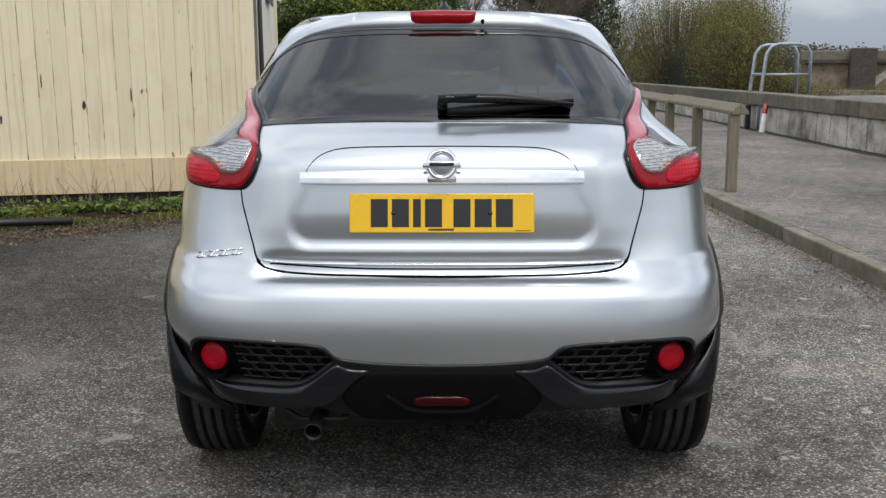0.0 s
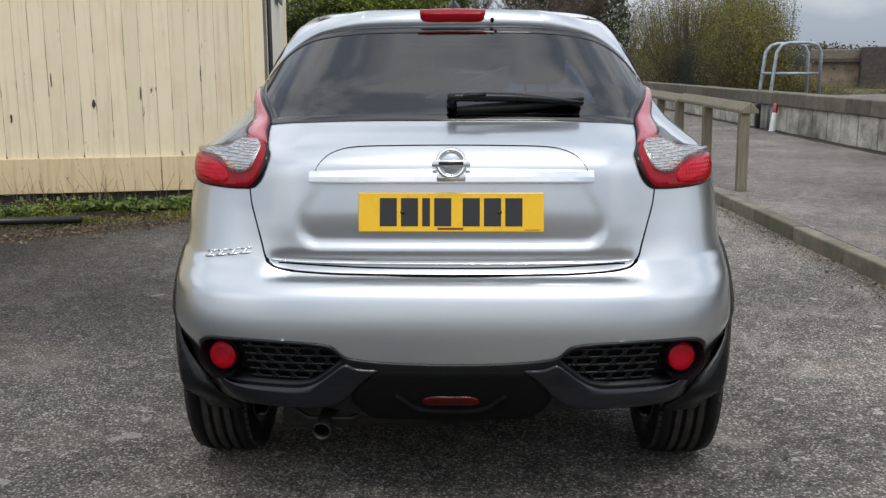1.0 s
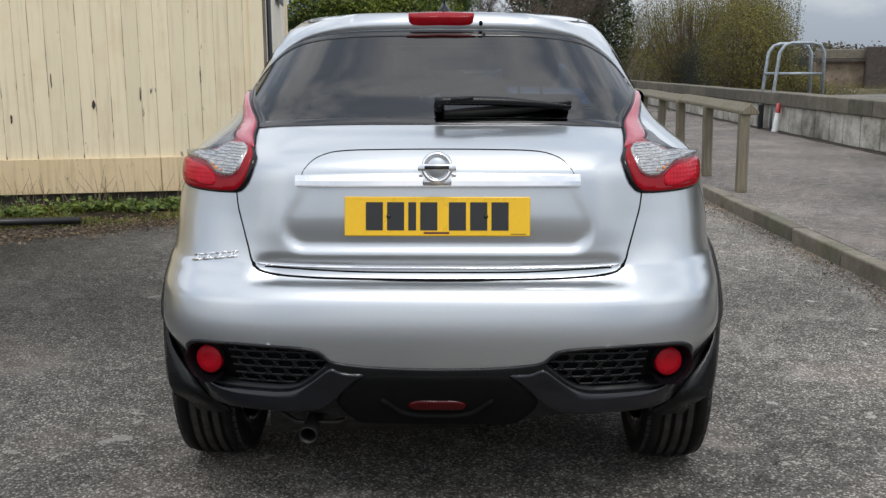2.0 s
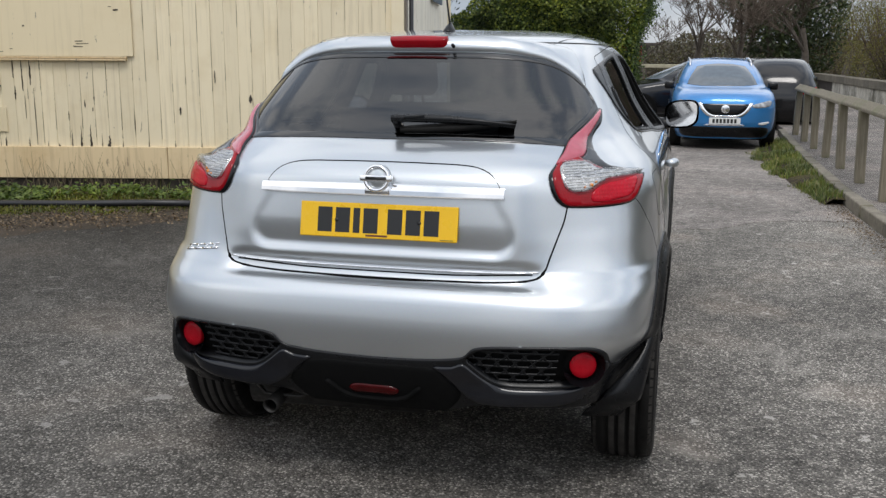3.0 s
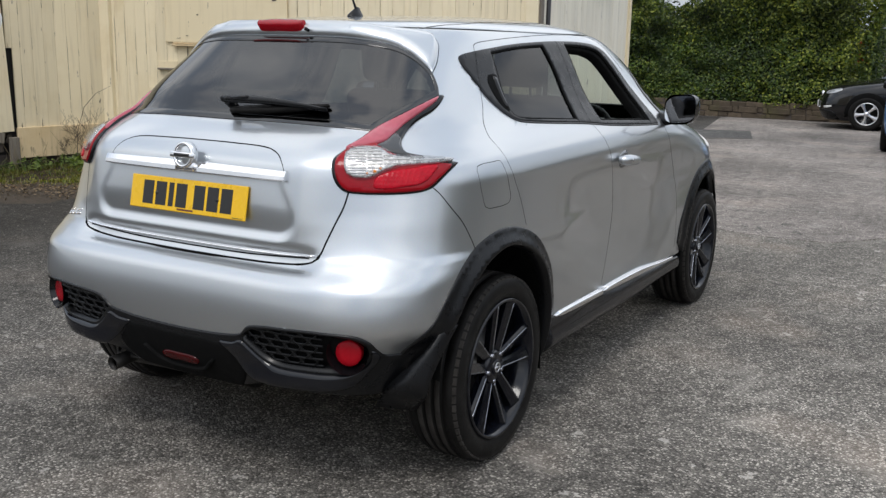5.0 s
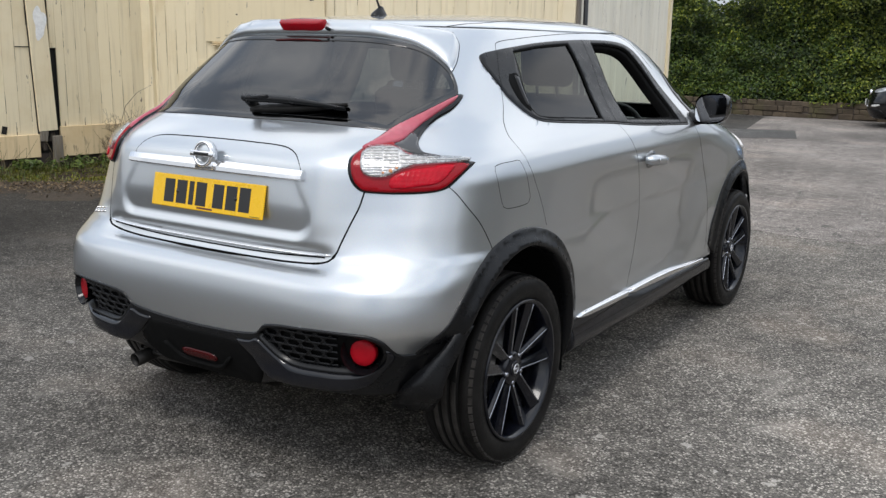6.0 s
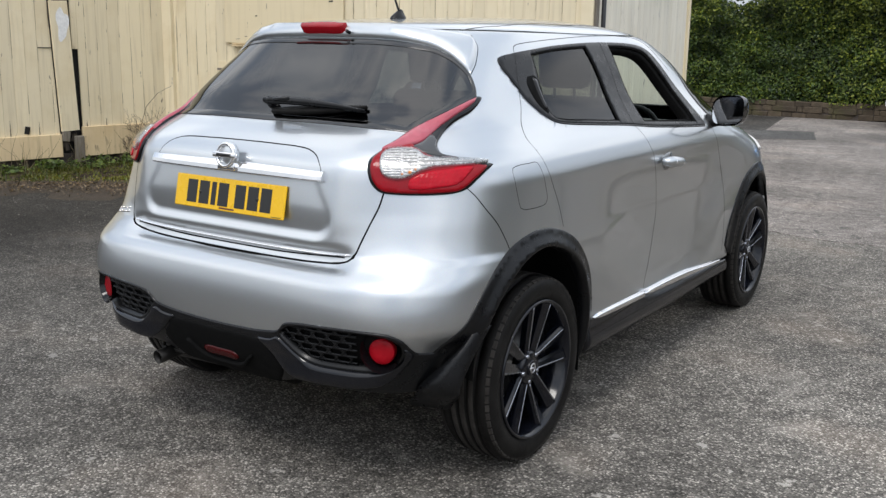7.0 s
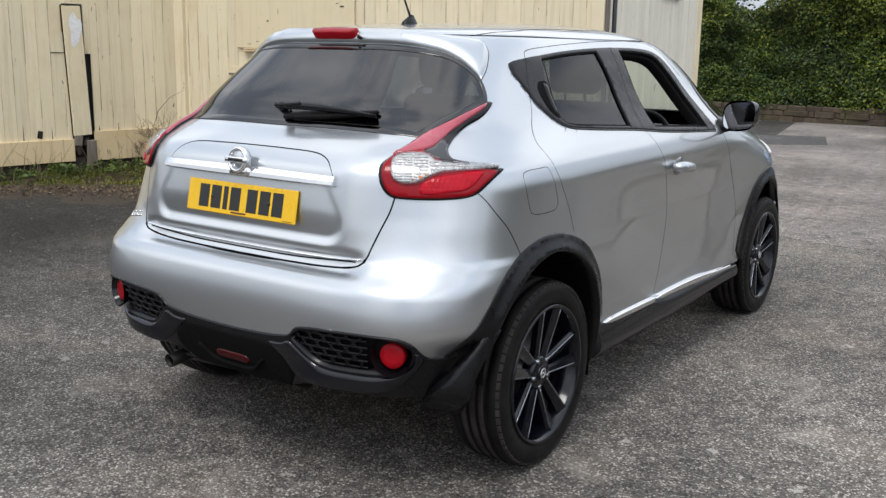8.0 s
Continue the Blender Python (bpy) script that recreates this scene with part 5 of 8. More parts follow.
    hx = c.x + 0.040 * fl
    tube(bm, [(hx - 0.030 * fl, 1.685, 0.965), (hx - 0.008 * fl, 1.70, 0.965), (hx, 1.74, 0.963), (hx, 1.82, 0.955), (hx - 0.010 * fl, 1.875, 0.949), (hx - 0.034 * fl, 1.895, 0.947)], [0.014, 0.021, 0.024, 0.022, 0.018, 0.012], 14)
    h = part("door_handle", bm, PAINT, car, "silver pull door handle")
    bm = bmesh.new()
    lathe(bm, [(0.008, 0.0), (0.008, 0.021), (0.0001, 0.022)], 14, Matrix.Translation((hx, 1.735, 0.963)) @ Vector((fl, -0.3, 0)).to_track_quat("Z", "Y").to_matrix().to_4x4())
    part("key_cylinder", bm, CHROME, h)
    # door mirror
    mirror = empty("door_mirror", "black door mirror", parent=car)
    bm = bmesh.new()
    rows = []
    for i in range(9):
        t = i / 8
        y = 2.36 + 0.20 * t
        g = (1 - 0.75 * float(ease(t, 0.1, 1.0)) ** 1.3)
        ring = []
        for k2 in range(24):
            a = 2 * math.pi * k2 / 24
            cx, cz = math.cos(a), math.sin(a)
            rx, rz = 0.088 * g, 0.074 * g
            ring.append(bm.verts.new((fl * (0.915 + 0.02 * t + rx * math.copysign(abs(cx) ** 0.62, cx)), y - 0.034 * cx * (1 - t), 1.155 + rz * math.copysign(abs(cz) ** 0.62, cz) + 0.012 * cx)))
        rows.append(ring)
    for r0, r1 in zip(rows, rows[1:]):
        for k2 in range(24):
            bm.faces.new((r0[k2], r0[(k2 + 1) % 24], r1[(k2 + 1) % 24], r1[k2]))
    bm.faces.new(rows[-1])
    bmesh.ops.recalc_face_normals(bm, faces=bm.faces)
    part("mirror_housing", bm, GLOSS, mirror)
    bm = bmesh.new()
    face = []
    for k2 in range(24):
        a = 2 * math.pi * k2 / 24
        cx, cz = math.cos(a), math.sin(a)
        sx = 0.079 * math.copysign(abs(cx) ** 0.62, cx)
        face.append(bm.verts.new((fl * (0.915 + sx), 2.372 - 0.08 * sx + 0.002 * math.copysign(abs(cz) ** 0.62, cz), 1.155 + 0.065 * math.copysign(abs(cz) ** 0.62, cz) + 0.012 * cx)))
    bm.faces.new(face if fl < 0 else face[::-1])
    part("mirror_glass", bm, MIRROR, mirror, smooth=False)
    bm = bmesh.new()
    tube(bm, [(fl * 0.80, 2.40, 1.10), (fl * 0.84, 2.41, 1.10), (fl * 0.88, 2.42, 1.11)], [0.036, 0.03, 0.026], 12)
    part("mirror_arm", bm, PLASTIC, mirror)

# wheels
def tyre_mesh():
    bm = bmesh.new()
    prof = [(0.244, -0.092), (0.256, -0.104), (0.287, -0.109), (0.312, -0.104), (0.325, -0.092), (0.3315, -0.078)]
    for g in (-0.052, -0.018, 0.018, 0.052):
        prof += [(0.3335, g - 0.0055), (0.3265, g - 0.0045), (0.3265, g + 0.0045), (0.3335, g + 0.0055)]
    prof += [(0.3315, 0.078), (0.325, 0.092), (0.312, 0.104), (0.287, 0.109), (0.256, 0.104), (0.244, 0.092)]
    lathe(bm, prof, 96, pose(0, 0, 0, 0, 90), closed=True)
    return bm


def shoulder_blocks(s):
    bm = bmesh.new()
    for k in range(66):
        b = bmesh.new()
        box(b, s * 0.062, s * 0.0985, -0.0118, 0.0118, 0.316, 0.3328)
        for v in b.verts:
            if abs(v.co.x) > 0.09 and v.co.z > 0.32:
                v.co.z -= 0.0085
        bmesh.ops.recalc_face_normals(b, faces=b.faces)
        bmesh.ops.transform(b, verts=b.verts, matrix=pose(0, 0, 0, k * 360 / 66 + (2.7 if s > 0 else 0)))
        me = bpy.data.meshes.new("block")
        b.to_mesh(me)
        b.free()
        bm.from_mesh(me)
        bpy.data.meshes.remove(me)
    return bm


def tread_mesh():
    bm = bmesh.new()
    for g0, g1 in ((-0.046, -0.024), (-0.012, 0.012), (0.024, 0.046)):
        lathe(bm, [(0.322, g0), (0.3338, g0 + 0.0015), (0.3345, g0 + 0.003), (0.3345, g1 - 0.003), (0.3338, g1 - 0.0015), (0.322, g1)], 96, pose(0, 0, 0, 0, 90), closed=True)
    return bm


def rim_mesh():
    bm = bmesh.new()
    lathe(bm, [(0.250, 0.101), (0.248, 0.108), (0.241, 0.107), (0.232, 0.092), (0.222, 0.03), (0.20, -0.08), (0.235, -0.10), (0.248, -0.10)], 72, pose(0, 0, 0, 0, 90))
    lathe(bm, [(0.060, 0.03), (0.062, 0.070), (0.052, 0.078), (0.0001, 0.078)], 36, pose(0, 0, 0, 0, 90))
    return bm


def spoke_mesh(side):
    """One spoke of a pair, dished, from the hub to the rim."""
    bm = bmesh.new()
    rows = []
    for i in range(8):
        t = i / 7
        r = 0.045 + 0.190 * t
        off = side * (0.018 + 0.030 * t)
        w = 0.015 + 0.010 * t
        top = 0.070 + 0.024 * t
        rows.append([bm.verts.new(p) for p in ((top - 0.030, off - w, r), (top - 0.008, off - w, r), (top + (0.004 if side < 0 else -0.003), off - w * 0.45, r), (top + (0.004 if side > 0 else -0.003), off + w * 0.45, r), (top - 0.008, off + w, r), (top - 0.030, off + w, r))])
    for r0, r1 in zip(rows, rows[1:]):
        for k in range(6):
            bm.faces.new((r0[k], r0[(k + 1) % 6], r1[(k + 1) % 6], r1[k]))
    bm.faces.new(rows[0]), bm.faces.new(rows[-1][::-1])
    bmesh.ops.recalc_face_normals(bm, faces=bm.faces)
    return bm


def spoke_edge(side):
    bm = bmesh.new()
    pts = []
    for i in range(8):
        t = i / 7
        r, off, w = 0.050 + 0.182 * t, side * (0.018 + 0.030 * t), 0.015 + 0.010 * t
        pts.append((0.072 + 0.024 * t, off + side * w * 0.55, r))
    tube(bm, pts, 0.0036, 6)
    return bm


def wheel(x, y, turn, flip):
    hub = empty("wheel", "black alloy wheel with a low profile tyre", parent=car)
    hub.matrix_local = pose(x, y, 0.333, turn, 0, 0) if flip > 0 else pose(x, y, 0.333, turn, 0, 180)
    part("tyre", tyre_mesh(), RUBBER, hub)
    part("tread", tread_mesh(), DUSTY_RUBBER, hub, "dusty worn tread")
    for s in (-1, 1):
        part("shoulder_tread", shoulder_blocks(s), DUSTY_RUBBER, hub, smooth=False)
    part("rim", rim_mesh(), ALLOY, hub, "dark alloy rim")
    for k in range(5):
        for s in (-1, 1):
            for mk, mt, nm in ((spoke_mesh, ALLOY, "spoke"), (spoke_edge, ALLOY_EDGE, "spoke_edge")):
                b = mk(s)
                bmesh.ops.transform(b, verts=b.verts, matrix=pose(0, 0, 0, k * 72))
                part(nm, b, mt, hub, smooth=nm != "spoke")
        b = bmesh.new()
        lathe(b, [(0.009, 0.05), (0.009, 0.081), (0.006, 0.084), (0.0001, 0.084)], 8, pose(0, 0, 0, k * 72 + 36) @ pose(0, 0, 0.052, 0, 90) @ pose(0, 0, -0.002))
        part("wheel_nut", b, ALLOY_EDGE, hub)
    b = bmesh.new()
    lathe(b, [(0.029, 0.07), (0.029, 0.082), (0.026, 0.085), (0.0001, 0.085)], 28, pose(0, 0, 0, 0, 90))
    part("hub_cap", b, ALLOY, hub)
    b = bmesh.new()
    lathe(b, [(0.016 + 0.003 * math.cos(t), 0.0855 + 0.002 * math.sin(t)) for t in (2 * math.pi * k / 8 for k in range(8))], 24, pose(0, 0, 0, 0, 90), closed=True)
    box(b, 0.0845, 0.087, -0.021, 0.021, -0.0035, 0.0035)
    part("hub_emblem", b, BRIGHT_ALLOY, hub)
    b = bmesh.new()
    lathe(b, [(0.15, 0.0), (0.15, 0.012), (0.08, 0.012), (0.07, 0.03), (0.0001, 0.03)], 40, pose(0, 0, 0, 0, 90))
    part("brake_disc", b, STEEL, hub)
    b = bmesh.new()
    box(b, 0.0, 0.045, -0.05, 0.05, 0.09, 0.165, pose(0, 0, 0, 110), 0.008)
    part("brake_caliper", b, DEEP, hub)


wheel(0.770, AXLES[0], -8, 1)
wheel(-0.770, AXLES[0], 47, -1)
wheel(0.775, AXLES[1], 8, 1)
wheel(-0.775, AXLES[1], 33, -1)

# front end
for fl in (1, -1):
    skin.patch("headlamp", "nose", [(13, 0.56), (17, 0.62), (22, 0.58), (19, 0.51), (14.5, 0.51)], CLEAR_LENS, car, off=0.012, bevel=0.008, depth=0.01, flip=fl)
    skin.patch("indicator_lamp", "nose", [(15, 0.965), (18.5, 0.96), (22, 0.90), (19, 0.88), (16, 0.92)], CLEAR_LENS, car, off=0.010, bevel=0.006, depth=0.01, flip=fl)
skin.patch("grille", "nose", mirrored([(0, 0.88), (9, 0.89), (13.5, 0.80), (9, 0.70), (0, 0.69)]), PLASTIC, car, off=0.008, bevel=0.005, depth=0.01)
skin.patch("lower_intake", "nose", mirrored([(0, 0.56), (11, 0.55), (14, 0.45), (20, 0.42), (20, 0.36), (0, 0.34)]), PLASTIC, car, off=0.008, bevel=0.005, depth=0.01)
part("front_plate", made(-0.26, 0.26, 4.015, 4.03, 0.575, 0.686, bevel=0.003), WHITE, car, smooth=False)

# cabin
def pad(x0, x1, y0, y1, z0, z1, r, m=None):
    return made(x0, x1, y0, y1, z0, z1, m=m, bevel=r, seg=4)


for sx in (-0.37, 0.37):
    seat_ob = empty("front_seat", parent=car)
    part("seat_back", pad(-0.24, 0.24, -0.06, 0.06, 0, 0.62, 0.05, pose(sx, 1.86, 0.62, 14)), CLOTH, seat_ob)
    part("seat_base", pad(-0.24, 0.24, -0.02, 0.52, -0.1, 0.06, 0.05, pose(sx, 1.92, 0.60, 4)), CLOTH, seat_ob)
    part("headrest", pad(-0.125, 0.125, -0.045, 0.045, 0, 0.19, 0.042, pose(sx, 1.70, 1.26, 8)), CLOTH, seat_ob)
    bm = bmesh.new()
    for px in (-0.05, 0.05):
        tube(bm, [(sx + px, 1.70, 1.20), (sx + px, 1.69, 1.28)], 0.007, 8)
    part("headrest_post", bm, STEEL, seat_ob)
bench = empty("rear_bench", parent=car)
part("bench_back", pad(-0.56, 0.56, -0.06, 0.06, 0, 0.52, 0.05, pose(0, 1.02, 0.58, 12)), CLOTH, bench)
part("bench_seat", pad(-0.56, 0.56, 0, 0.5, -0.08, 0.06, 0.05, pose(0, 1.05, 0.58)), CLOTH, bench)
for sx in (-0.33, 0.33):
    part("headrest", pad(-0.12, 0.12, -0.04, 0.04, 0, 0.15, 0.035, pose(sx, 0.90, 1.09, 8)), CLOTH, bench)
part("parcel_shelf", pad(-0.60, 0.60, 0.30, 0.86, 1.05, 1.075, 0.01), TRIM, car)
part("dashboard", pad(-0.66, 0.66, 2.55, 2.90, 0.72, 1.06, 0.06), TRIM, car)
bm = bmesh.new()
lathe(bm, [(0.18 + 0.014 * math.cos(t), 0.014 * math.sin(t)) for t in (2 * math.pi * k / 8 for k in range(8))], 36, pose(0.37, 2.42, 0.98, 65), closed=True)
box(bm, -0.18, 0.18, -0.02, 0.02, -0.012, 0.012, pose(0.37, 2.42, 0.98, 65))
part("steering_wheel", bm, TRIM, car)
part("rear_view_mirror", pad(-0.11, 0.11, -0.015, 0.015, -0.03, 0.03, 0.012, pose(0, 2.38, 1.36)), TRIM, car)


# ---- ground, path, kerb ----
bm = bmesh.new()
bmesh.ops.create_grid(bm, x_segments=2, y_segments=2, size=400)
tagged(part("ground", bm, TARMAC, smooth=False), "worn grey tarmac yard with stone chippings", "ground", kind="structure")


def prism(name, plan, z0, z1, material, parent=None, label="", cat="", kind=""):
    bm = bmesh.new()
    lo, hi = [bm.verts.new((*p, z0)) for p in plan], [bm.verts.new((*p, z1)) for p in plan]
    bm.faces.new(lo[::-1]), bm.faces.new(hi)
    n = len(plan)
    for i in range(n):
        bm.faces.new((lo[i], lo[(i + 1) % n], hi[(i + 1) % n], hi[i]))
    bmesh.ops.recalc_face_normals(bm, faces=bm.faces)
    return tagged(part(name, bm, material, parent, label, smooth=False), category=cat, kind=kind)


KERB_LINE = [(2.86, -8.0), (2.76, -1.0), (2.67, 2.9), (2.57, 6.4), (2.55, 9.0), (2.62, 12.0), (2.75, 16.5)]


def kerb_x(y):
    return float(np.interp(y, [p[1] for p in KERB_LINE], [p[0] for p in KERB_LINE]))


prism("pavement", [(kerb_x(y) + 0.11, y) for y in np.linspace(-8, 16.5, 26)] + [(2.9, 60), (6.3, 60), (6.3, -8)], -0.05, 0.118, PATH_TAR, label="grey tarmac footpath", cat="footpath", kind="structure")
kerb = empty("kerb")
tagged(kerb, "worn concrete kerb with moss at its foot", "kerb", kind="structure")
y = -8.0
while y < 16.3:
    y2 = y + 0.905
    a, b = Vector((kerb_x(y), y)), Vector((kerb_x(y2), y2))
    turn = math.degrees(math.atan2(b.y - a.y, b.x - a.x))
    jog = random.uniform(-0.008, 0.008)
    bm = made(0, (b - a).length - 0.008, -0.125, 0, -0.06, 0.12 + random.uniform(-0.006, 0.006), bevel=0.014, seg=2, m=pose(a.x + jog, a.y, 0, 0, random.uniform(-0.4, 0.4), turn))
    part("kerb_stone", bm, KERB, kerb, smooth=False)
    y = y2
prism("tarmac_patch", [(-4.6, 15.0), (-3.1, 15.4), (-1.72, 15.95), (-1.62, 15.5), (-1.30, 14.25), (-2.26, 13.6), (-4.6, 13.3)], -0.01, 0.010, NEW_TAR, label="darker repaired tarmac patch", cat="tarmac patch", kind="structure")

edge_line = [(-1.75, 5.95), (-0.9, 5.72), (0.31, 5.56), (0.72, 5.43), (1.2, 5.44), (1.38, 5.62), (1.56, 5.9), (1.92, 6.12), (2.35, 6.2), (2.56, 6.25)]
rough_edge = []
for (xa, ya), (xb, yb) in zip(edge_line, edge_line[1:]):
    for k in range(12):
        xx, yy = xa + (xb - xa) * k / 12, ya + (yb - ya) * k / 12
        rough_edge.append((xx, yy + 0.05 * noise.noise(Vector((xx * 5, 0, 3))) + 0.02 * noise.noise(Vector((xx * 21, 0, 3)))))
prism("tarmac_apron", rough_edge + [(2.56, 6.25), (2.54, 9.0), (2.6, 12.0), (2.75, 16.5), (2.85, 27), (-12, 27), (-12, 19.66), (-3.2, 19.6), (-1.4, 9.0)], -0.01, 0.005, APRON, label="paler cracked tarmac in front of the parked cars", cat="tarmac", kind="structure")

# ---- the cream boarded hut ----
HC, HP, HS, HE = Vector((-7.0, 5.6)), Vector((-1.9, 6.75)), Vector((-7.62, 1.37)), Vector((-2.48, 11.06))
HB = Vector((-7.9, 10.3))


def along(a, b, s, z, out=0.0):
    """A point s metres from a towards b, at height z, out from the wall."""
    d = (b - a).normalized()
    p = a + d * s + Vector((d.y, -d.x)) * out
    return Vector((p.x, p.y, z))


def wall_frame(a, b, s, z, out=0.0):
    """A pose on a wall: x along it, y into it, z up."""
    d = b - a
    return Matrix.Translation(along(a, b, s, z, out)) @ pose(0, 0, 0, 0, 0, math.degrees(math.atan2(d.y, d.x)))


def board_mesh(w, h, paint, t=0.02):
    bm = bmesh.new()
    box(bm, 0.0007, w - 0.0007, -t, 0, 0, h, bevel=0.0016)
    me = bpy.data.meshes.new("board")
    bm.to_mesh(me)
    bm.free()
    me.materials.append(paint)
    return me


BOARDS = {}


def board(wall, a, b, s, w, z0, z1, out=0.0, lean=0.0, paint=BOARD):
    key = (round(w, 3), round(z1 - z0, 3), paint)
    if key not in BOARDS:
        BOARDS[key] = board_mesh(*key)
    ob = new("board", BOARDS[key])
    ob.parent = wall
    ob.matrix_local = wall_frame(a, b, s, z0, out + random.uniform(0, 0.0035)) @ pose(0, 0, 0, 0, lean, 0)
    return ob


def hut_wall(name, a, b, label, top=3.3, first=0.0, last=None, step=0.14, gaps=(), paint=BOARD):
    d = (b - a).normalized()
    n = Vector((d.y, -d.x))
    wall = prism(name, [a - n * 0.05, b - n * 0.05, b - n * 0.13, a - n * 0.13], 0.10, top, DARK_GAP, label=label, cat="wall", kind="structure")
    s, end = first, (b - a).length if last is None else last
    while s + 0.04 < end:
        w = min(step, end - s)
        if not any(g0 <= s + w / 2 <= g1 for g0, g1 in gaps):
            board(wall, a, b, s, w, 0.36, top, -0.025, paint=paint)
        s += step
    return wall


wall_west = hut_wall("wall_west", HC, HP, "cream painted boarded hut wall with flaking paint")
wall_side = hut_wall("wall_north", HP, HE, "pale faded boarded hut wall with flaking paint", paint=PALE_BOARD)
wall_shed = hut_wall("wall_south", HS, HC, "cream boarded shed wall with a split board", gaps=((2.86, 3.16),))
for s0, w, z0, z1 in ((2.80, 0.06, 0.36, 3.3), (2.86, 0.20, 1.86, 3.3), (3.13, 0.09, 0.36, 3.3), (3.06, 0.07, 1.33, 3.3)):
    board(wall_shed, HS, HC, s0, w, z0, z1, -0.025)
SHED = (HC - HS).length
# closing walls and roofs, away from the yard
prism("wall_back", [HE, HE + Vector((-0.02, 0.1)), HB + Vector((0, 0.1)), HB], 0, 3.3, BOARD, label="plain cream back wall of the hut", cat="wall", kind="structure")
prism("wall_end", [HB, HB + Vector((-0.1, 0)), HC + Vector((-0.25, 0.1)), HC + Vector((-0.14, 0.1))], 0, 3.3, BOARD, label="plain cream end wall of the hut", cat="wall", kind="structure")
prism("wall_shed_end", [HS + Vector((-0.15, 0)), HS + Vector((-0.15, 0.12)), HS + Vector((-3.6, 0.62)), HS + Vector((-3.6, 0.5))], 0, 3.3, BOARD, label="plain cream end wall of the shed", cat="wall", kind="structure")


def roof(name, plan, z, rise, label):
    bm = bmesh.new()
    c = sum((Vector(p) for p in plan), Vector((0, 0))) / len(plan)
    big = [c + (Vector(p) - c) * 1.06 for p in plan]
    lo = [bm.verts.new((*p, z)) for p in big]
    up = [bm.verts.new((*p, z + 0.12)) for p in big]
    top = bm.verts.new((*c, z + rise))
    bm.faces.new(lo[::-1])
    n = len(plan)
    for i in range(n):
        bm.faces.new((lo[i], lo[(i + 1) % n], up[(i + 1) % n], up[i]))
        bm.faces.new((up[i], up[(i + 1) % n], top))
    bmesh.ops.recalc_face_normals(bm, faces=bm.faces)
    tagged(part(name, bm, SLATE, label=label, smooth=False), category="roof", kind="structure")


roof("roof_hut", [HC, HP, HE, HB], 3.3, 1.3, "grey sheet roof of the hut")
roof("roof_shed", [HC, HS, HS + Vector((-3.6, 0.5)), HC + Vector((-3.6, 0.5))], 3.3, 0.9, "grey sheet roof of the shed")

# plinth, skirting, corner posts
for wall, a, b in ((wall_west, HC, HP), (wall_side, HP, HE), (wall_shed, HS, HC)):
    L = (b - a).length
    part("plinth", made(0, L, 0.03, 0.10, -0.1, 0.16, m=wall_frame(a, b, 0, 0)), PLINTH, wall, smooth=False)


def skirting(wall, a, b, s0, s1, z0=0.155, z1=0.49):
    part("skirting_board", made(0, s1 - s0 - 0.006, -0.035, 0.0, 0, z1 - z0, bevel=0.004, m=wall_frame(a, b, s0, z0, 0.0)), SKIRT, wall, smooth=False)


for s0, s1 in ((0.06, 2.72), (2.72, 4.21), (4.21, 5.13)):
    skirting(wall_west, HC, HP, s0, s1)
skirting(wall_side, HP, HE, 0.1, 4.3)
skirting(wall_shed, HS, HC, 0.0, SHED - 1.41, 0.13, 0.385)
skirting(wall_shed, HS, HC, SHED - 1.17, SHED - 0.06, 0.12, 0.46)
part("corner_post", made(-0.065, 0.065, -0.060, 0.06, 0.14, 3.3, bevel=0.005, m=wall_frame(HC, HP, 0.035, 0)), BOARD, wall_west, smooth=False)
part("corner_board", made(-0.13, 0.004, -0.04, 0.02, 0.14, 3.3, bevel=0.004, m=wall_frame(HC, HP, 5.228, 0)), BOARD, wall_west, smooth=False)
part("corner_board", made(0.0, 0.09, -0.03, 0.02, 0.14, 3.3, bevel=0.004, m=wall_frame(HP, HE, 0.0, 0)), BARE_WOOD, wall_side, smooth=False)
part("corner_board", made(-0.09, 0.0, -0.035, 0.02, 0.14, 3.3, bevel=0.004, m=wall_frame(HP, HE, 4.34, 0)), BOARD, wall_side, smooth=False)
bm = bmesh.new()
q = along(HP, HE, 0.16, 0, 0.055)
tube(bm, [(q.x, q.y, 0.1), (q.x, q.y, 1.2), (q.x, q.y, 3.2)], 0.024, 12)
tagged(part("drainpipe", bm, BLACK_PIPE), "black drainpipe fixed to the hut corner", "drainpipe")
# things fixed on the hut
hatch = part("boarded_hatch", made(0, 1.56, -0.018, 0, 0, 1.25, bevel=0.003, m=wall_frame(HC, HP, 0.85, 1.43, 0.012)), PLY, smooth=False)
tagged(hatch, "cream painted plywood sheet over a hut window", "hatch")
for z0 in (1.385, 1.41):
    part("hatch_sill", made(0, 1.40, -0.045 + (z0 - 1.385), 0, 0, 0.018, bevel=0.003, m=wall_frame(HC, HP, 0.94, z0, 0.012)), SKIRT, hatch, smooth=False)
for hx0, hz0, hw0, hh0 in ((0.94, 0.10, 0.10, 0.007), (0.97, 0.125, 0.13, 0.005), (0.96, 0.15, 0.08, 0.008), (0.27, 0.07, 0.03, 0.006), (0.42, 0.30, 0.022, 0.012), (1.38, 0.46, 0.05, 0.016), (1.33, 0.50, 0.03, 0.006), (0.15, 0.04, 0.05, 0.004), (0.70, 0.62, 0.02, 0.02)):
    part("veneer_flake", made(0, hw0, -0.0215, -0.0185, 0, hh0, m=wall_frame(HC, HP, 0.85 + hx0, 1.43 + hz0, 0.012) @ pose(0, 0, 0, 0, random.uniform(-8, 8), 0)), ROTTEN_WOOD, hatch, smooth=False)
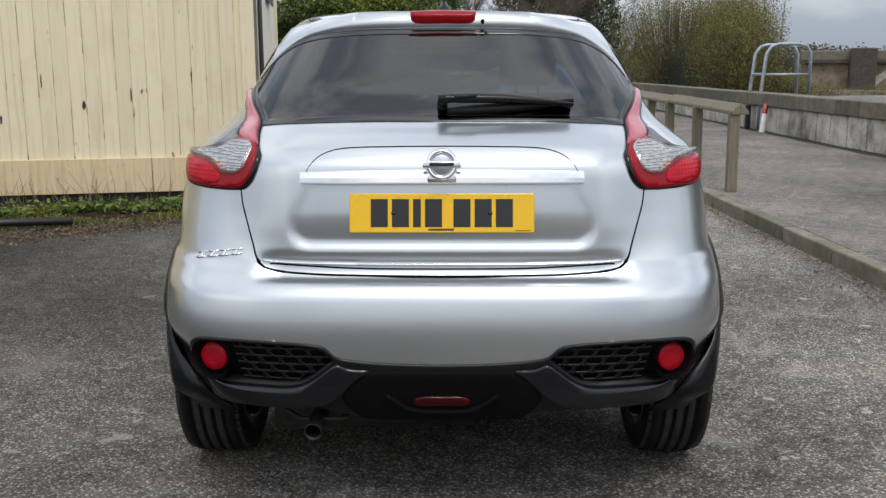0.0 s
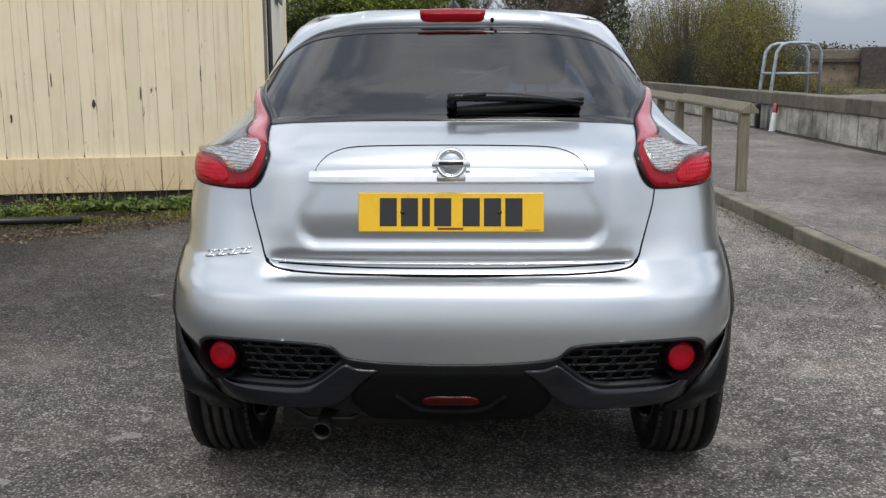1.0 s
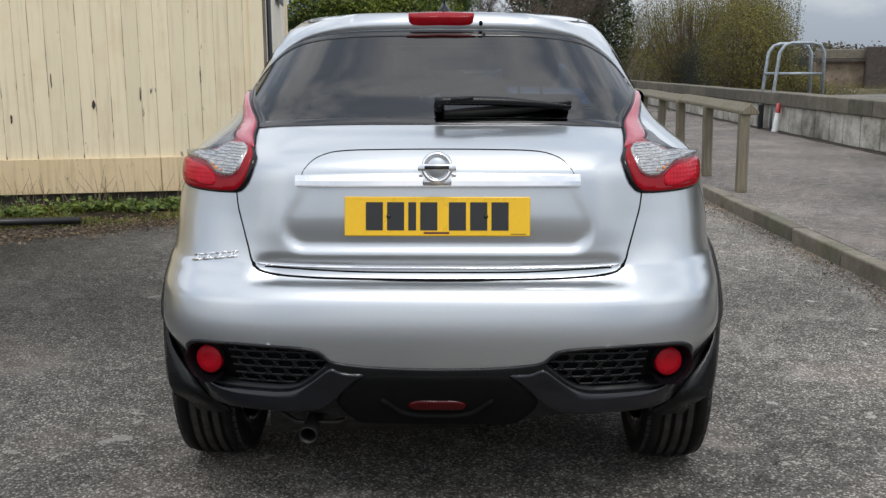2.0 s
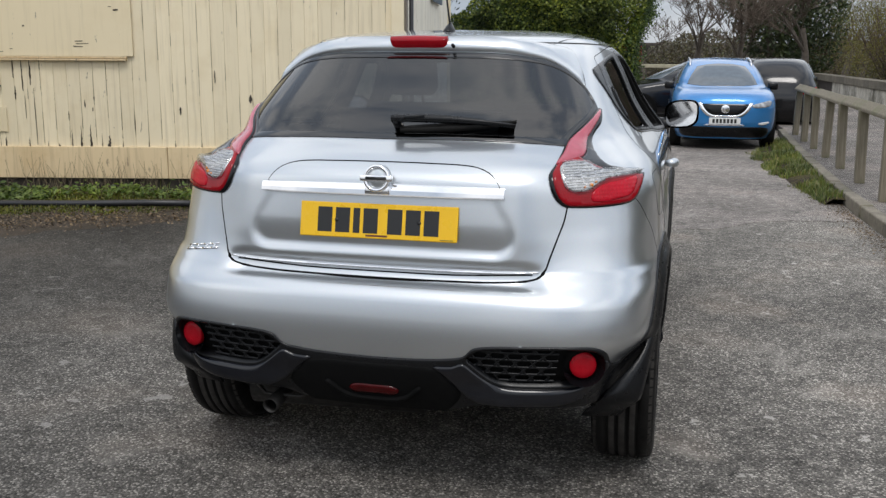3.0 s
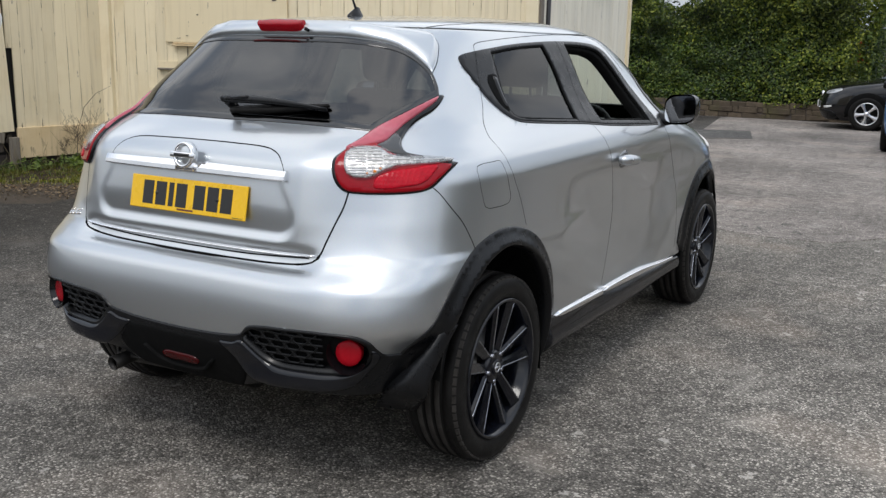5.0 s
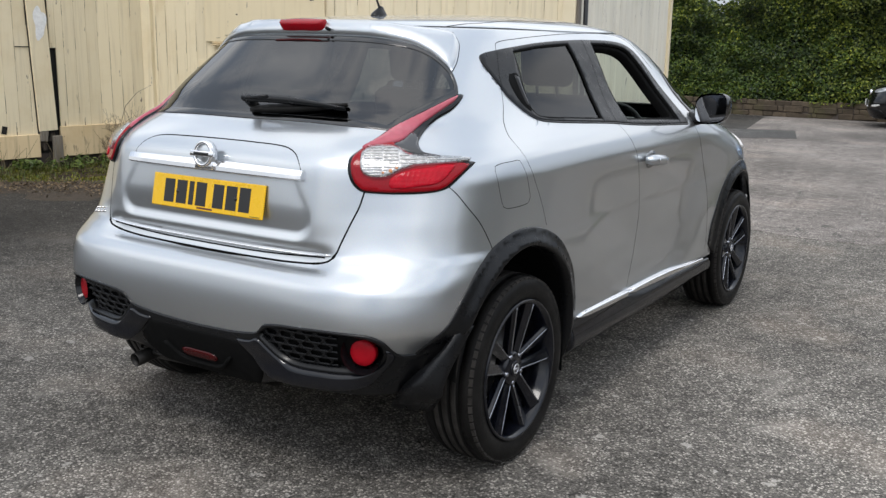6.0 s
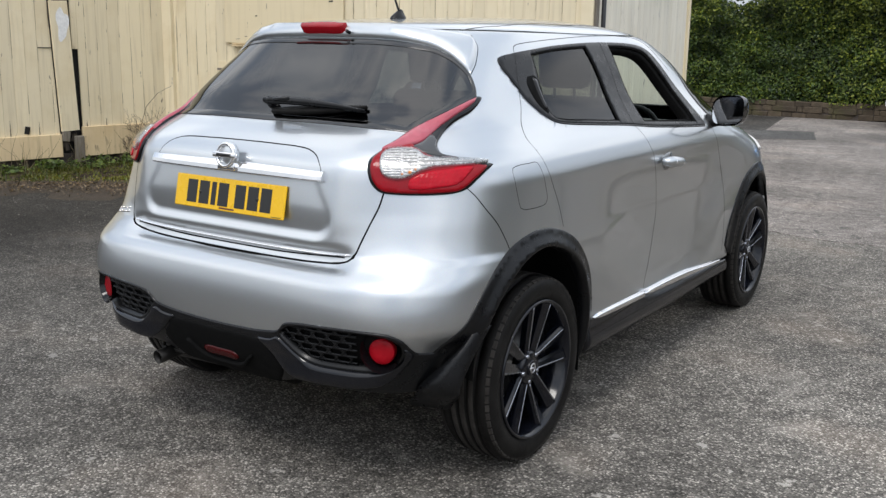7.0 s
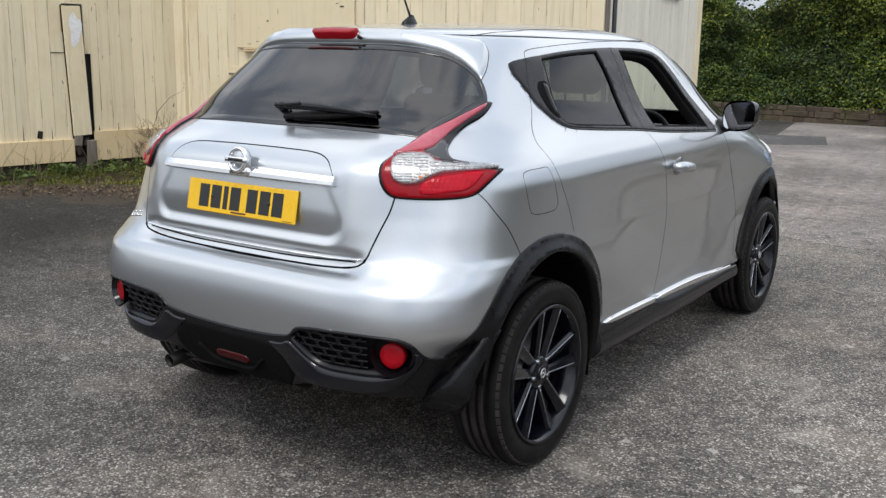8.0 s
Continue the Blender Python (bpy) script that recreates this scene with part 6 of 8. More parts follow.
tagged(part("wall_ledge", made(0, 0.25, -0.05, 0, 0, 0.022, bevel=0.004, m=wall_frame(HC, HP, 0.73, 1.11, 0.0)), BARE_WOOD, smooth=False), "small broken grey wooden ledge on the hut wall", "ledge")
tagged(part("ledge_backing", made(0, 0.25, -0.012, 0, 0, 0.085, bevel=0.003, m=wall_frame(HC, HP, 0.73, 1.125, 0.0)), PLY, smooth=False), "cream board patch above a small ledge", "board patch")
tagged(part("plywood_patch", made(0, 0.43, -0.015, 0, 0, 0.26, bevel=0.003, m=wall_frame(HC, HP, 0.59, 0.64, 0.002)), PLY, smooth=False), "small cream plywood panel nailed on the hut", "panel")
# flaked paint: runs below the hatch, torn spots above the skirting
def paint_flake(wall, a, b, s, z0, z1, w, foot=0.0, out=0.0045):
    """A ragged bare streak; foot makes it flare towards its lower end."""
    bm = bmesh.new()
    m = wall_frame(a, b, s, z0, out)
    n = 10
    left, right = [], []
    for i in range(n):
        t = i / (n - 1)
        ww = (w * (0.25 + 0.75 * math.sin(math.pi * (0.1 + 0.85 * t))) * (1 - foot) + foot * w * (1 - t) ** 1.6) * random.uniform(0.55, 1.25) + 0.0006
        cx = random.uniform(-0.3, 0.3) * w
        left.append(bm.verts.new(m @ Vector((cx - ww, 0, t * (z1 - z0)))))
        right.append(bm.verts.new(m @ Vector((cx + ww * random.uniform(0.5, 1.2), 0, t * (z1 - z0)))))
    for i in range(n - 1):
        bm.faces.new((left[i], right[i], right[i + 1], left[i + 1]))
    part("paint_flake", bm, ROTTEN_WOOD, wall, smooth=False)


for s0, z0, z1, w in ((1.118, 1.20, 1.385, 0.006), (1.128, 0.98, 1.12, 0.007), (1.212, 1.07, 1.385, 0.006), (1.298, 1.13, 1.385, 0.007), (1.325, 0.50, 1.10, 0.004), (1.225, 0.78, 1.02, 0.003), (3.615, 0.955, 1.04, 0.016), (3.25, 1.16, 1.29, 0.006), (2.87, 0.83, 0.91, 0.010), (4.05, 1.03, 1.16, 0.006), (4.62, 1.2, 1.36, 0.006), (1.86, 0.90, 0.98, 0.006), (1.96, 0.98, 1.02, 0.006), (1.68, 0.76, 0.86, 0.004), (2.38, 0.66, 0.82, 0.005), (1.94, 0.86, 0.90, 0.005)):
    paint_flake(wall_west, HC, HP, s0, z0, z1, w)
for s0, h, w in ((0.72, 0.07, 0.009), (0.86, 0.07, 0.009), (0.99, 0.12, 0.018), (0.93, 0.16, 0.004), (1.24, 0.12, 0.010), (1.44, 0.08, 0.006), (1.56, 0.05, 0.024), (1.70, 0.20, 0.008), (1.80, 0.24, 0.013), (1.90, 0.25, 0.016), (2.02, 0.16, 0.005), (2.10, 0.14, 0.026), (2.24, 0.08, 0.008), (2.52, 0.10, 0.009), (2.80, 0.09, 0.007), (3.08, 0.12, 0.008), (3.5, 0.08, 0.007)):
    paint_flake(wall_west, HC, HP, s0, 0.468, 0.468 + h, w, 0.8)
for s0, h, w in ((3.18, 0.06, 0.008), (3.42, 0.09, 0.006), (2.30, 0.10, 0.006), (2.62, 0.07, 0.006), (1.98, 0.10, 0.006)):
    paint_flake(wall_shed, HS, HC, s0, 0.46 if s0 > 3 else 0.39, 0.46 + h, w, 0.7)


def groove_splits(wall, a, b, count, seed):
    """Dark open stretches of the joints between the boards."""
    r = random.Random(seed)
    bm = bmesh.new()
    n = int((b - a).length / 0.14)
    for k in range(count):
        s, z = r.randint(1, n - 1) * 0.14, 0.5 + r.random() ** 1.4 * 2.2
        h, w = r.uniform(0.04, 0.6) * r.uniform(0.2, 1), r.uniform(0.0008, 0.0024)
        m = wall_frame(a, b, s, z, 0.0038)
        pts = [(-w, 0), (w, 0)] + [(w * r.uniform(0.3, 1.1), h * q) for q in (0.3, 0.6)] + [(w * 0.2, h), (-w * 0.2, h)] + [(-w * r.uniform(0.3, 1.1), h * q) for q in (0.6, 0.3)]
        bm.faces.new([bm.verts.new(m @ Vector((x, 0, y))) for x, y in pts])
    part("joint_splits", bm, DARK_GAP, wall, smooth=False)


groove_splits(wall_west, HC, HP, 190, 1)
groove_splits(wall_shed, HS, HC, 170, 2)
groove_splits(wall_side, HP, HE, 80, 3)


def on_shed(s_from_corner):
    return SHED - s_from_corner


# split cover board, dark slot and stub on the shed wall
plank = made(-0.105, 0.105, -0.028, 0, 0, 1.43, bevel=0.004, m=wall_frame(HS, HC, on_shed(1.31), 0.42, 0.012) @ pose(0, 0, 0, 0, -2.2, 0))
tagged(part("cover_board", plank, BOARD, smooth=False), "loose cream cover board with peeled white patch", "board")
bm = bmesh.new()
m = wall_frame(HS, HC, on_shed(1.335), 1.60, 0.043) @ pose(0, 0, 0, 90, 0, 0)
ring = []
for k in range(28):
    a = 2 * math.pi * k / 28
    r = 1 + 0.18 * math.sin(3 * a + 1) + 0.10 * math.sin(5 * a)
    ring.append(bm.verts.new(m @ Vector((0.068 * r * math.cos(a), 0.175 * r * math.sin(a), 0))))
bm.faces.new(ring)
tagged(part("peeled_patch", bm, plain("bare_primer", (0.80, 0.80, 0.79), 0.6, vary=0.12, scale=30), smooth=False), "white primer patch on a cream board", "paint patch")
tagged(part("wood_stub", made(-0.05, 0.05, -0.05, 0.01, 0, 0.30, bevel=0.006, m=wall_frame(HS, HC, on_shed(1.22), 0.06, 0.02)), BARE_WOOD, smooth=False), "rotten grey wooden stub at the shed foot", "wood stub")
tagged(part("wood_stub", made(-0.06, 0.03, -0.03, 0.01, 0, 0.12, bevel=0.006, m=wall_frame(HS, HC, on_shed(1.36), 0.30, 0.01) @ pose(0, 0, 0, 0, 9, 0)), BARE_WOOD, smooth=False), "broken grey wood end on the shed wall", "wood stub")
part("split", made(-0.010, 0.012, -0.003, 0, 0, 1.46, m=wall_frame(HS, HC, on_shed(1.412), 0.40, 0.0005) @ pose(0, 0, 0, 0, -2.2, 0)), DARK_GAP, wall_shed, smooth=False)
part("split", made(-0.115, 0.115, -0.003, 0, 0, 0.022, m=wall_frame(HS, HC, on_shed(1.345), 1.852, 0.0005)), DARK_GAP, wall_shed, smooth=False)
for k, (dx, z0, h, lean_) in enumerate(((-0.07, 0.24, 0.15, 14), (-0.02, 0.20, 0.12, -9), (0.045, 0.30, 0.09, 22), (-0.045, 0.36, 0.07, 60))):
    tagged(part("wood_stub", made(-0.022, 0.022, -0.012, 0.012, 0, h, bevel=0.003, m=wall_frame(HS, HC, on_shed(1.33), z0, 0.004 * k) @ pose(dx, 0, 0, 0, lean_, 0)), ROTTEN_WOOD, smooth=False), "splintered dark end of a rotten shed board", "wood stub")
part("split", made(-0.19, 0.0, -0.004, 0, 0, 0.010, m=wall_frame(HS, HC, on_shed(1.42), 1.335, 0.001)), DARK_GAP, wall_shed, smooth=False)
part("knot_hole", made(-0.030, 0.028, -0.004, 0, 0, 0.085, bevel=0.0015, m=wall_frame(HS, HC, on_shed(1.80), 0.405, 0.003) @ pose(0, 0, 0, 0, 12, 0)), DARK_GAP, wall_shed, smooth=False)
q = wall_frame(HP, HE, 2.2, 2.12, 0.03)
tagged(part("wall_sign", made(0, 0.9, -0.02, 0, 0, 0.5, bevel=0.004, m=q), plain("blue_grey_sign", (0.10, 0.13, 0.16), 0.5), smooth=False), "dark blue-grey sign on the hut side", "sign")


# ---- footpath side: rail, wall, steel steps, bridge ----
def rail_post(x, y, h, end=False):
    bm = bmesh.new()
    box(bm, -0.05, 0.05, -0.05, 0.05, 0, h, bevel=0.008)
    for v in bm.verts:
        if v.co.z > h - 0.02:
            v.co.z -= 0.03 * (v.co.x + 0.05) / 0.1
    ob = part("post", bm, RAIL_WOOD, smooth=False)
    return ob


rail = empty("timber_rail", "weathered timber knee rail on square posts", "rail", at=(0, 0, 0))
ys = [6.78, 8.2, 9.62, 11.0, 12.3, 13.6, 15.0]
for yy in ys:
    p = rail_post(0, 0, 0.80)
    p.parent = rail
    p.matrix_local = pose(2.83 + 0.01 * (yy - 6.8), yy, 0.115, random.uniform(-1.5, 1.5), random.uniform(-2, 2), random.uniform(-4, 4))
for y0, y1 in ((6.70, 9.63), (9.64, 12.3), (12.31, 15.1)):
    bm = bmesh.new()
    prof = [(-0.085, 0.0), (0.085, 0.0), (0.085, 0.035), (0.0, 0.115), (-0.085, 0.035)]
    x0, x1 = 2.86 + 0.01 * (y0 - 6.8), 2.86 + 0.01 * (y1 - 6.8)
    a = [bm.verts.new((x0 + px, y0, 0.885 + pz)) for px, pz in prof]
    b = [bm.verts.new((x1 + px, y1, 0.90 + pz)) for px, pz in prof]
    for i in range(5):
        bm.faces.new((a[i], a[(i + 1) % 5], b[(i + 1) % 5], b[i]))
    bm.faces.new(a[::-1]), bm.faces.new(b)
    bmesh.ops.recalc_face_normals(bm, faces=bm.faces)
    bmesh.ops.bevel(bm, geom=list(bm.edges), offset=0.008, segments=1, affect="EDGES")
    part("top_rail", bm, RAIL_WOOD, rail, smooth=False)

wall_east = prism("wall_east", [(6.20, -8), (6.45, -8), (6.75, 60), (6.5, 60)], -0.05, 0.62, PLINTH, label="river wall of pale panels with a dark coping", cat="wall", kind="structure")


def wall_x(y):
    return 6.16 + 0.004 * max(0, y - 10)


y = 4.0
while y < 34:
    w = random.uniform(0.58, 0.72)
    part("wall_panel", made(wall_x(y) - 0.035, wall_x(y) + 0.1, y + 0.022, y + w - 0.022, 0.11 + random.uniform(0, 0.02), 0.605, bevel=0.008), WALL_STONE, wall_east, smooth=False)
    y += w
y = -2.0
while y < 40:
    part("coping_stone", made(wall_x(y) - 0.10, wall_x(y) + 0.34, y + 0.004, y + 0.896, 0.612, 0.855 + random.uniform(-0.006, 0.006), bevel=0.02, seg=2), COPING, wall_east, smooth=False)
    y += 0.9
soil_line = [(wall_x(y) - 0.20 - 0.09 * noise.noise(Vector((y * 1.3, 2, 0))) - 0.04 * noise.noise(Vector((y * 5, 7, 0))), y) for y in np.linspace(4, 34, 160)]
prism("wall_soil", soil_line + [(wall_x(34) - 0.03, 34), (wall_x(4) - 0.03, 4)], 0.11, 0.127, SOIL, label="dark soil gathered along the wall foot", cat="soil", kind="structure")
# steel guard of the steps over the wall
guard = empty("steel_step_guard", "galvanised steel guard frame over the river wall", "guard rail")
for yy in (16.3, 17.0):
    bm = bmesh.new()
    pts = [(6.13, yy, 0.12), (6.15, yy, 0.9), (6.22, yy, 1.62), (6.32, yy, 1.76), (6.45, yy, 1.80), (6.85, yy, 1.80), (7.0, yy, 1.76), (7.08, yy, 1.62), (7.10, yy, 0.5)]
    tube(bm, pts, 0.034, 10)
    part("hoop", bm, GALV, guard)
    bm = bmesh.new()
    tube(bm, [(6.17, yy, 1.21), (7.09, yy, 1.21)], 0.026, 10)
    part("cross_bar", bm, GALV, guard)
for xx in (6.17, 7.09):
    bm = bmesh.new()
    tube(bm, [(xx, 16.3, 1.21), (xx, 17.0, 1.21)], 0.024, 10)
    part("cross_bar", bm, GALV, guard)
bm = bmesh.new()
lathe(bm, [(0.065, 0), (0.062, 0.02), (0.055, 0.03), (0.042, 0.50), (0.0001, 0.51)], 16, pose(6.02, 15.7, 0.12, 0, 6))
mk = tagged(part("marker_post", bm, WHITE_PAINT), "white marker post with a red top", "marker post")
bm = bmesh.new()
lathe(bm, [(0.047, 0.36), (0.044, 0.54), (0.0001, 0.55)], 16, pose(6.02, 15.7, 0.12, 0, 6))
part("marker_top", bm, RED_PAINT, mk)
tagged(part("pipe_stub", made(5.98, 6.08, 16.6, 16.7, 0.118, 0.62, bevel=0.02), BLACK_PIPE, smooth=False), "black post beside the steel guard", "post")

# far stone bridge
bridge = empty("stone_bridge", "distant reddish stone bridge with a pale parapet", "bridge")
BR = pose(24.5, 58, 0, 0, 0, -14)
part("spandrel", made(-2.3, 16, 0, 3, -3, 1.66, m=BR), BRIDGE_STONE, bridge, smooth=False)
part("parapet", made(-2.4, 16, -0.25, 0.2, 1.80, 2.42, m=BR, bevel=0.05), KERB, bridge, smooth=False)
part("string_course", made(-2.4, 16, -0.35, 0.1, 1.62, 1.80, m=BR, bevel=0.03), PLINTH, bridge, smooth=False)
for px in (0.5, 7.0):
    part("pier", made(px, px + 1.5, -0.9, 0.2, -3, 2.56, m=BR, bevel=0.06), PLINTH, bridge, smooth=False)
for px in (1.2, 8.0):
    bm = bmesh.new()
    arc = [(px + 3 + 2.6 * math.cos(t), -1.4 + 2.6 * math.sin(t)) for t in (math.pi * k / 16 for k in range(17))]
    lo, hi = [bm.verts.new(BR @ Vector((p[0], -0.06, p[1]))) for p in arc], [bm.verts.new(BR @ Vector(((p[0] - px - 3) * 1.16 + px + 3, -0.06, (p[1] + 1.4) * 1.16 - 1.4))) for p in arc]
    for i in range(16):
        bm.faces.new((lo[i], lo[i + 1], hi[i + 1], hi[i]))
    part("arch_ring", bm, WALL_STONE, bridge, smooth=False)
for k, (px, py, h) in enumerate(((17.6, 52, 11), (19.2, 54, 9))):
    bm = bmesh.new()
    tube(bm, [(px, py, 0), (px + 0.2 * k, py, h * 0.5), (px + 0.5 * k, py, h)], [0.07, 0.05, 0.03], 8)
    tagged(part("lamp_mast", bm, GALV), "thin far grey mast beside the bridge", "mast")


# ---- plants ----
def leaf_cloud(name, pts, out, size, material, parent=None, label="", spread=0.9, rng=None, droop=0.0):
    """One folded diamond leaf at each point, facing roughly outwards."""
    rng = rng or np.random.default_rng(3)
    n = len(pts)
    nrm = out + rng.normal(0, spread, (n, 3))
    nrm /= np.linalg.norm(nrm, axis=1, keepdims=True) + 1e-9
    t = rng.normal(0, 1, (n, 3))
    t[:, 2] -= droop
    t -= nrm * (t * nrm).sum(1, keepdims=True)
    t /= np.linalg.norm(t, axis=1, keepdims=True) + 1e-9
    u = np.cross(nrm, t)
    s = (size * rng.uniform(0.6, 1.35, n))[:, None]
    v = np.stack([pts - t * s * 0.55, pts + u * s * 0.3 + nrm * s * 0.07, pts + t * s * 0.55, pts - u * s * 0.3 + nrm * s * 0.07], 1).reshape(-1, 3)
    k = np.arange(n)[:, None] * 4
    f = np.concatenate([k + [0, 1, 2], k + [0, 2, 3]], 1).reshape(-1, 3)
    return from_lists(name, v.tolist(), f.tolist(), material, parent, label)


def lumpy(rng, n, centre, radii, lumps=9, inner=0.75):
    """Points over a lumpy round mass, and the outward way at each."""
    d = rng.normal(0, 1, (n, 3))
    d /= np.linalg.norm(d, axis=1, keepdims=True)
    k = rng.normal(0, 1, (lumps, 3))
    k /= np.linalg.norm(k, axis=1, keepdims=True)
    amp = rng.uniform(-0.22, 0.28, lumps)
    r = 1 + (np.exp(-((1 - d @ k.T) / 0.12)) * amp).sum(1)
    r *= rng.uniform(inner, 1.04, n)
    return np.asarray(centre) + d * r[:, None] * np.asarray(radii), d


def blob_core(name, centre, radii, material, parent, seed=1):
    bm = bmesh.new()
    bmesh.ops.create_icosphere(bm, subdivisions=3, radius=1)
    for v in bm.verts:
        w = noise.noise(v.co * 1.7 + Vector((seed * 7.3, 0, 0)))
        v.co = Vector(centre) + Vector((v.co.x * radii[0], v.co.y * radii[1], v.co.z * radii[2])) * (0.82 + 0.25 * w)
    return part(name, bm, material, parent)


def branches(rng, base, height, r, depth, out, lean=0.25, split=3):
    """Tapered limbs, from trunk to twigs, as lists of points and radii."""

    def grow(p, d, length, rad, lvl):
        pts, rs = [p], [rad]
        for i in range(3):
            d = (d + Vector(rng.normal(0, 0.13, 3)) + Vector((0, 0, 0.05))).normalized()
            p = p + d * length / 3
            pts.append(p)
            rs.append(rad * (1 - 0.15 * (i + 1)))
        out.append((pts, rs, lvl))
        if lvl >= depth:
            return
        for k in range(split + (lvl > 0)):
            a = rng.uniform(0, 2 * math.pi)
            side = Vector((math.cos(a), math.sin(a), rng.uniform(-0.1, 0.6)))
            nd = (d * rng.uniform(0.5, 1.0) + side * rng.uniform(0.5, 0.9)).normalized()
            at = pts[rng.integers(1, 4)] if lvl else pts[rng.integers(2, 4)]
            grow(at, nd, length * rng.uniform(0.55, 0.78), rs[-1] * rng.uniform(0.45, 0.68), lvl + 1)

    grow(Vector(base), Vector((rng.normal(0, lean * 0.3), rng.normal(0, lean * 0.3), 1)).normalized(), height * 0.34, r, 0)


def bare_tree(x, y, height, seed, label, depth=5, r=None, leaves=0, leaf_mat=None, bark=BARK):
    rng = np.random.default_rng(seed)
    limbs = []
    branches(rng, (x, y, -0.05), height, r or height * 0.022, depth, limbs)
    tree = empty("tree", label, "tree")
    for nm, pick in (("trunk", lambda l: l < 2), ("crown", lambda l: l >= 2)):
        bm = bmesh.new()
        for pts, rs, lvl in limbs:
            if pick(lvl):
                tube(bm, pts, [max(v, 0.008) for v in rs], 8 if lvl < 2 else 3, caps=False)
        part(nm, bm, bark if nm == "trunk" else TWIG, tree)
    if leaves:
        tips = np.array([tuple(p) for pts, _, lvl in limbs if lvl >= depth - 1 for p in pts[1:]])
        pick = tips[rng.integers(0, len(tips), leaves)] + rng.normal(0, 0.16, (leaves, 3))
        leaf_cloud("leaves", pick, rng.normal(0, 1, pick.shape), 0.09, leaf_mat, tree, rng=rng)
    return tree


rng = np.random.default_rng(11)
# clipped hedge over a low stone wall
hedge = empty("hedge", "tall dense green hedge over a low stone wall", "hedge")
# solid core coloured near black as the shade behind the leaves
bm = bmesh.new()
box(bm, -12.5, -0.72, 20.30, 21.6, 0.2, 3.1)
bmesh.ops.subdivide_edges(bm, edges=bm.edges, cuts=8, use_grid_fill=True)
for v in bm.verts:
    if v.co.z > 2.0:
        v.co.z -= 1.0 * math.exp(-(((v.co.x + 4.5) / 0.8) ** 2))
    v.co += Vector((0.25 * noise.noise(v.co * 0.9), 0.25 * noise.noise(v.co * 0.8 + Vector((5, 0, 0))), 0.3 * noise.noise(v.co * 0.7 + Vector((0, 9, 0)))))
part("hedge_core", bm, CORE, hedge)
n = 85000
hx = rng.uniform(-11.5, 0.02, n)
hz = 0.30 + (3.1 - 0.95 * np.exp(-(((hx + 4.5) / 0.75) ** 2))) * rng.uniform(0, 1, n) ** 0.9
bulge = np.array([noise.noise(Vector((a * 0.9, 0, b * 0.9))) + 0.5 * noise.noise(Vector((a * 2.6, 3, b * 2.6))) for a, b in zip(hx, hz)])
hy = 19.78 - 0.42 * bulge + rng.exponential(0.12, n) + 0.25 * np.clip((hx + 0.9), 0, 1) ** 2 * 3
hy = np.minimum(hy, 20.08 + rng.normal(0, 0.03, n))
hx -= 0.24 * ease(hx, -0.9, -0.1) * (1 - ease(hz, 1.4, 2.8))
leaf_cloud("hedge_leaves", np.stack([hx, hy, hz], 1), np.tile([0.1, -1, 0.45], (n, 1)), 0.062, HEDGE, hedge, rng=rng)
yl = rng.random(n) < 0.34 * ease(hx, -3.4, -0.6) + 0.34 * ease(hz, 1.5, 2.9)
leaf_cloud("young_leaves", np.stack([hx, hy - rng.uniform(0.0, 0.10, n), hz], 1)[yl], np.tile([0.1, -1, 0.45], (yl.sum(), 1)), 0.066, YOUNG_LEAF, hedge, rng=rng)
n = 16000
ey, ez = rng.uniform(19.9, 23, n), rng.uniform(0.3, 3.4, n)
ex = -0.28 + 0.42 * ease(ez, 1.7, 3.1) + 0.34 * np.array([noise.noise(Vector((3, a, b * 1.3))) for a, b in zip(ey, ez)]) + rng.exponential(0.07, n) - 0.10
leaf_cloud("hedge_end_leaves", np.stack([ex, ey, ez], 1), np.tile([1, -0.3, 0.4], (n, 1)), 0.062, HEDGE, hedge, rng=rng)
low = prism("wall_low", [(-12, 19.66), (0.2, 19.66), (0.2, 19.9), (-12, 19.9)], -0.05, 0.34, PLINTH, label="low brown stone wall under the hedge", cat="wall", kind="structure")
for row in range(3):
    x = -8.4 + 0.11 * row
    while x < 0.05:
        w = random.choice((0.12, 0.2, 0.28, 0.4, 0.52)) * random.uniform(0.8, 1.15)
        h = 0.122
        part("stone", made(x + 0.003, x + w - 0.003, 19.640 + random.uniform(-0.016, 0.010), 19.7, row * h + random.uniform(-0.012, 0.014), (row + 1) * h - random.uniform(-0.008, 0.012), bevel=0.014, m=Matrix.Translation((x, 19.65, (row + 0.5) * h)) @ pose(0, 0, 0, random.uniform(-4, 4), random.uniform(-3, 3), random.uniform(-4, 4)) @ Matrix.Translation((-x, -19.65, -(row + 0.5) * h))), FIELD_STONE, low, smooth=False)
        x += w


def leafy_tree(name, label, trunk, height, masses, leaf, size, count, seed):
    """A tree with a trunk, limbs and a crown of leaf masses."""
    r = np.random.default_rng(seed)
    tree = empty(name, label, "tree")
    bm = bmesh.new()
    limbs = []
    branches(r, trunk, height, height * 0.024, 2, limbs)
    for pts, rs, lvl in limbs:
        tube(bm, pts, rs, 8, caps=False)
    part("trunk", bm, BARK, tree)
    P, D = [], []
    for c, rad in masses:
        p, d = lumpy(r, int(count * rad[0] * rad[2] / sum(m[1][0] * m[1][2] for m in masses)), c, rad)
        P.append(p)
        D.append(d)
    leaf_cloud("crown", np.concatenate(P), np.concatenate(D), size, leaf, tree, rng=r, spread=0.8)
    return tree


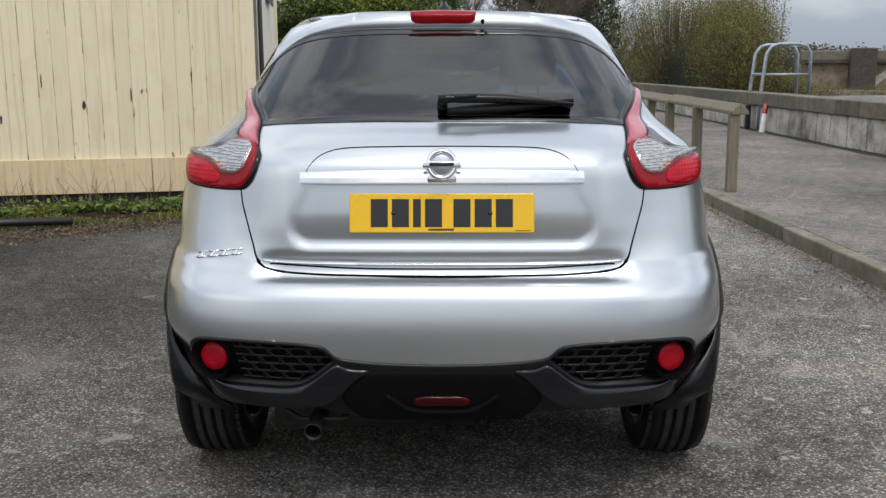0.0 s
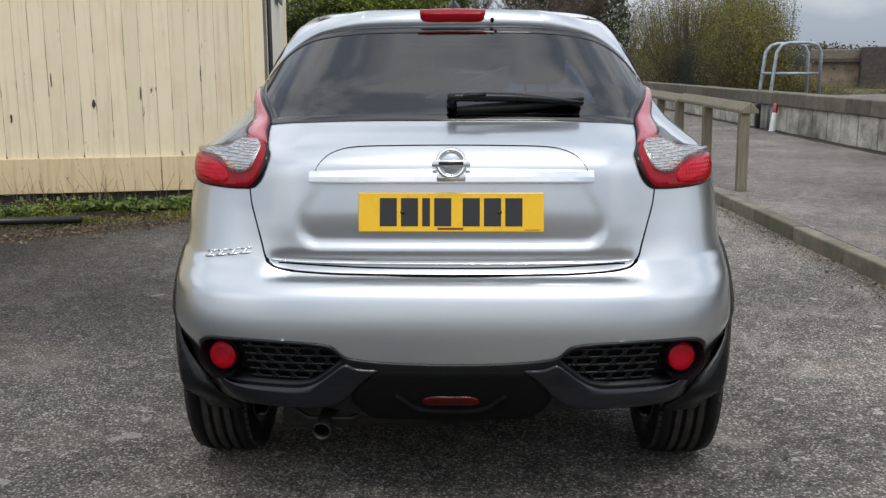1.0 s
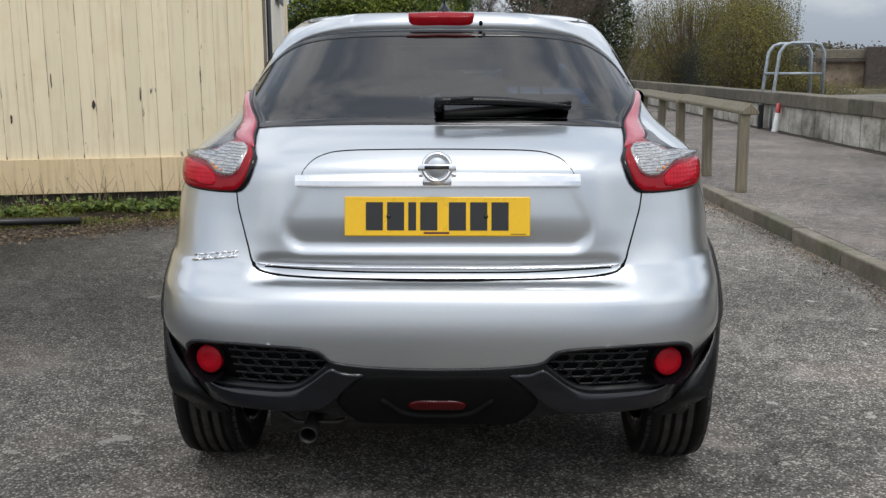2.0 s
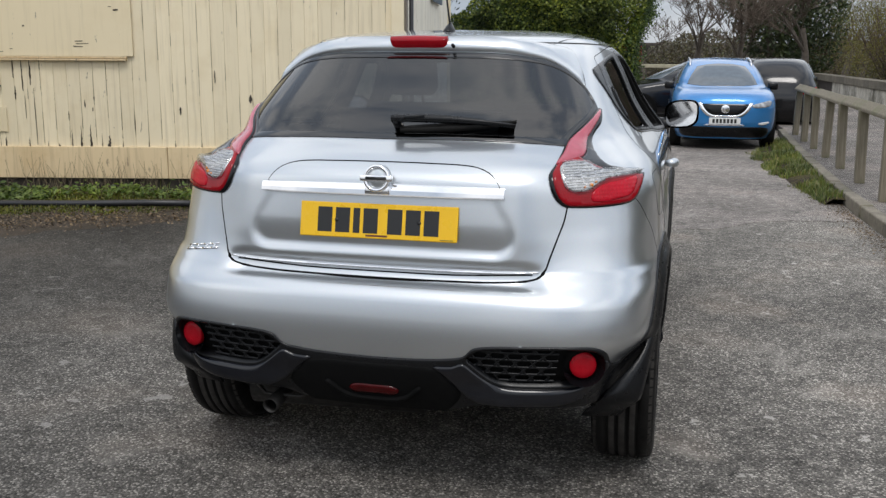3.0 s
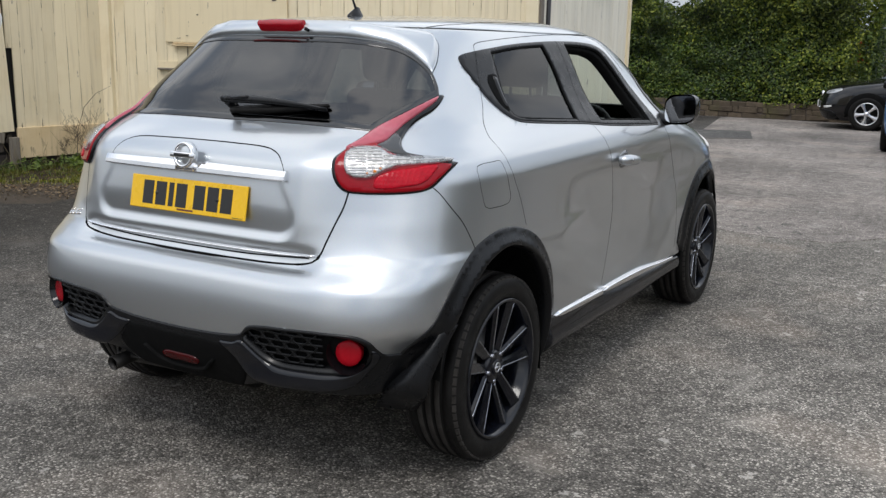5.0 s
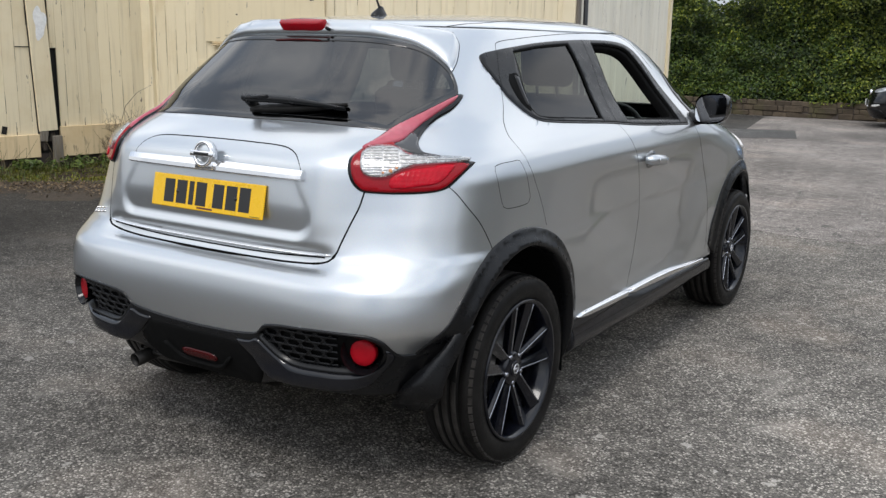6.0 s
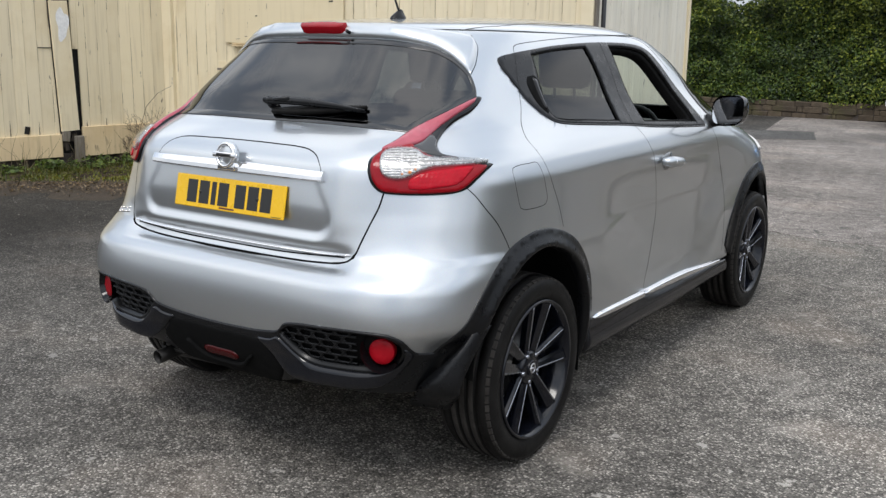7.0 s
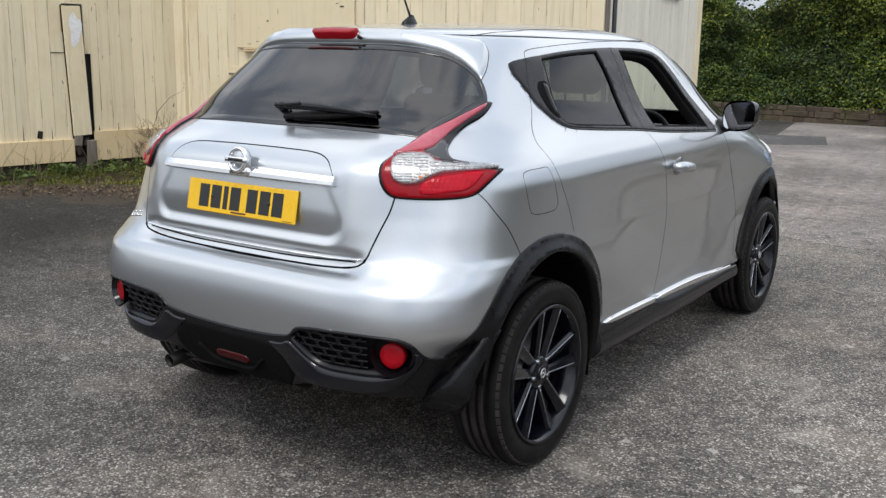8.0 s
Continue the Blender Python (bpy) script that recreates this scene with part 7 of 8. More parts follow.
leafy_tree("evergreen_tree", "dark evergreen tree standing behind the hedge", (-6.5, 23.5, 0), 8, [((-7.4, 23.3, 4.2), (2.0, 1.8, 1.9)), ((-2.7, 23.6, 3.7), (2.0, 1.5, 1.4)), ((-8.8, 23.6, 4.6), (2.2, 1.5, 1.8)), ((-5.2, 23.4, 5.6), (2.6, 1.6, 1.5))], DARK_LEAF, 0.13, 15000, 5)
leafy_tree("evergreen_tree", "dark evergreen tree standing behind the hedge", (-1.9, 24, 0), 7, [((-1.8, 24.0, 3.6), (1.6, 1.3, 1.2)), ((-2.6, 24.2, 5.0), (1.9, 1.3, 1.3))], HEDGE, 0.12, 8000, 6)
leafy_tree("evergreen_tree", "dark evergreen tree at the far end of the yard", (4.6, 40, 0), 9, [((4.6, 40, 4.0), (1.8, 1.6, 2.9)), ((3.6, 41, 5.4), (1.5, 1.6, 2.2)), ((6.0, 41, 3.4), (1.6, 1.6, 2.4))], DARK_LEAF, 0.17, 15000, 7)

# spring scrub beyond the river wall
scrub = empty("willow_scrub", "brownish green spring scrub behind the river wall", "bush")
r5 = np.random.default_rng(21)
masses = [((7.9, 24, 1.6), (1.15, 2.0, 1.5)), ((8.7, 27, 2.0), (1.5, 2.2, 2.0)), ((8.0, 31, 2.1), (2.0, 2.6, 2.2)), ((9.5, 30, 2.3), (1.6, 2.2, 2.2)), ((9.0, 36, 2.6), (2.6, 2.8, 2.6)), ((10.4, 33, 2.0), (1.7, 2.0, 1.9)), ((11.4, 36, 1.5), (1.4, 1.8, 1.5)), ((8.9, 23.5, 0.5), (1.0, 1.3, 0.8)), ((9.9, 27.5, 0.6), (1.3, 1.4, 0.8)), ((6.6, 44, 2.6), (3.0, 3.0, 2.8)), ((17.5, 45, -0.1), (3.5, 1.5, 0.8)), ((23.5, 46, -0.1), (4.0, 1.5, 0.75))]
P, D = [], []
stems = bmesh.new()
for c, rad in masses:
    p, d = lumpy(r5, 21000, c, rad, inner=0.45)
    P.append(p)
    D.append(d)
    for k in range(120):
        a, e = r5.uniform(0, 2 * math.pi), r5.uniform(0.45, 1.45)
        w = Vector((math.cos(a) * math.cos(e) * rad[0], math.sin(a) * math.cos(e) * rad[1], math.sin(e) * rad[2] * 1.05))
        b = Vector((c[0] + r5.normal(0, 0.25), c[1] + r5.normal(0, 0.25), c[2] - rad[2] * 0.9))
        m1 = b + w * 0.8 + Vector((0, 0, rad[2] * 0.35))
        tube(stems, [b, m1, b + w * r5.uniform(0.8, 1.0) + Vector((0, 0, rad[2] * 0.55))], [0.022, 0.014, 0.006], 3, caps=False)
part("scrub_stem_mass", stems, TWIG, scrub)
leaf_cloud("scrub_leaves", np.concatenate(P), np.concatenate(D), 0.047, SCRUB, scrub, rng=r5)
# dark blob inside the scrub, its shade painted as a solid
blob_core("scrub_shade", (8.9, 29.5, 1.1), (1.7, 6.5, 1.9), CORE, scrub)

# unseen scrub added along the river wall, to darken reflections in the car's side
added_scrub = empty("willow_scrub", "unseen scrub added beside the footpath to darken car reflections", "bush")
r6 = np.random.default_rng(22)
P, D = [], []
stems = bmesh.new()
for y0 in np.arange(4.0, 15.0, 2.4):
    c, rad = (9.2 + r6.normal(0, 0.4), y0, 1.6 + r6.uniform(-0.2, 0.3)), (1.4, 1.9, 1.9 + r6.uniform(-0.2, 0.4))
    p, d = lumpy(r6, 4200, c, rad, inner=0.45)
    P.append(p)
    D.append(d)
    for k in range(40):
        a, e = r6.uniform(0, 2 * math.pi), r6.uniform(0.5, 1.4)
        w = Vector((math.cos(a) * math.cos(e) * rad[0], math.sin(a) * math.cos(e) * rad[1], math.sin(e) * rad[2]))
        b = Vector((c[0] + r6.normal(0, 0.2), c[1] + r6.normal(0, 0.2), -0.1))
        tube(stems, [b, b + w * 0.8 + Vector((0, 0, rad[2] * 0.4)), b + w + Vector((0, 0, rad[2] * 0.6))], [0.024, 0.015, 0.006], 3, caps=False)
part("scrub_stem_mass", stems, TWIG, added_scrub)
leaf_cloud("scrub_leaves", np.concatenate(P), np.concatenate(D), 0.13, SCRUB, added_scrub, rng=r6)
# another near-black blob that paints the inner shade of this scrub
blob_core("scrub_shade", (9.4, 9.0, 1.2), (1.0, 6.5, 1.8), CORE, added_scrub, 3)

# bare trees and far woods
for k, (x, y, h) in enumerate(((1.4, 46, 8.0), (4.3, 52, 9.5), (-0.9, 44, 6.5), (3.0, 40, 5.5), (8.8, 50, 9.0), (1.8, 62, 9.0), (5.2, 33, 7.5), (2.6, 27.5, 6.0), (11.5, 60, 8))):
    bare_tree(x, y, h, 30 + k, "leafless spring tree in the distance", depth=4 if y > 48 else 5)
woods = np.random.default_rng(77)
n = 70000
wx = woods.uniform(-30, 40, n)
wy = 66 + woods.normal(0, 3, n)
wtop = 2.6 + 1.3 * np.array([noise.noise(Vector((v * 0.22, 0, 0))) + 0.6 * noise.noise(Vector((v * 0.8, 4, 0))) for v in wx])
wz = wtop * woods.uniform(0, 1, n) ** 0.75
tagged(leaf_cloud("far_woods", np.stack([wx, wy, wz], 1), np.tile([0, -1, 0.2], (n, 1)), 0.17, foliage("far_wood_twigs", (0.045, 0.035, 0.026), (0.07, 0.055, 0.04), (0.10, 0.08, 0.05), (0.075, 0.08, 0.035)), rng=woods), "brown leafless woods along the horizon", "woods", kind="stuff")
for k, (x0, x1, z) in enumerate(((-9, 14, 2.4), (-40, -9, 3.0), (14, 46, 1.7))):
    bm = bmesh.new()
    box(bm, x0, x1, 69, 72, -0.2, z)
    bmesh.ops.subdivide_edges(bm, edges=bm.edges, cuts=10, use_grid_fill=True)
    for v in bm.verts:
        v.co.z += 0.7 * noise.noise(v.co * 0.5) * (v.co.z > 1)
    tagged(part("distant_treeline", bm, plain("far_wood_shade", (0.05, 0.042, 0.034), 1.0, vary=0.4, scale=2.0)), "far brown tree line on the horizon", "tree line", kind="structure")


# ---- verges ----
def verge(name, outer, inner_, z_out, z_in, label, lumps=0.03, material=TURF):
    """A turf strip between two lines of the plan."""
    bm = bmesh.new()
    rows = []
    n, m = 120, 8
    for i in range(n):
        t = i / (n - 1)
        a = Vector([np.interp(t, np.linspace(0, 1, len(outer)), [p[j] for p in outer]) for j in (0, 1)])
        b = Vector([np.interp(t, np.linspace(0, 1, len(inner_)), [p[j] for p in inner_]) for j in (0, 1)])
        row = []
        for j in range(m):
            s = j / (m - 1)
            p = a.lerp(b, s)
            wob = noise.noise(Vector((p.x * 2.2, p.y * 2.2, 1)))
            if j == 0:
                p += (a - b).normalized() * (0.22 * wob + 0.1 * noise.noise(Vector((p.x * 7, p.y * 7, 2))))
            z = z_out + (z_in - z_out) * min(1, s * 2.2) + (lumps * wob if j else -0.02)
            row.append(bm.verts.new((p.x, p.y, z)))
        rows.append(row)
    for r0, r1 in zip(rows, rows[1:]):
        for j in range(m - 1):
            bm.faces.new((r0[j], r0[j + 1], r1[j + 1], r1[j]))
    bmesh.ops.recalc_face_normals(bm, faces=bm.faces)
    if sum(f.normal.z for f in bm.faces) < 0:
        bmesh.ops.reverse_faces(bm, faces=bm.faces)
    tree = BVHTree.FromBMesh(bm)
    tagged(part(name, bm, material, label=label), category="verge", kind="structure")
    return tree


def blades(name, tree, boxes, count, height, material, label, seed=4, width=0.006):
    """Grass blades standing on a turf strip, thinned out in patches."""
    r = np.random.default_rng(seed)
    V, F = [], []
    while len(F) < count * 2:
        bx = boxes[r.integers(len(boxes))]
        x, y = r.uniform(bx[0], bx[1]), r.uniform(bx[2], bx[3])
        if noise.noise(Vector((x * 1.6, y * 1.6, 7))) + 0.5 * noise.noise(Vector((x * 5, y * 5, 2))) < r.uniform(-0.35, 0.45):
            continue
        hit = tree.ray_cast(Vector((x, y, 3)), Vector((0, 0, -1)))[0]
        if hit is None:
            continue
        h, a, w = height * r.uniform(0.35, 1.3), r.uniform(0, 2 * math.pi), width * r.uniform(0.6, 1.3)
        d, u = Vector((math.cos(a), math.sin(a), 0)), Vector((-math.sin(a), math.cos(a), 0))
        b = r.uniform(0.1, 0.8) * h
        k = len(V)
        V += [hit - u * w - Vector((0, 0, 0.01)), hit + u * w - Vector((0, 0, 0.01)), hit + d * b * 0.35 + Vector((0, 0, h * 0.6)) - u * w * 0.7, hit + d * b * 0.35 + Vector((0, 0, h * 0.6)) + u * w * 0.7, hit + d * b + Vector((0, 0, h))]
        F += [(k, k + 1, k + 3, k + 2), (k + 2, k + 3, k + 4)]
    tagged(from_lists(name, [tuple(v) for v in V], F, material, label=label), category="grass", kind="stuff")


hut_turf = verge("verge_hut", [(-7.4, 1.9), (-6.6, 3.1), (-5.9, 3.6), (-5.3, 3.90), (-4.8, 4.22), (-4.1, 4.45), (-3.4, 4.92), (-2.4, 5.5), (-1.5, 6.2), (-1.3, 8.0)], [(-7.65, 1.6), (-7.4, 3.2), (-7.1, 4.7), (-6.95, 5.55), (-5.4, 6.0), (-4.2, 6.25), (-3.0, 6.5), (-2.0, 6.75), (-1.9, 8.0)], -0.005, 0.02, "mossy grass verge at the foot of the hut")
verge("soil_edge", [(-7.35, 1.3), (-6.3, 2.3), (-5.3, 2.75), (-4.65, 3.05), (-4.2, 3.55), (-3.75, 4.02), (-3.2, 4.65), (-2.5, 5.3), (-1.5, 6.05)], [(-7.6, 2.2), (-6.8, 3.4), (-6.1, 3.95), (-5.5, 4.3), (-5.0, 4.65), (-4.3, 5.0), (-3.4, 5.5), (-2.6, 6.0), (-1.6, 6.5)], -0.004, 0.014, "dark leafy soil between the tarmac and the verge", 0.016, SOIL)
blades("verge_grass", hut_turf, [(-7.6, -1.4, 1.6, 7)], 4200, 0.038, GRASS, "short rough grass on the mossy verge")
blades("long_grass", hut_turf, [(-7.5, -6.6, 2, 5.6), (-7.0, -1.9, 5.3, 6.75)], 500, 0.11, GRASS, "longer grass along the hut foot", seed=9, width=0.005)
blades("moss_tufts", hut_turf, [(-7.6, -1.4, 1.6, 7)], 15000, 0.028, MOSS, "yellow-green moss tufts on the verge", seed=31, width=0.009)
# broad leaved weeds near the wall
rw = np.random.default_rng(5)
P, D = [], []
for k in range(620):
    x = rw.uniform(-7.2, -2.0)
    y = np.interp(x, [-7.2, -6.9, -2.0], [3.0, 5.2, 6.45]) - abs(rw.normal(0, 0.32 if x < -5.2 else 0.10))
    hit = hut_turf.ray_cast(Vector((x, y, 3)), Vector((0, 0, -1)))[0]
    if hit is None or (x > -5.2 and k % 3):
        continue
    m = rw.integers(8, 22)
    q = np.array(hit) + rw.normal(0, 1, (m, 3)) * (0.055, 0.055, 0.024) + (0, 0, rw.uniform(0.03, 0.09))
    P.append(q)
    D.append(np.tile([0, -0.2, 1.0], (m, 1)))
tagged(leaf_cloud("weeds", np.concatenate(P), np.concatenate(D), 0.052, WEED, rng=rw, spread=0.45), "broad leaved weeds along the hut wall", "weeds", kind="stuff")
# leafless sapling by the shed
bm = bmesh.new()
limbs = []
for k in range(6):
    branches(np.random.default_rng(8 + k), (-6.90 + 0.025 * k, 4.98 + 0.05 * (k % 3), 0.03), 0.55 + 0.09 * k, 0.0032, 2 if k % 2 else 3, limbs, lean=0.55)
for pts, rs, lvl in limbs:
    tube(bm, pts, [max(v, 0.0014) for v in rs], 4, caps=False)
tube(bm, [(-6.88, 5.0, 0.05), (-6.86, 5.02, 0.42), (-6.78, 5.06, 0.68), (-6.64, 5.12, 0.84), (-6.46, 5.18, 0.93)], [0.004, 0.0035, 0.003, 0.0022, 0.0014], 5, caps=False)
sap = empty("sapling", "dry leafless sapling against the shed wall", "sapling")
part("stem", bm, TWIG, sap)
# dry stems along the foot of the hut
rs2 = np.random.default_rng(41)
bm = bmesh.new()
for k in range(150):
    s = rs2.uniform(0.3, 5.0) if k % 3 else rs2.uniform(1.2, 2.6)
    p = along(HC, HP, s, 0.03, 0.04 + abs(rs2.normal(0, 0.08)))
    h = rs2.uniform(0.12, 0.42)
    tip = p + Vector((rs2.normal(0, 0.09), rs2.normal(0, 0.05), h))
    tube(bm, [p, p.lerp(tip, 0.5) + Vector((rs2.normal(0, 0.02), rs2.normal(0, 0.02), 0)), tip], [0.0028, 0.0022, 0.0012], 4, caps=False)
for k in range(60):
    p = along(HS, HC, SHED - rs2.uniform(0.1, 3.4), 0.03, 0.05 + abs(rs2.normal(0, 0.10)))
    tip = p + Vector((rs2.normal(0.02, 0.08), rs2.normal(0, 0.12), rs2.uniform(0.12, 0.4)))
    tube(bm, [p, p.lerp(tip, 0.5) + Vector((0, rs2.normal(0, 0.03), 0.02)), tip], [0.0028, 0.0022, 0.0012], 4, caps=False)
tagged(part("dry_stems", bm, plain("dry_straw", (0.19, 0.15, 0.09), 0.9, vary=0.4)), "dry dead stems along the hut foot", "dry stems", kind="stuff")
# black pipe lying on the verge
bm = bmesh.new()
tube(bm, [(-3.22, 5.28, 0.062), (-4.0, 5.14, 0.062), (-4.6, 4.97, 0.054), (-5.4, 4.78, 0.052), (-6.0, 4.66, 0.035)], 0.032, 12)
tagged(part("drain_hose", bm, BLACK_PIPE), "black plastic pipe lying on the grass", "pipe")
# earthy strip and weeds at the kerb
kerb_turf = verge("verge_kerb", [(2.35, 7.2), (2.2, 8.6), (2.05, 10.5), (2.0, 12.4), (2.35, 14.5)], [(2.56, 7.2), (2.56, 8.6), (2.58, 10.5), (2.63, 12.4), (2.68, 14.5)], -0.006, 0.06, "rough grass growing along the kerb")
blades("kerb_grass", kerb_turf, [(1.9, 2.7, 7.2, 14.5)], 5000, 0.07, GRASS, "rough grass along the kerb", seed=12)


def litter(name, count, where, size, material, label, seed):
    r = np.random.default_rng(seed)
    p = np.array([where(r) for _ in range(count)])
    tagged(leaf_cloud(name, p, np.tile([0, 0, 1.0], (count, 1)), size, material, rng=r, spread=0.35), label, "litter", kind="stuff")


litter("dead_leaves", 2600, lambda r: ((lambda y: (kerb_x(y) - 0.03 - abs(r.normal(0, 0.11)), y, 0.012))(r.uniform(-1, 8))), 0.02, DEAD, "dead leaves gathered along the kerb", 3)
litter("verge_litter", 4600, lambda r: ((lambda t: (-6.6 + 4.6 * t + r.normal(0, 0.12), 2.95 + 2.9 * t - r.normal(0.05, 0.30), 0.026))(r.uniform(0, 1))), 0.028, DEAD, "dead leaves at the edge of the verge", 4)
r = np.random.default_rng(2)
V, F = [], []
for k in range(2600):
    near_kerb = k % 3 == 0
    x, y = (kerb_x(yy := r.uniform(-1, 9)) - abs(r.normal(0.05, 0.25)), yy) if near_kerb else (r.uniform(-6, 2.4), r.uniform(-1.6, 9))
    s = r.uniform(0.004, 0.010)
    b = len(V)
    V += [(x + s * r.uniform(0.6, 1.2), y, 0.0), (x - s * 0.5, y + s * r.uniform(0.6, 1.1), 0.0), (x - s * 0.5, y - s * r.uniform(0.6, 1.1), 0.0), (x, y, s * r.uniform(0.7, 1.2))]
    F += [(b, b + 1, b + 3), (b + 1, b + 2, b + 3), (b + 2, b, b + 3)]
tagged(from_lists("loose_chippings", V, F, masonry("loose_stone", (0.12, 0.11, 0.10), (0.32, 0.30, 0.27), 0.0, 30)), "loose stone chippings on the tarmac", "gravel", kind="stuff")


# ---- parked cars ----
SUV = {
    "z": [0.20, 0.35, 0.50, 0.70, 0.85, 0.95, 1.02, 1.07, 1.20, 1.40, 1.50, 1.56, 1.585],
    "w": [0.80, 0.87, 0.895, 0.90, 0.895, 0.875, 0.85, 0.82, 0.775, 0.68, 0.60, 0.47, 0.05],
    "rear": [0.12, 0.03, 0.0, 0.0, 0.04, 0.14, 0.45, 0.95, 1.22, 1.66, 1.95, 2.4, 3.0],
    "nose": [4.25, 4.33, 4.37, 4.37, 4.35, 4.32, 4.30, 4.28, 4.20, 4.02, 3.85, 3.6, 3.2],
    "square": [3.6, 3.6, 3.6, 3.5, 3.3, 3.0, 2.8, 2.8, 3.2, 3.4, 3.2, 2.6, 2.1],
    "prow": [4.0, 4.0, 4.0, 4.0, 4.0, 3.8, 3.8, 3.8, 3.8, 3.6, 3.2, 2.6, 2.1],
}
HATCH = dict(SUV)
HATCH["z"] = [0.18, 0.32, 0.46, 0.62, 0.74, 0.84, 0.92, 0.97, 1.10, 1.28, 1.38, 1.44, 1.465]
HATCH["w"] = [v * 0.96 for v in SUV["w"]]
HATCH["rear"] = [0.10, 0.0, -0.02, 0.02, 0.10, 0.26, 0.62, 0.95, 1.28, 1.72, 2.0, 2.4, 2.9]
HATCH["nose"] = [v - 0.25 for v in SUV["nose"]]
HATCH["square"] = [v * 0.86 for v in SUV["square"]]
HEADLAMP = plain("headlamp_cover", (0.34, 0.35, 0.36), 0.12, 0.3, vary=0.5, scale=18)
FAR_GLASS = plain("parked_car_glass", (0.10, 0.118, 0.135), 0.05)


def parked_car(label, spec, paint, m, group="", suv=True, size=1.0):
    own = empty("parked_car", label, "car", group)
    zs = np.r_[np.linspace(spec["z"][0], spec["z"][-3], 44), np.linspace(spec["z"][-3], spec["z"][-1], 8)[1:]]
    shell = shell_mesh(rings_of(spec, zs, 110, 1.0))
    sk = Skin(shell, 1.3, spec["nose"][3] - 1.3)
    part("body", shell.copy(), paint, own)
    k = spec["z"][-1] / 1.585
    g = dict(off=0.006, bevel=0.004, depth=0.01, grid=0.06, step=0.03)

    def lay(name, how, line, material, **kw):
        sk.patch(name, how, [(p[0], p[1] * k, *p[2:]) for p in line], material, own, **{**g, **kw})

    # windscreen, from above the bonnet to the roof
    sk2 = Skin(shell, 3.2, 1.0)
    sk2.patch("windscreen", "round", mirrored([(0, 1.075 * k), (10, 1.08 * k), (17.6, 1.10 * k, 1), (17.5, 1.25 * k), (17.0, 1.42 * k, 1), (9, 1.46 * k), (0, 1.47 * k)]), FAR_GLASS, own, **g)
    for fl in (1, -1):
        sk.patch("side_window", "side", [(1.55, 1.10 * k, 1), (2.0, 1.36 * k), (2.45, 1.46 * k), (2.5, 1.09 * k, 1)], FAR_GLASS, own, flip=fl, **g)
        sk.patch("side_window", "side", [(2.58, 1.09 * k, 1), (2.55, 1.47 * k, 1), (3.1, 1.45 * k), (3.55, 1.33 * k), (3.7, 1.14 * k, 1)], FAR_GLASS, own, flip=fl, **g)
        lay("headlamp", "round", [(18.5, 0.775), (25, 0.815), (35, 0.855), (37.5, 0.83), (34, 0.765), (26, 0.735), (20, 0.742)], HEADLAMP, off=0.014, flip=fl, grid=0.04)
        lay("lamp_strip", "round", [(24.5, 0.475), (33, 0.50), (34, 0.485), (29, 0.448), (25, 0.450)], WHITE, off=0.012, flip=fl, grid=0.03)
        lay("tail_lamp", "nose", [(20, 0.86), (30, 0.92), (37, 0.95), (36, 0.82), (28, 0.79), (21, 0.80)], RED_LENS, off=0.014, flip=fl, grid=0.04)
        sk.patch("sill", "side", [(1.15, 0.30, 1), (3.0, 0.30, 1), (3.0, 0.21, 1), (1.15, 0.21, 1)], PLASTIC, own, flip=fl, **g)
        bm = bmesh.new()
        c = sk.at("side", 1.62, 1.06 * k, fl)[0]
        box(bm, c.x + fl * 0.02, c.x + fl * 0.20, 1.55, 1.66, 1.0 * k, 1.14 * k, bevel=0.035, seg=3)
        part("door_mirror", bm, GLOSS, own)
        if suv:
            bm = bmesh.new()
            pts = [sk.tree.ray_cast(Vector((fl * 0.56, yy, 3)), Vector((0, 0, -1)))[0] for yy in (1.95, 2.1, 2.6, 3.1, 3.4)]
            tube(bm, [p + Vector((0, 0, h)) for p, h in zip(pts, (0, 0.045, 0.05, 0.045, 0))], 0.014, 8)
            part("roof_rail", bm, BRIGHT_ALLOY, own)
        for yy in (0.86, spec["nose"][3] - 0.86):
            hub = empty("wheel", parent=own)
            hub.matrix_local = pose(fl * 0.80 * spec["w"][3] / 0.9, yy, 0.325, 14, 0, 0 if fl > 0 else 180)
            bm = bmesh.new()
            lathe(bm, [(0.21, -0.10), (0.30, -0.105), (0.325, -0.08), (0.325, 0.08), (0.30, 0.105), (0.21, 0.10)], 40, pose(0, 0, 0, 0, 90), closed=True)
            part("tyre", bm, RUBBER, hub)
            bm = bmesh.new()
            lathe(bm, [(0.215, 0.10), (0.20, 0.095), (0.19, 0.05), (0.0001, 0.04)], 36, pose(0, 0, 0, 0, 90))
            part("rim", bm, ALLOY if suv else GLOSS, hub)
            bm = bmesh.new()
            lathe(bm, [(0.218, 0.100), (0.216, 0.110), (0.206, 0.110), (0.198, 0.098)], 40, pose(0, 0, 0, 0, 90))
            lathe(bm, [(0.045, 0.085), (0.044, 0.106), (0.0001, 0.108)], 24, pose(0, 0, 0, 0, 90))
            part("rim_lip", bm, BRIGHT_ALLOY, hub)
            for q in range(5):
                bm = bmesh.new()
                rows = []
                for r, w, top in ((0.03, 0.030, 0.098), (0.09, 0.026, 0.100), (0.15, 0.036, 0.104), (0.205, 0.060, 0.106)):
                    rows.append([bm.verts.new(c) for c in ((top - 0.03, -w, r), (top, -w * 0.72, r), (top + 0.006, 0, r), (top, w * 0.72, r), (top - 0.03, w, r))])
                for r0, r1 in zip(rows, rows[1:]):
                    for c in range(4):
                        bm.faces.new((r0[c], r0[c + 1], r1[c + 1], r1[c]))
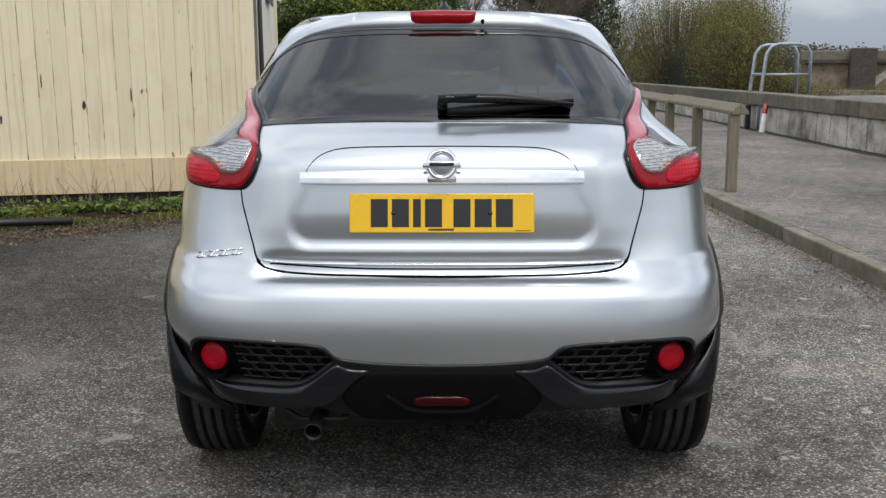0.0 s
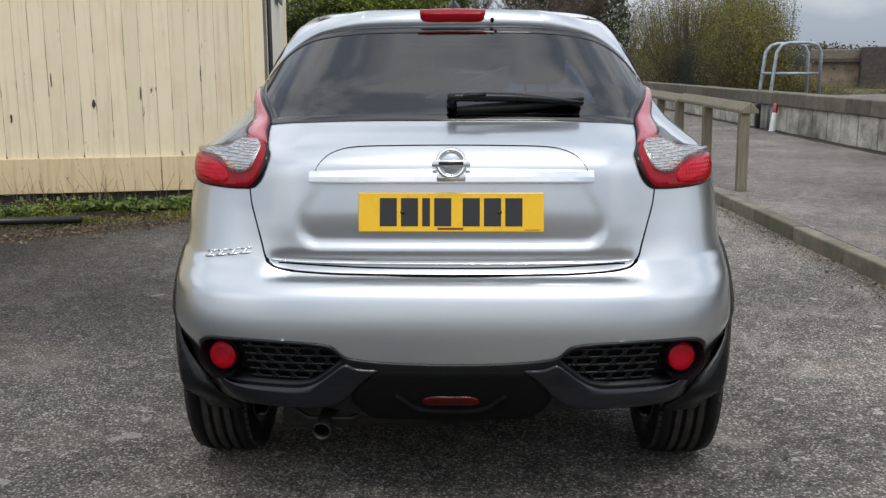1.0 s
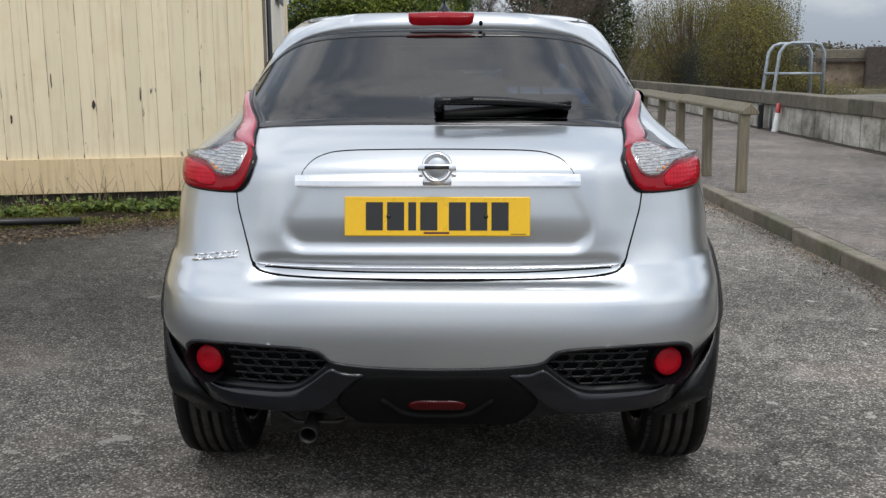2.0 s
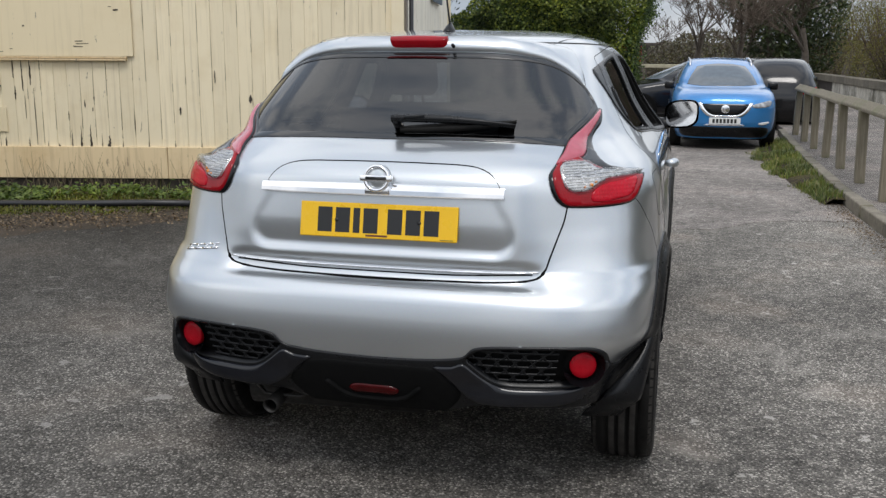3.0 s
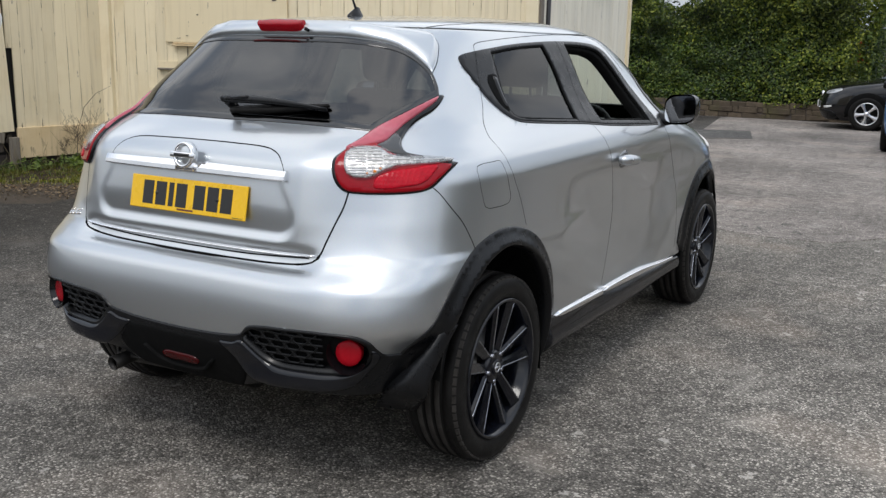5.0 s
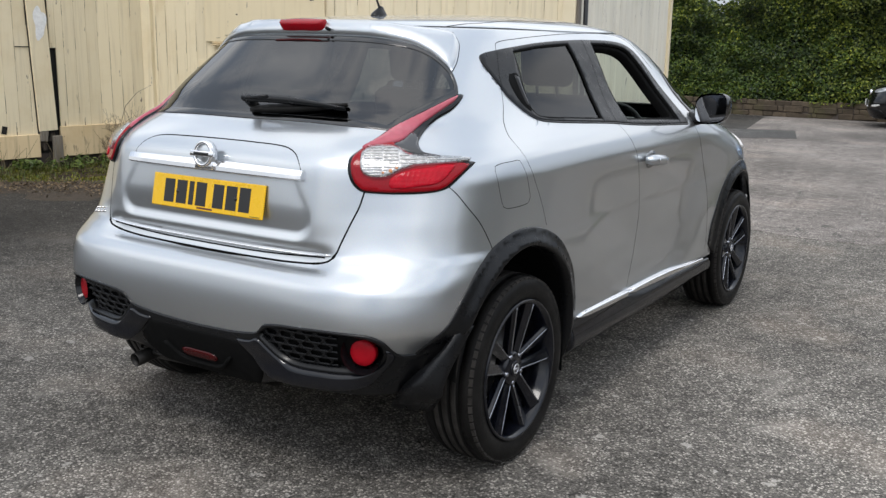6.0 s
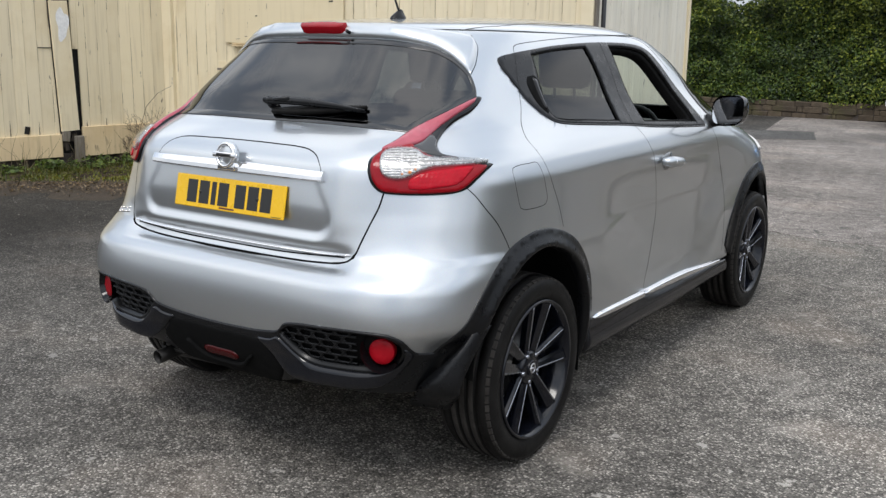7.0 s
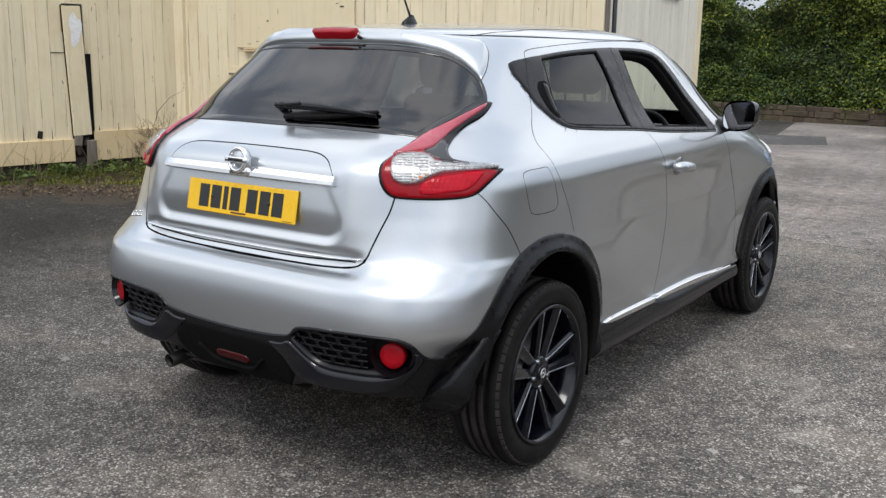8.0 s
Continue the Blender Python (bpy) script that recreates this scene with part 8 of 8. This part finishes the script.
                bmesh.ops.recalc_face_normals(bm, faces=bm.faces)
                bmesh.ops.transform(bm, verts=bm.verts, matrix=pose(0, 0, 0, q * 72 + 12))
                part("spoke", bm, BRIGHT_ALLOY, hub, smooth=False)
            ring = [(yy + 0.40 * math.cos(t), 0.33 + 0.40 * math.sin(t)) for t in (math.pi * q / 14 for q in range(-1, 16))]
            sk.patch("arch", "side", ring, PLASTIC if suv else DEEP, own, flip=fl, sharp=True, **g)
    lay("grille", "round", mirrored([(0, 0.80), (17.5, 0.80, 1), (11, 0.625), (0, 0.61)]), GLOSS)
    if suv:
        for fl in (1, -1):
            lay("chrome_blade", "round", [(0.01, 0.575, 1), (12.5, 0.595), (20, 0.815, 1), (17.6, 0.815, 1), (10.8, 0.63), (0.01, 0.605, 1)], CHROME, off=0.020, flip=fl, grid=0.04)
    lay("lower_intake", "round", mirrored([(0, 0.40), (18, 0.41), (33, 0.39), (36, 0.30), (32, 0.235), (0, 0.23)]), PLASTIC, off=0.010)
    lay("skid_strip", "round", mirrored([(0, 0.455), (13, 0.455), (15, 0.435), (0, 0.43)]), BRIGHT_ALLOY, off=0.02, grid=0.04)
    p = sk.at("round", 0, 0.51 * k)[0]
    plate_ob = part("number_plate", made(-0.26, 0.26, p.y - 0.035, p.y - 0.02, 0.455 * k, 0.455 * k + 0.111, bevel=0.003), WHITE, own, smooth=False)
    for q in range(7):
        part("plate_bar", made(-0.205 + q * 0.06, -0.165 + q * 0.06, p.y - 0.0365, p.y - 0.034, 0.455 * k + 0.02, 0.455 * k + 0.091), INK, plate_ob, smooth=False)
    bm = bmesh.new()
    e = sk.at("round", 0, 0.715 * k)[0]
    lathe(bm, [(0.07, -0.01), (0.07, 0.02), (0.05, 0.026), (0.0001, 0.026)], 28, Matrix.Translation(e) @ pose(0, -0.01, 0, 90))
    part("emblem", bm, CHROME, own)
    part("underbody", made(-0.7, 0.7, 0.3, spec["nose"][3] - 0.3, 0.17, 0.4, bevel=0.05), DEEP, own, smooth=False)
    shell.free()
    own.matrix_world = m @ Matrix.Scale(size, 4)
    return own


parked_car("bright blue crossover parked facing the yard", SUV, BLUE, pose(1.60, 12.85, 0, 0, 0, 1.5), "parked cars", size=0.92)
parked_car("black hatchback parked beside the hedge", HATCH, BLACK_PAINT, pose(-0.91, 18.38, 0, 0, 0, -83), "parked cars", suv=False)
parked_car("dark grey hatchback parked behind the black car", HATCH, plain("dark_grey_paint", (0.06, 0.065, 0.07), 0.25, 0.4, Coat_Weight=1.0, Coat_Roughness=0.04), pose(-0.1, 20.6, 0, 0, 0, -70), "parked cars", suv=False)
parked_car("black hatchback parked with its tail lamps showing", HATCH, BLACK_PAINT, pose(2.95, 21.6, 0, 0, 0, 178), "parked cars", suv=False)

# pale rail fence and red notice board past the hedge
fence = empty("pale_fence", "pale painted rail fence behind the parked cars", "fence")
for x in (-0.65, 1.3, 3.3):
    part("fence_post", made(x - 0.05, x + 0.05, 25.95, 26.05, 0, 1.25, bevel=0.01), PALE_RAIL, fence, smooth=False)
for z in (0.62, 1.16):
    part("fence_rail", made(-0.70, 3.4, 25.92, 25.97, z, z + 0.10, bevel=0.01), PALE_RAIL, fence, smooth=False)
board_ob = empty("notice_board", "red notice board with a dark panel", "sign")
part("board_face", made(-1.35, -0.30, 26.3, 26.36, 1.22, 1.80, bevel=0.02), RED_PAINT, board_ob, smooth=False)
part("board_panel", made(-1.20, -0.62, 26.285, 26.30, 1.40, 1.66, bevel=0.005), GLOSS, board_ob, smooth=False)
for x in (-1.25, -0.40):
    part("board_post", made(x - 0.04, x + 0.04, 26.36, 26.44, 0, 1.8), BARK, board_ob, smooth=False)
